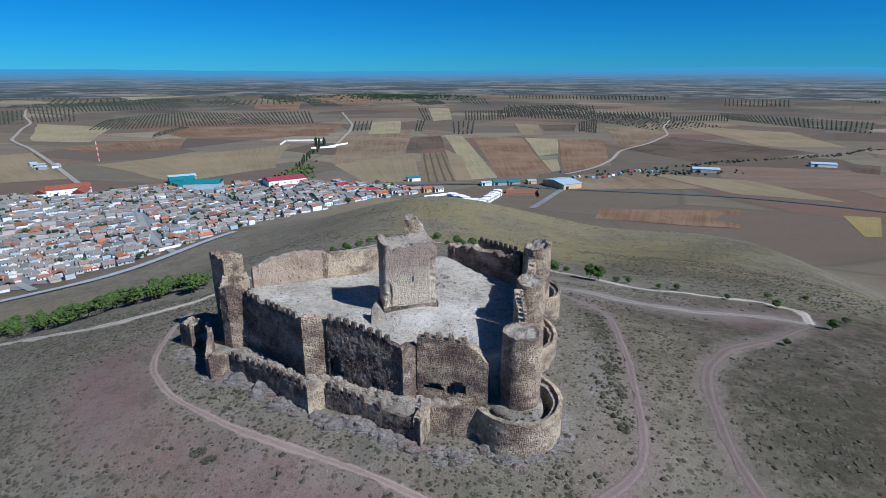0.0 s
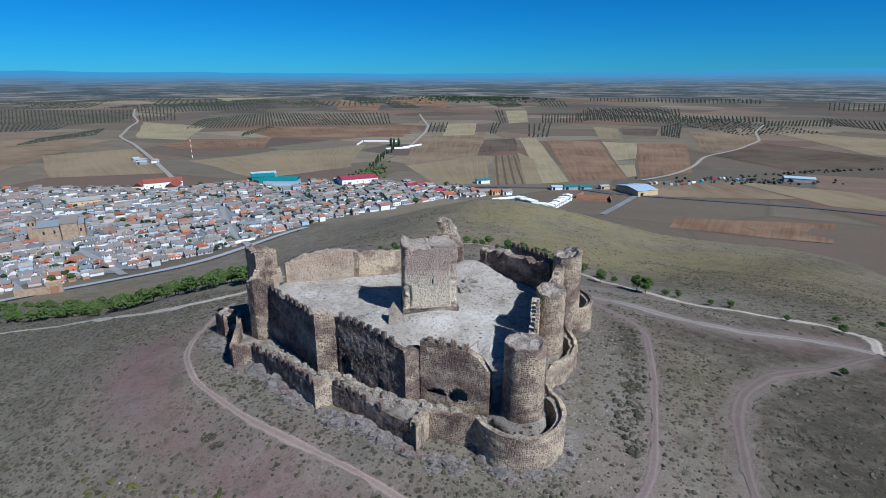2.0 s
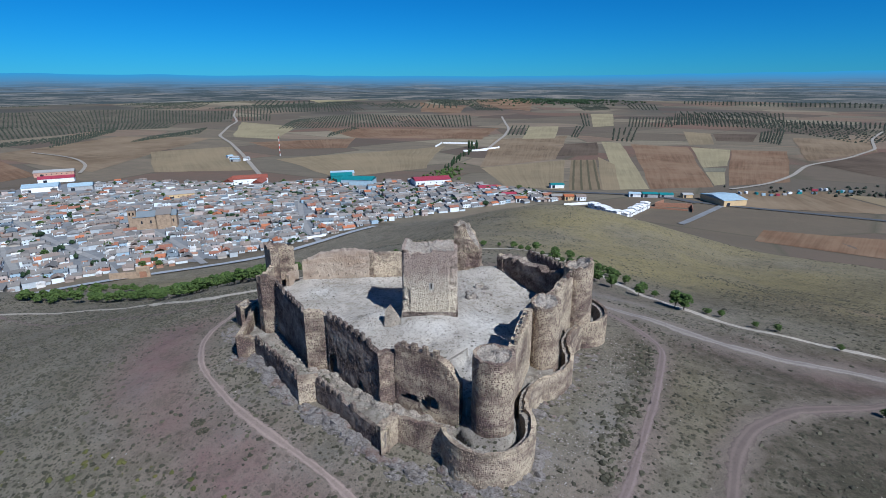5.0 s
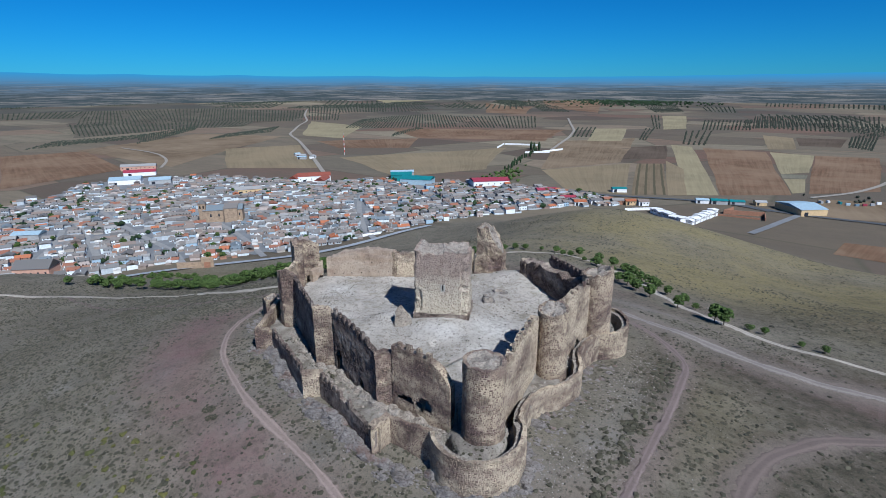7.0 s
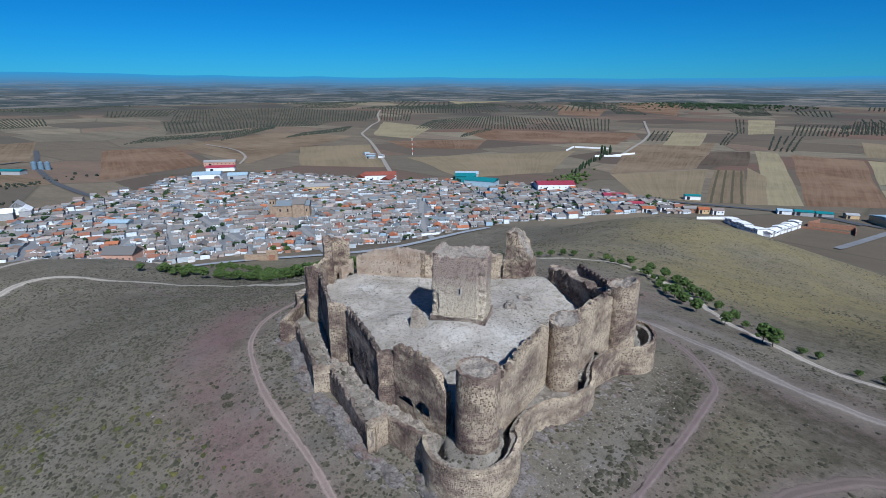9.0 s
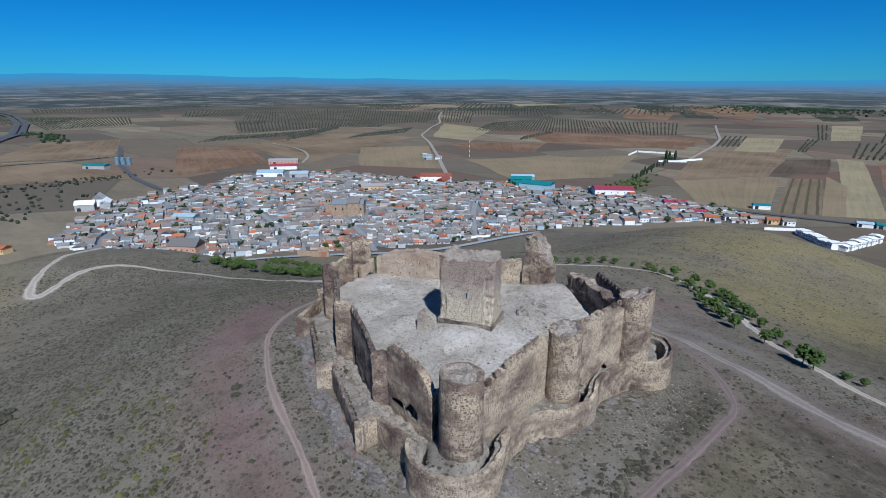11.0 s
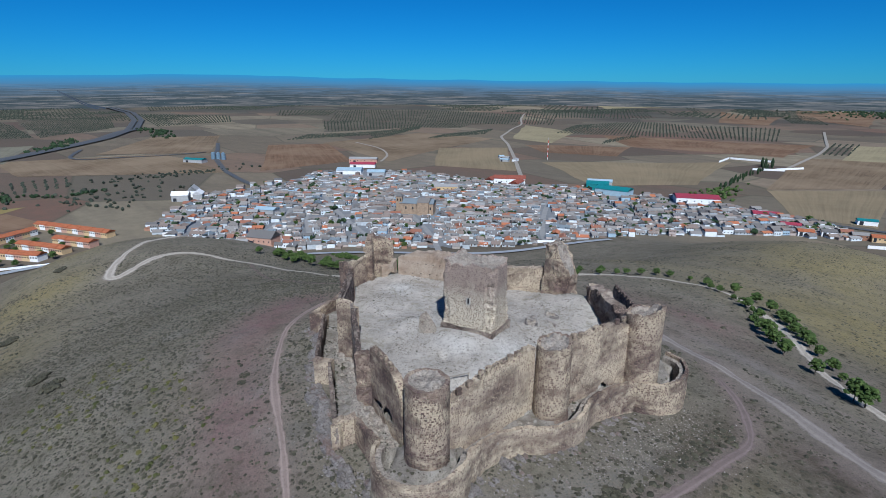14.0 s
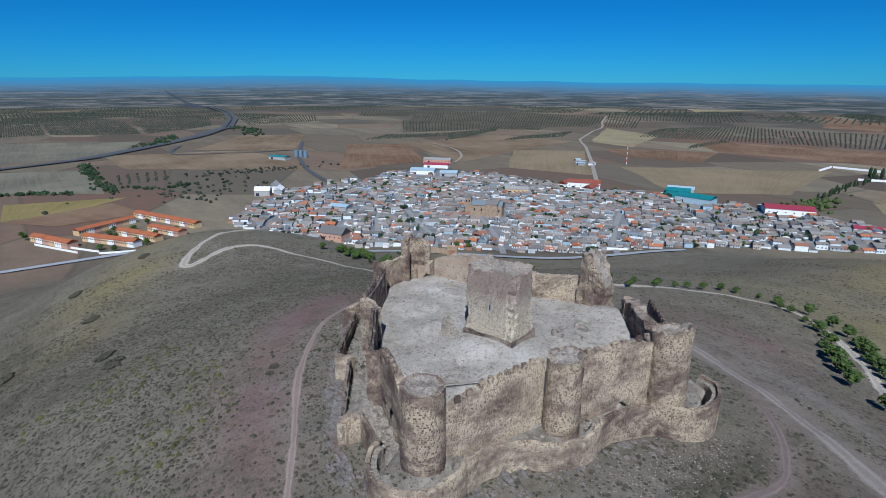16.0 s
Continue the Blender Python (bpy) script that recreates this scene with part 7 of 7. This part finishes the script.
def far_houses(places):
    wv, wf, rv, rf, ov, of = [], [], [], [], [], []

    def put(vs, fs, V, F, m):
        base = len(V)
        V.extend(tuple(m @ Vector(a)) for a in vs)
        F.extend(tuple(base + i for i in f) for f in fs)

    cube = [(x, y, z) for x in (-0.5, 0.5) for y in (-0.08, 0.08) for z in (0, 1.2)]
    cf = [(0, 1, 3, 2), (4, 6, 7, 5), (0, 4, 5, 1), (2, 3, 7, 6), (0, 2, 6, 4), (1, 5, 7, 3)]
    for x, y, turn, w in places:
        d, two = random.uniform(6.5, 9.5), random.random() < 0.28
        h, rise = (4.9 if two else 2.4) * random.uniform(0.9, 1.1), random.uniform(1.2, 1.9)
        m = pose(x, y, ground_at(x, y) + 0.4, 0, 0, turn)
        put(*wall_mesh_data(w, d, h, rise), wv, wf, m)
        put(*gable_mesh(w, d, h, rise), rv, rf, m)
        for s in range(2 if two else 1):
            for dx in (-0.33, 0.0, 0.33):
                put(cube, cf, ov, of, m @ pose(w * dx, -d / 2, 1.0 + 3 * s))
    top = thing("far_houses", "crowd of white village houses with clay-tiled roofs", "houses", kind="stuff")
    part("walls", mesh_of("walls", wv, wf, mat_house_far), mat_house_far, top)
    part("roofs", mesh_of("roofs", rv, rf, mat_roof_far), mat_roof_far, top)
    part("windows", mesh_of("windows", ov, of, mat_glass_dark), mat_glass_dark, top)


far_houses(lots[290:])

# yard walls and sheds between the houses
yard_v, yard_f = [], []
for x, y, turn, w in lots:
    if random.random() < 0.55:
        s, d, h = random.uniform(3, 7), random.uniform(3, 6), random.uniform(2.0, 3.0)
        m = pose(x, y, ground_at(x, y) + 0.4, 0, 0, turn + 90) @ pose(random.uniform(5, 8), random.uniform(-3, 3), 0)
        base = len(yard_v)
        vs, fs = wall_mesh_data(s, d, h, 0.7)
        yard_v.extend(tuple(m @ Vector(a)) for a in vs)
        yard_f.extend(tuple(base + i for i in f) for f in fs)
        base = len(yard_v)
        vs, fs = gable_mesh(s, d, h, 0.7, 0.2)
        yard_v.extend(tuple(m @ Vector(a)) for a in vs)
        yard_f.extend(tuple(base + i for i in f) for f in fs)
shed_mat = island_material("shed_surfaces", [(0.0, (0.72, 0.70, 0.66)), (0.35, (0.30, 0.24, 0.20)), (0.6, (0.40, 0.39, 0.38)), (0.8, (0.36, 0.2, 0.13))])
tagged(new("yard_sheds", mesh_of("yard_sheds", yard_v, yard_f, shed_mat)), "small sheds and outhouses in the back yards", "sheds", kind="stuff")
random.seed(21)
for x, y, turn, w in random.sample(lots, 120):
    x, y = x + random.uniform(-8, 8), y + random.uniform(-8, 8)
    plant(x, y, random.uniform(0.7, 1.35), "village garden trees")


def garden_crowns():
    rng = np.random.default_rng(91)
    got = []
    for x, y, turn, w in random.sample(lots, 210):
        n = int(rng.integers(2, 8))
        got.append(np.stack([x + 5 + rng.normal(0, 2.6, n), y + rng.normal(0, 2.6, n), rng.uniform(1.2, 2.6, n)], 1))
    g = np.concatenate(got)
    x, y, z = spread(g[:, 0], g[:, 1])
    tagged(new("garden_trees", clumps("garden_trees", np.stack([x, y, z + 1.2 + g[:, 2]], 1), g[:, 2], mat_cypress, 0.9, 0.4, 9)), "dark green trees in the village gardens", "trees", kind="stuff")


garden_crowns()


def hall_building(name, x, y, turn, w, d, h, rise, wall_mat, roof_mat, label, category="warehouse", windows=0, door=True):
    """A long plain building with a pitched roof, gate and windows."""
    top = thing(name, label, category, at=pose(x, y, ground_at(x, y) + 0.3, 0, 0, turn))
    part("wall", mesh_of("wall", *wall_mesh_data(w, d, h, rise), wall_mat), wall_mat, top)
    part("roof", mesh_of("roof", *gable_mesh(w, d, h, rise, 0.5), roof_mat), roof_mat, top)
    if door:
        part("gate", box_mesh("gate", min(4.5, w * 0.2), 0.2, min(4.0, h * 0.8), mat_glass_dark), mat_glass_dark, top, at=pose(-w * 0.3, -d / 2, 0))
    for i in range(windows):
        part("window", box_mesh("window", 1.3, 0.16, 1.3, mat_glass_dark), mat_glass_dark, top, at=pose(w * ((i + 0.5) / windows - 0.5), -d / 2, h * 0.45))
    return top


hall_building("warehouse", -300, 695, 8, 44, 24, 8, 3.5, mat_paleblue, mat_teal, "large warehouse with a teal metal roof")
hall_building("warehouse", -335, 712, 30, 30, 18, 9, 3.0, mat_teal, mat_teal, "tall teal metal farm warehouse")
hall_building("warehouse", -345, 735, 30, 34, 16, 8, 2.5, mat_grey, mat_paleblue, "warehouse with a blue metal roof")
hall_building("sports_hall", -203, 722, 32, 50, 28, 8, 3.0, mat_white, mat_maroon, "white hall with a maroon metal roof", windows=6)
hall_building("hall", -118, 700, 28, 26, 15, 5, 2.0, mat_white, mat_maroon, "white building with a maroon roof", windows=4)
hall_building("winery", -447, 655, 38, 46, 16, 9, 4, mat_white, mat_redtile, "white winery with red-brown tiled roofs", windows=6)
hall_building("winery_wing", -422, 640, 110, 30, 14, 8, 4, mat_white, mat_redtile, "white gabled wing of the winery", windows=3)
hall_building("winery_wing", -468, 640, 110, 26, 12, 7, 4, mat_white, mat_redtile, "white gabled wing of the winery", windows=3)
hall_building("warehouse", 165, 704, 28, 30, 42, 7, 3, mat_ochre, mat_paleblue, "shed with a pale blue metal roof by the road")
hall_building("barn", 406, 812, -14, 38, 15, 5, 2, mat_grey, mat_paleblue, "long barn with a pale blue roof")
hall_building("barn", 618, 860, -20, 36, 14, 5, 2, mat_white, mat_paleblue, "long barn with a pale blue roof")
hall_building("warehouse", -687, 540, 44, 40, 26, 7, 3, mat_white, mat_paleblue, "white warehouse with a pale blue roof")
hall_building("warehouse", -645, 562, 44, 28, 20, 6, 3, mat_grey, mat_paleblue, "warehouse with a pale blue roof")
hall_building("warehouse", -728, 596, 44, 44, 14, 6, 3, mat_white, mat_maroon, "white warehouse with a maroon roof")
hall_building("grain_store", -655, 262, 55, 20, 11, 8, 4, mat_grey, mat_white, "pale flour mill building")
hall_building("grain_store", -675, 285, 150, 18, 12, 9, 5, mat_white, mat_grey, "pale gabled mill building")
hall_building("grain_store", -650, 282, 150, 18, 11, 8, 4, mat_grey, mat_white, "pale gabled mill building")
hall_building("warehouse", -985, 405, 30, 40, 16, 6, 2, mat_grey, mat_teal, "shed with a teal roof by the road")
hall_building("big_house", -413, 250, 30, 26, 16, 8, 5, mat_terracotta, mat_roof, "large pink-brown house at the village edge", "house", 5)

hall_building("barn", -517, 307, 30, 24, 14, 6, 2, mat_grey, mat_paleblue, "barn with a pale blue roof in the village")
hall_building("big_house", -473, 549, 43, 32, 12, 7, 3, mat_ochre, mat_roof, "long ochre building with a tiled roof", "house", 6)
hall_building("row_house", -775, 632, 40, 52, 12, 7, 3, mat_terracotta, mat_roof, "row of pink houses with red roofs", "house", 8)

for x, y, turn, w, wm, rm in ((-603, 834, 20, 16, mat_grey, mat_paleblue), (-592, 852, 110, 14, mat_white, mat_grey), (-622, 858, 20, 18, mat_grey, mat_grey), (-640, 868, 60, 10, mat_white, mat_paleblue)):
    hall_building("farm_shed", x, y, turn, w, 9, 4.5, 1.4, wm, rm, "grey farm shed beside the country road")
random.seed(61)
for k in range(22):
    t = (k + random.random() * 0.6) / 22
    x, y = 150 + 190 * t, 728 + 92 * t + random.uniform(-9, 14)
    m = (mat_white, mat_teal, mat_paleblue, mat_silo, mat_maroon, mat_grey)[k % 6]
    box = thing("container", "metal freight container in a roadside yard", "container", "containers by the road", at=pose(x, y, ground_at(x, y) + 0.3, 0, 0, random.choice((12, 20, 100))))
    part("body", box_mesh("body", random.uniform(4, 8), 2.4, 2.6, m, 0.05), m, box)
    part("door", box_mesh("door", 0.1, 2.1, 2.2, mat_grey), mat_grey, box, at=pose(2.0, 0, 0.1))

# the parish church
church = thing("church", "tan stone parish church with a square tower and apse", "church", at=pose(-398, 430, ground_at(-398, 430) + 0.3, 0, 0, 36))
part("nave", mesh_of("nave", *wall_mesh_data(38, 16, 13, 4), mat_church), mat_church, church)
part("roof", mesh_of("roof", *gable_mesh(38, 16, 13, 4, 0.5), mat_roof), mat_roof, church)
part("transept", mesh_of("transept", *wall_mesh_data(13, 24, 15, 3), mat_church), mat_church, church, at=pose(8, 0, 0))
part("transept_roof", mesh_of("transept_roof", *gable_mesh(13, 24, 15, 3, 0.4), mat_roof), mat_roof, church, at=pose(8, 0, 0.05))
tower = part("bell_tower", box_mesh("bell_tower", 7, 7, 21, mat_church, 0.2), mat_church, church, at=pose(-20, -4, -1))
part("spire", mesh_of("spire", [(-4, -4, 0), (4, -4, 0), (4, 4, 0), (-4, 4, 0), (0, 0, 4)], [(0, 1, 4), (1, 2, 4), (2, 3, 4), (3, 0, 4), (3, 2, 1, 0)], mat_roof), mat_roof, tower, at=pose(0, 0, 21))
for dx in (-1.6, 1.6):
    part("belfry_opening", box_mesh("belfry_opening", 1.3, 0.2, 2.6, mat_opening_shade), mat_opening_shade, tower, at=pose(dx, -3.5, 16))
for dx in (-12, -4, 16):
    part("window", box_mesh("window", 1.4, 0.2, 3, mat_glass_dark), mat_glass_dark, church, at=pose(dx, -8, 6))

# ruined hermitage wall at the village edge
hermitage = thing("ruined_chapel", "roofless tan stone chapel wall with a blind arch", "ruin", at=pose(-292, 291, ground_at(-292, 291), 0, 0, 30))
part("wall", box_mesh("wall", 26, 1.4, 5.5, mat_church, 0.1), mat_church, hermitage, at=pose(0, 0, -0.5))
part("gable", box_mesh("gable", 9, 1.8, 9, mat_church, 0.3), mat_church, hermitage, at=pose(9, 0, -0.5))
part("arch", box_mesh("arch", 4.5, 0.3, 5, mat_brick, 0.4), mat_brick, hermitage, at=pose(9, -0.9, 0))

# white terrace by the main road
random.seed(31)
for (x0, y0), (x1, y1), n in (((15, 640), (47, 594), 8), ((50, 594), (76, 652), 9)):
    ang = math.degrees(math.atan2(y1 - y0, x1 - x0))
    for i in range(n):
        t = (i + 0.5) / n
        hall_building("terrace_house", x0 + (x1 - x0) * t, y0 + (y1 - y0) * t, ang, math.hypot(x1 - x0, y1 - y0) / n * 0.8, 9 + random.uniform(-1, 1), random.uniform(4.6, 6.6), 0.8, mat_white, mat_white, "white stepped terrace house", "house", 2, False)
# sheds, lots and houses along the main road
for x, y, turn, w, d, h, wm, rm in ((66, 712, 10, 14, 9, 4, mat_white, mat_paleblue), (84, 714, 10, 18, 10, 4.5, mat_grey, mat_teal), (103, 718, 12, 16, 10, 4, mat_grey, mat_teal), (128, 724, 15, 12, 9, 4, mat_ochre, mat_grey), (-32, 742, 20, 18, 10, 5, mat_white, mat_teal)):
    hall_building("shed", x, y, turn, w, d, h, 1.4, wm, rm, "low roadside shed with a metal roof")
for x, y, w, wm, rm in ((-66, 644, 14, mat_white, mat_orange), (-50, 660, 13, mat_white, mat_roof), (-38, 672, 10, mat_ochre, mat_roof), (-26, 668, 14, mat_brick, mat_roof), (-12, 670, 12, mat_ochre, mat_orange), (2, 672, 12, mat_white, mat_roof), (-84, 664, 18, mat_white, mat_maroon)):
    hall_building("house", x, y, 25, w, 9, 5, 1.8, wm, rm, "village house at the edge of the main road", "house", 3)
for x, y, l, turn, h, m in ((2, 645, 38, 30, 2.6, mat_white), (106, 662, 40, 5, 4.5, mat_brick), (92, 672, 22, 60, 4.0, mat_brick), (125, 652, 22, 85, 3.5, mat_brick), (100, 648, 40, -6, 1.6, mat_brick), (-262, 392, 40, 56, 2.4, mat_brick), (-225, 425, 30, 45, 2.2, mat_white)):
    ob = new("boundary_wall", box_mesh("boundary_wall", l, 0.8, h + 0.6, m, 0.05))
    ob.matrix_basis = pose(x, y, ground_at(x, y) - 0.3, 0, 0, turn)
    tagged(ob, "boundary wall of a building lot by the village", "wall")
# orange-roofed rows of houses
for (x0, y0), (x1, y1), n in (((-566, 16), (-516, 43), 6), ((-563, 48), (-592, 101), 8), ((-540, 55), (-488, 91), 8), ((-545, 84), (-497, 110), 7), ((-543, 111), (-503, 132), 6), ((-618, 109), (-529, 152), 13)):
    ang = math.degrees(math.atan2(y1 - y0, x1 - x0))
    for i in range(n):
        t = (i + 0.5) / n
        hall_building("row_house", x0 + (x1 - x0) * t, y0 + (y1 - y0) * t, ang, math.hypot(x1 - x0, y1 - y0) / n - 0.05, 9.5, 5.4 + 0.3 * (i % 2), 2.0, (mat_ochre, mat_white, mat_terracotta)[i % 3], mat_orange, "two-storey row house with an orange tiled roof", "house", 3, False)
for x, y, s in ((-560, 80, 1.2), (-548, 74, 1.0), (-556, 96, 1.1), (-528, 78, 1.1), (-516, 110, 1.2), (-507, 92, 1.0), (-486, 98, 1.2), (-532, 132, 1.0), (-575, 112, 1.1), (-583, 60, 1.0), (-494, 62, 1.2), (-482, 72, 1.1), (-572, 8, 1.2), (-590, 5, 1.0)):
    plant(x, y, s, "garden trees between the rows")
for x, y, l, turn in ((-520, 30, 60, 30), (-470, 88, 60, 70), (-505, 48, 44, 34)):
    ob = new("garden_wall", box_mesh("garden_wall", l, 0.4, 2.0, mat_white, 0.04))
    ob.matrix_basis = pose(x, y, ground_at(x, y) - 0.1, 0, 0, turn)
    tagged(ob, "white garden wall beside the row houses", "wall")
# blue grain silos by the road
for k in range(3):
    top = thing("grain_silo", "round blue metal grain silo", "silo", "silos by the road", at=pose(-1003 + 9 * k, 446 + 6 * k, ground_at(-1003 + 9 * k, 446 + 6 * k)))
    bm = bmesh.new()
    bmesh.ops.create_cone(bm, cap_ends=True, segments=20, radius1=4, radius2=4, depth=12)
    bmesh.ops.translate(bm, verts=bm.verts, vec=(0, 0, 6))
    part("drum", bm, mat_silo, top)
    bm = bmesh.new()
    bmesh.ops.create_cone(bm, cap_ends=True, segments=20, radius1=4.2, radius2=0.4, depth=2)
    bmesh.ops.translate(bm, verts=bm.verts, vec=(0, 0, 13))
    part("cap", bm, mat_silo, top)
# cemetery walls
for x, y, l, turn in ((-285, 1198, 75, 5), (-222, 1082, 50, 30), (-322, 1160, 70, 95), (-200, 1120, 60, 60)):
    ob = new("cemetery_wall", box_mesh("cemetery_wall", l, 1.2, 3.4, mat_white, 0.1))
    ob.matrix_basis = pose(x, y, ground_at(x, y), 0, 0, turn)
    tagged(ob, "white cemetery wall on the plain", "wall")
# radio mast
mast = thing("radio_mast", "tall slim red and white radio mast", "mast", at=pose(-563, 915, ground_at(-563, 915)))
for i in range(8):
    part("section", box_mesh("section", 0.9, 0.9, 4.6, mat_mast if i % 2 else mat_white, 0.1), mat_mast if i % 2 else mat_white, mast, at=pose(0, 0, i * 4.6))
part("antenna", box_mesh("antenna", 0.5, 0.5, 5, mat_grey, 0.05), mat_grey, mast, at=pose(0, 0, 36.8))
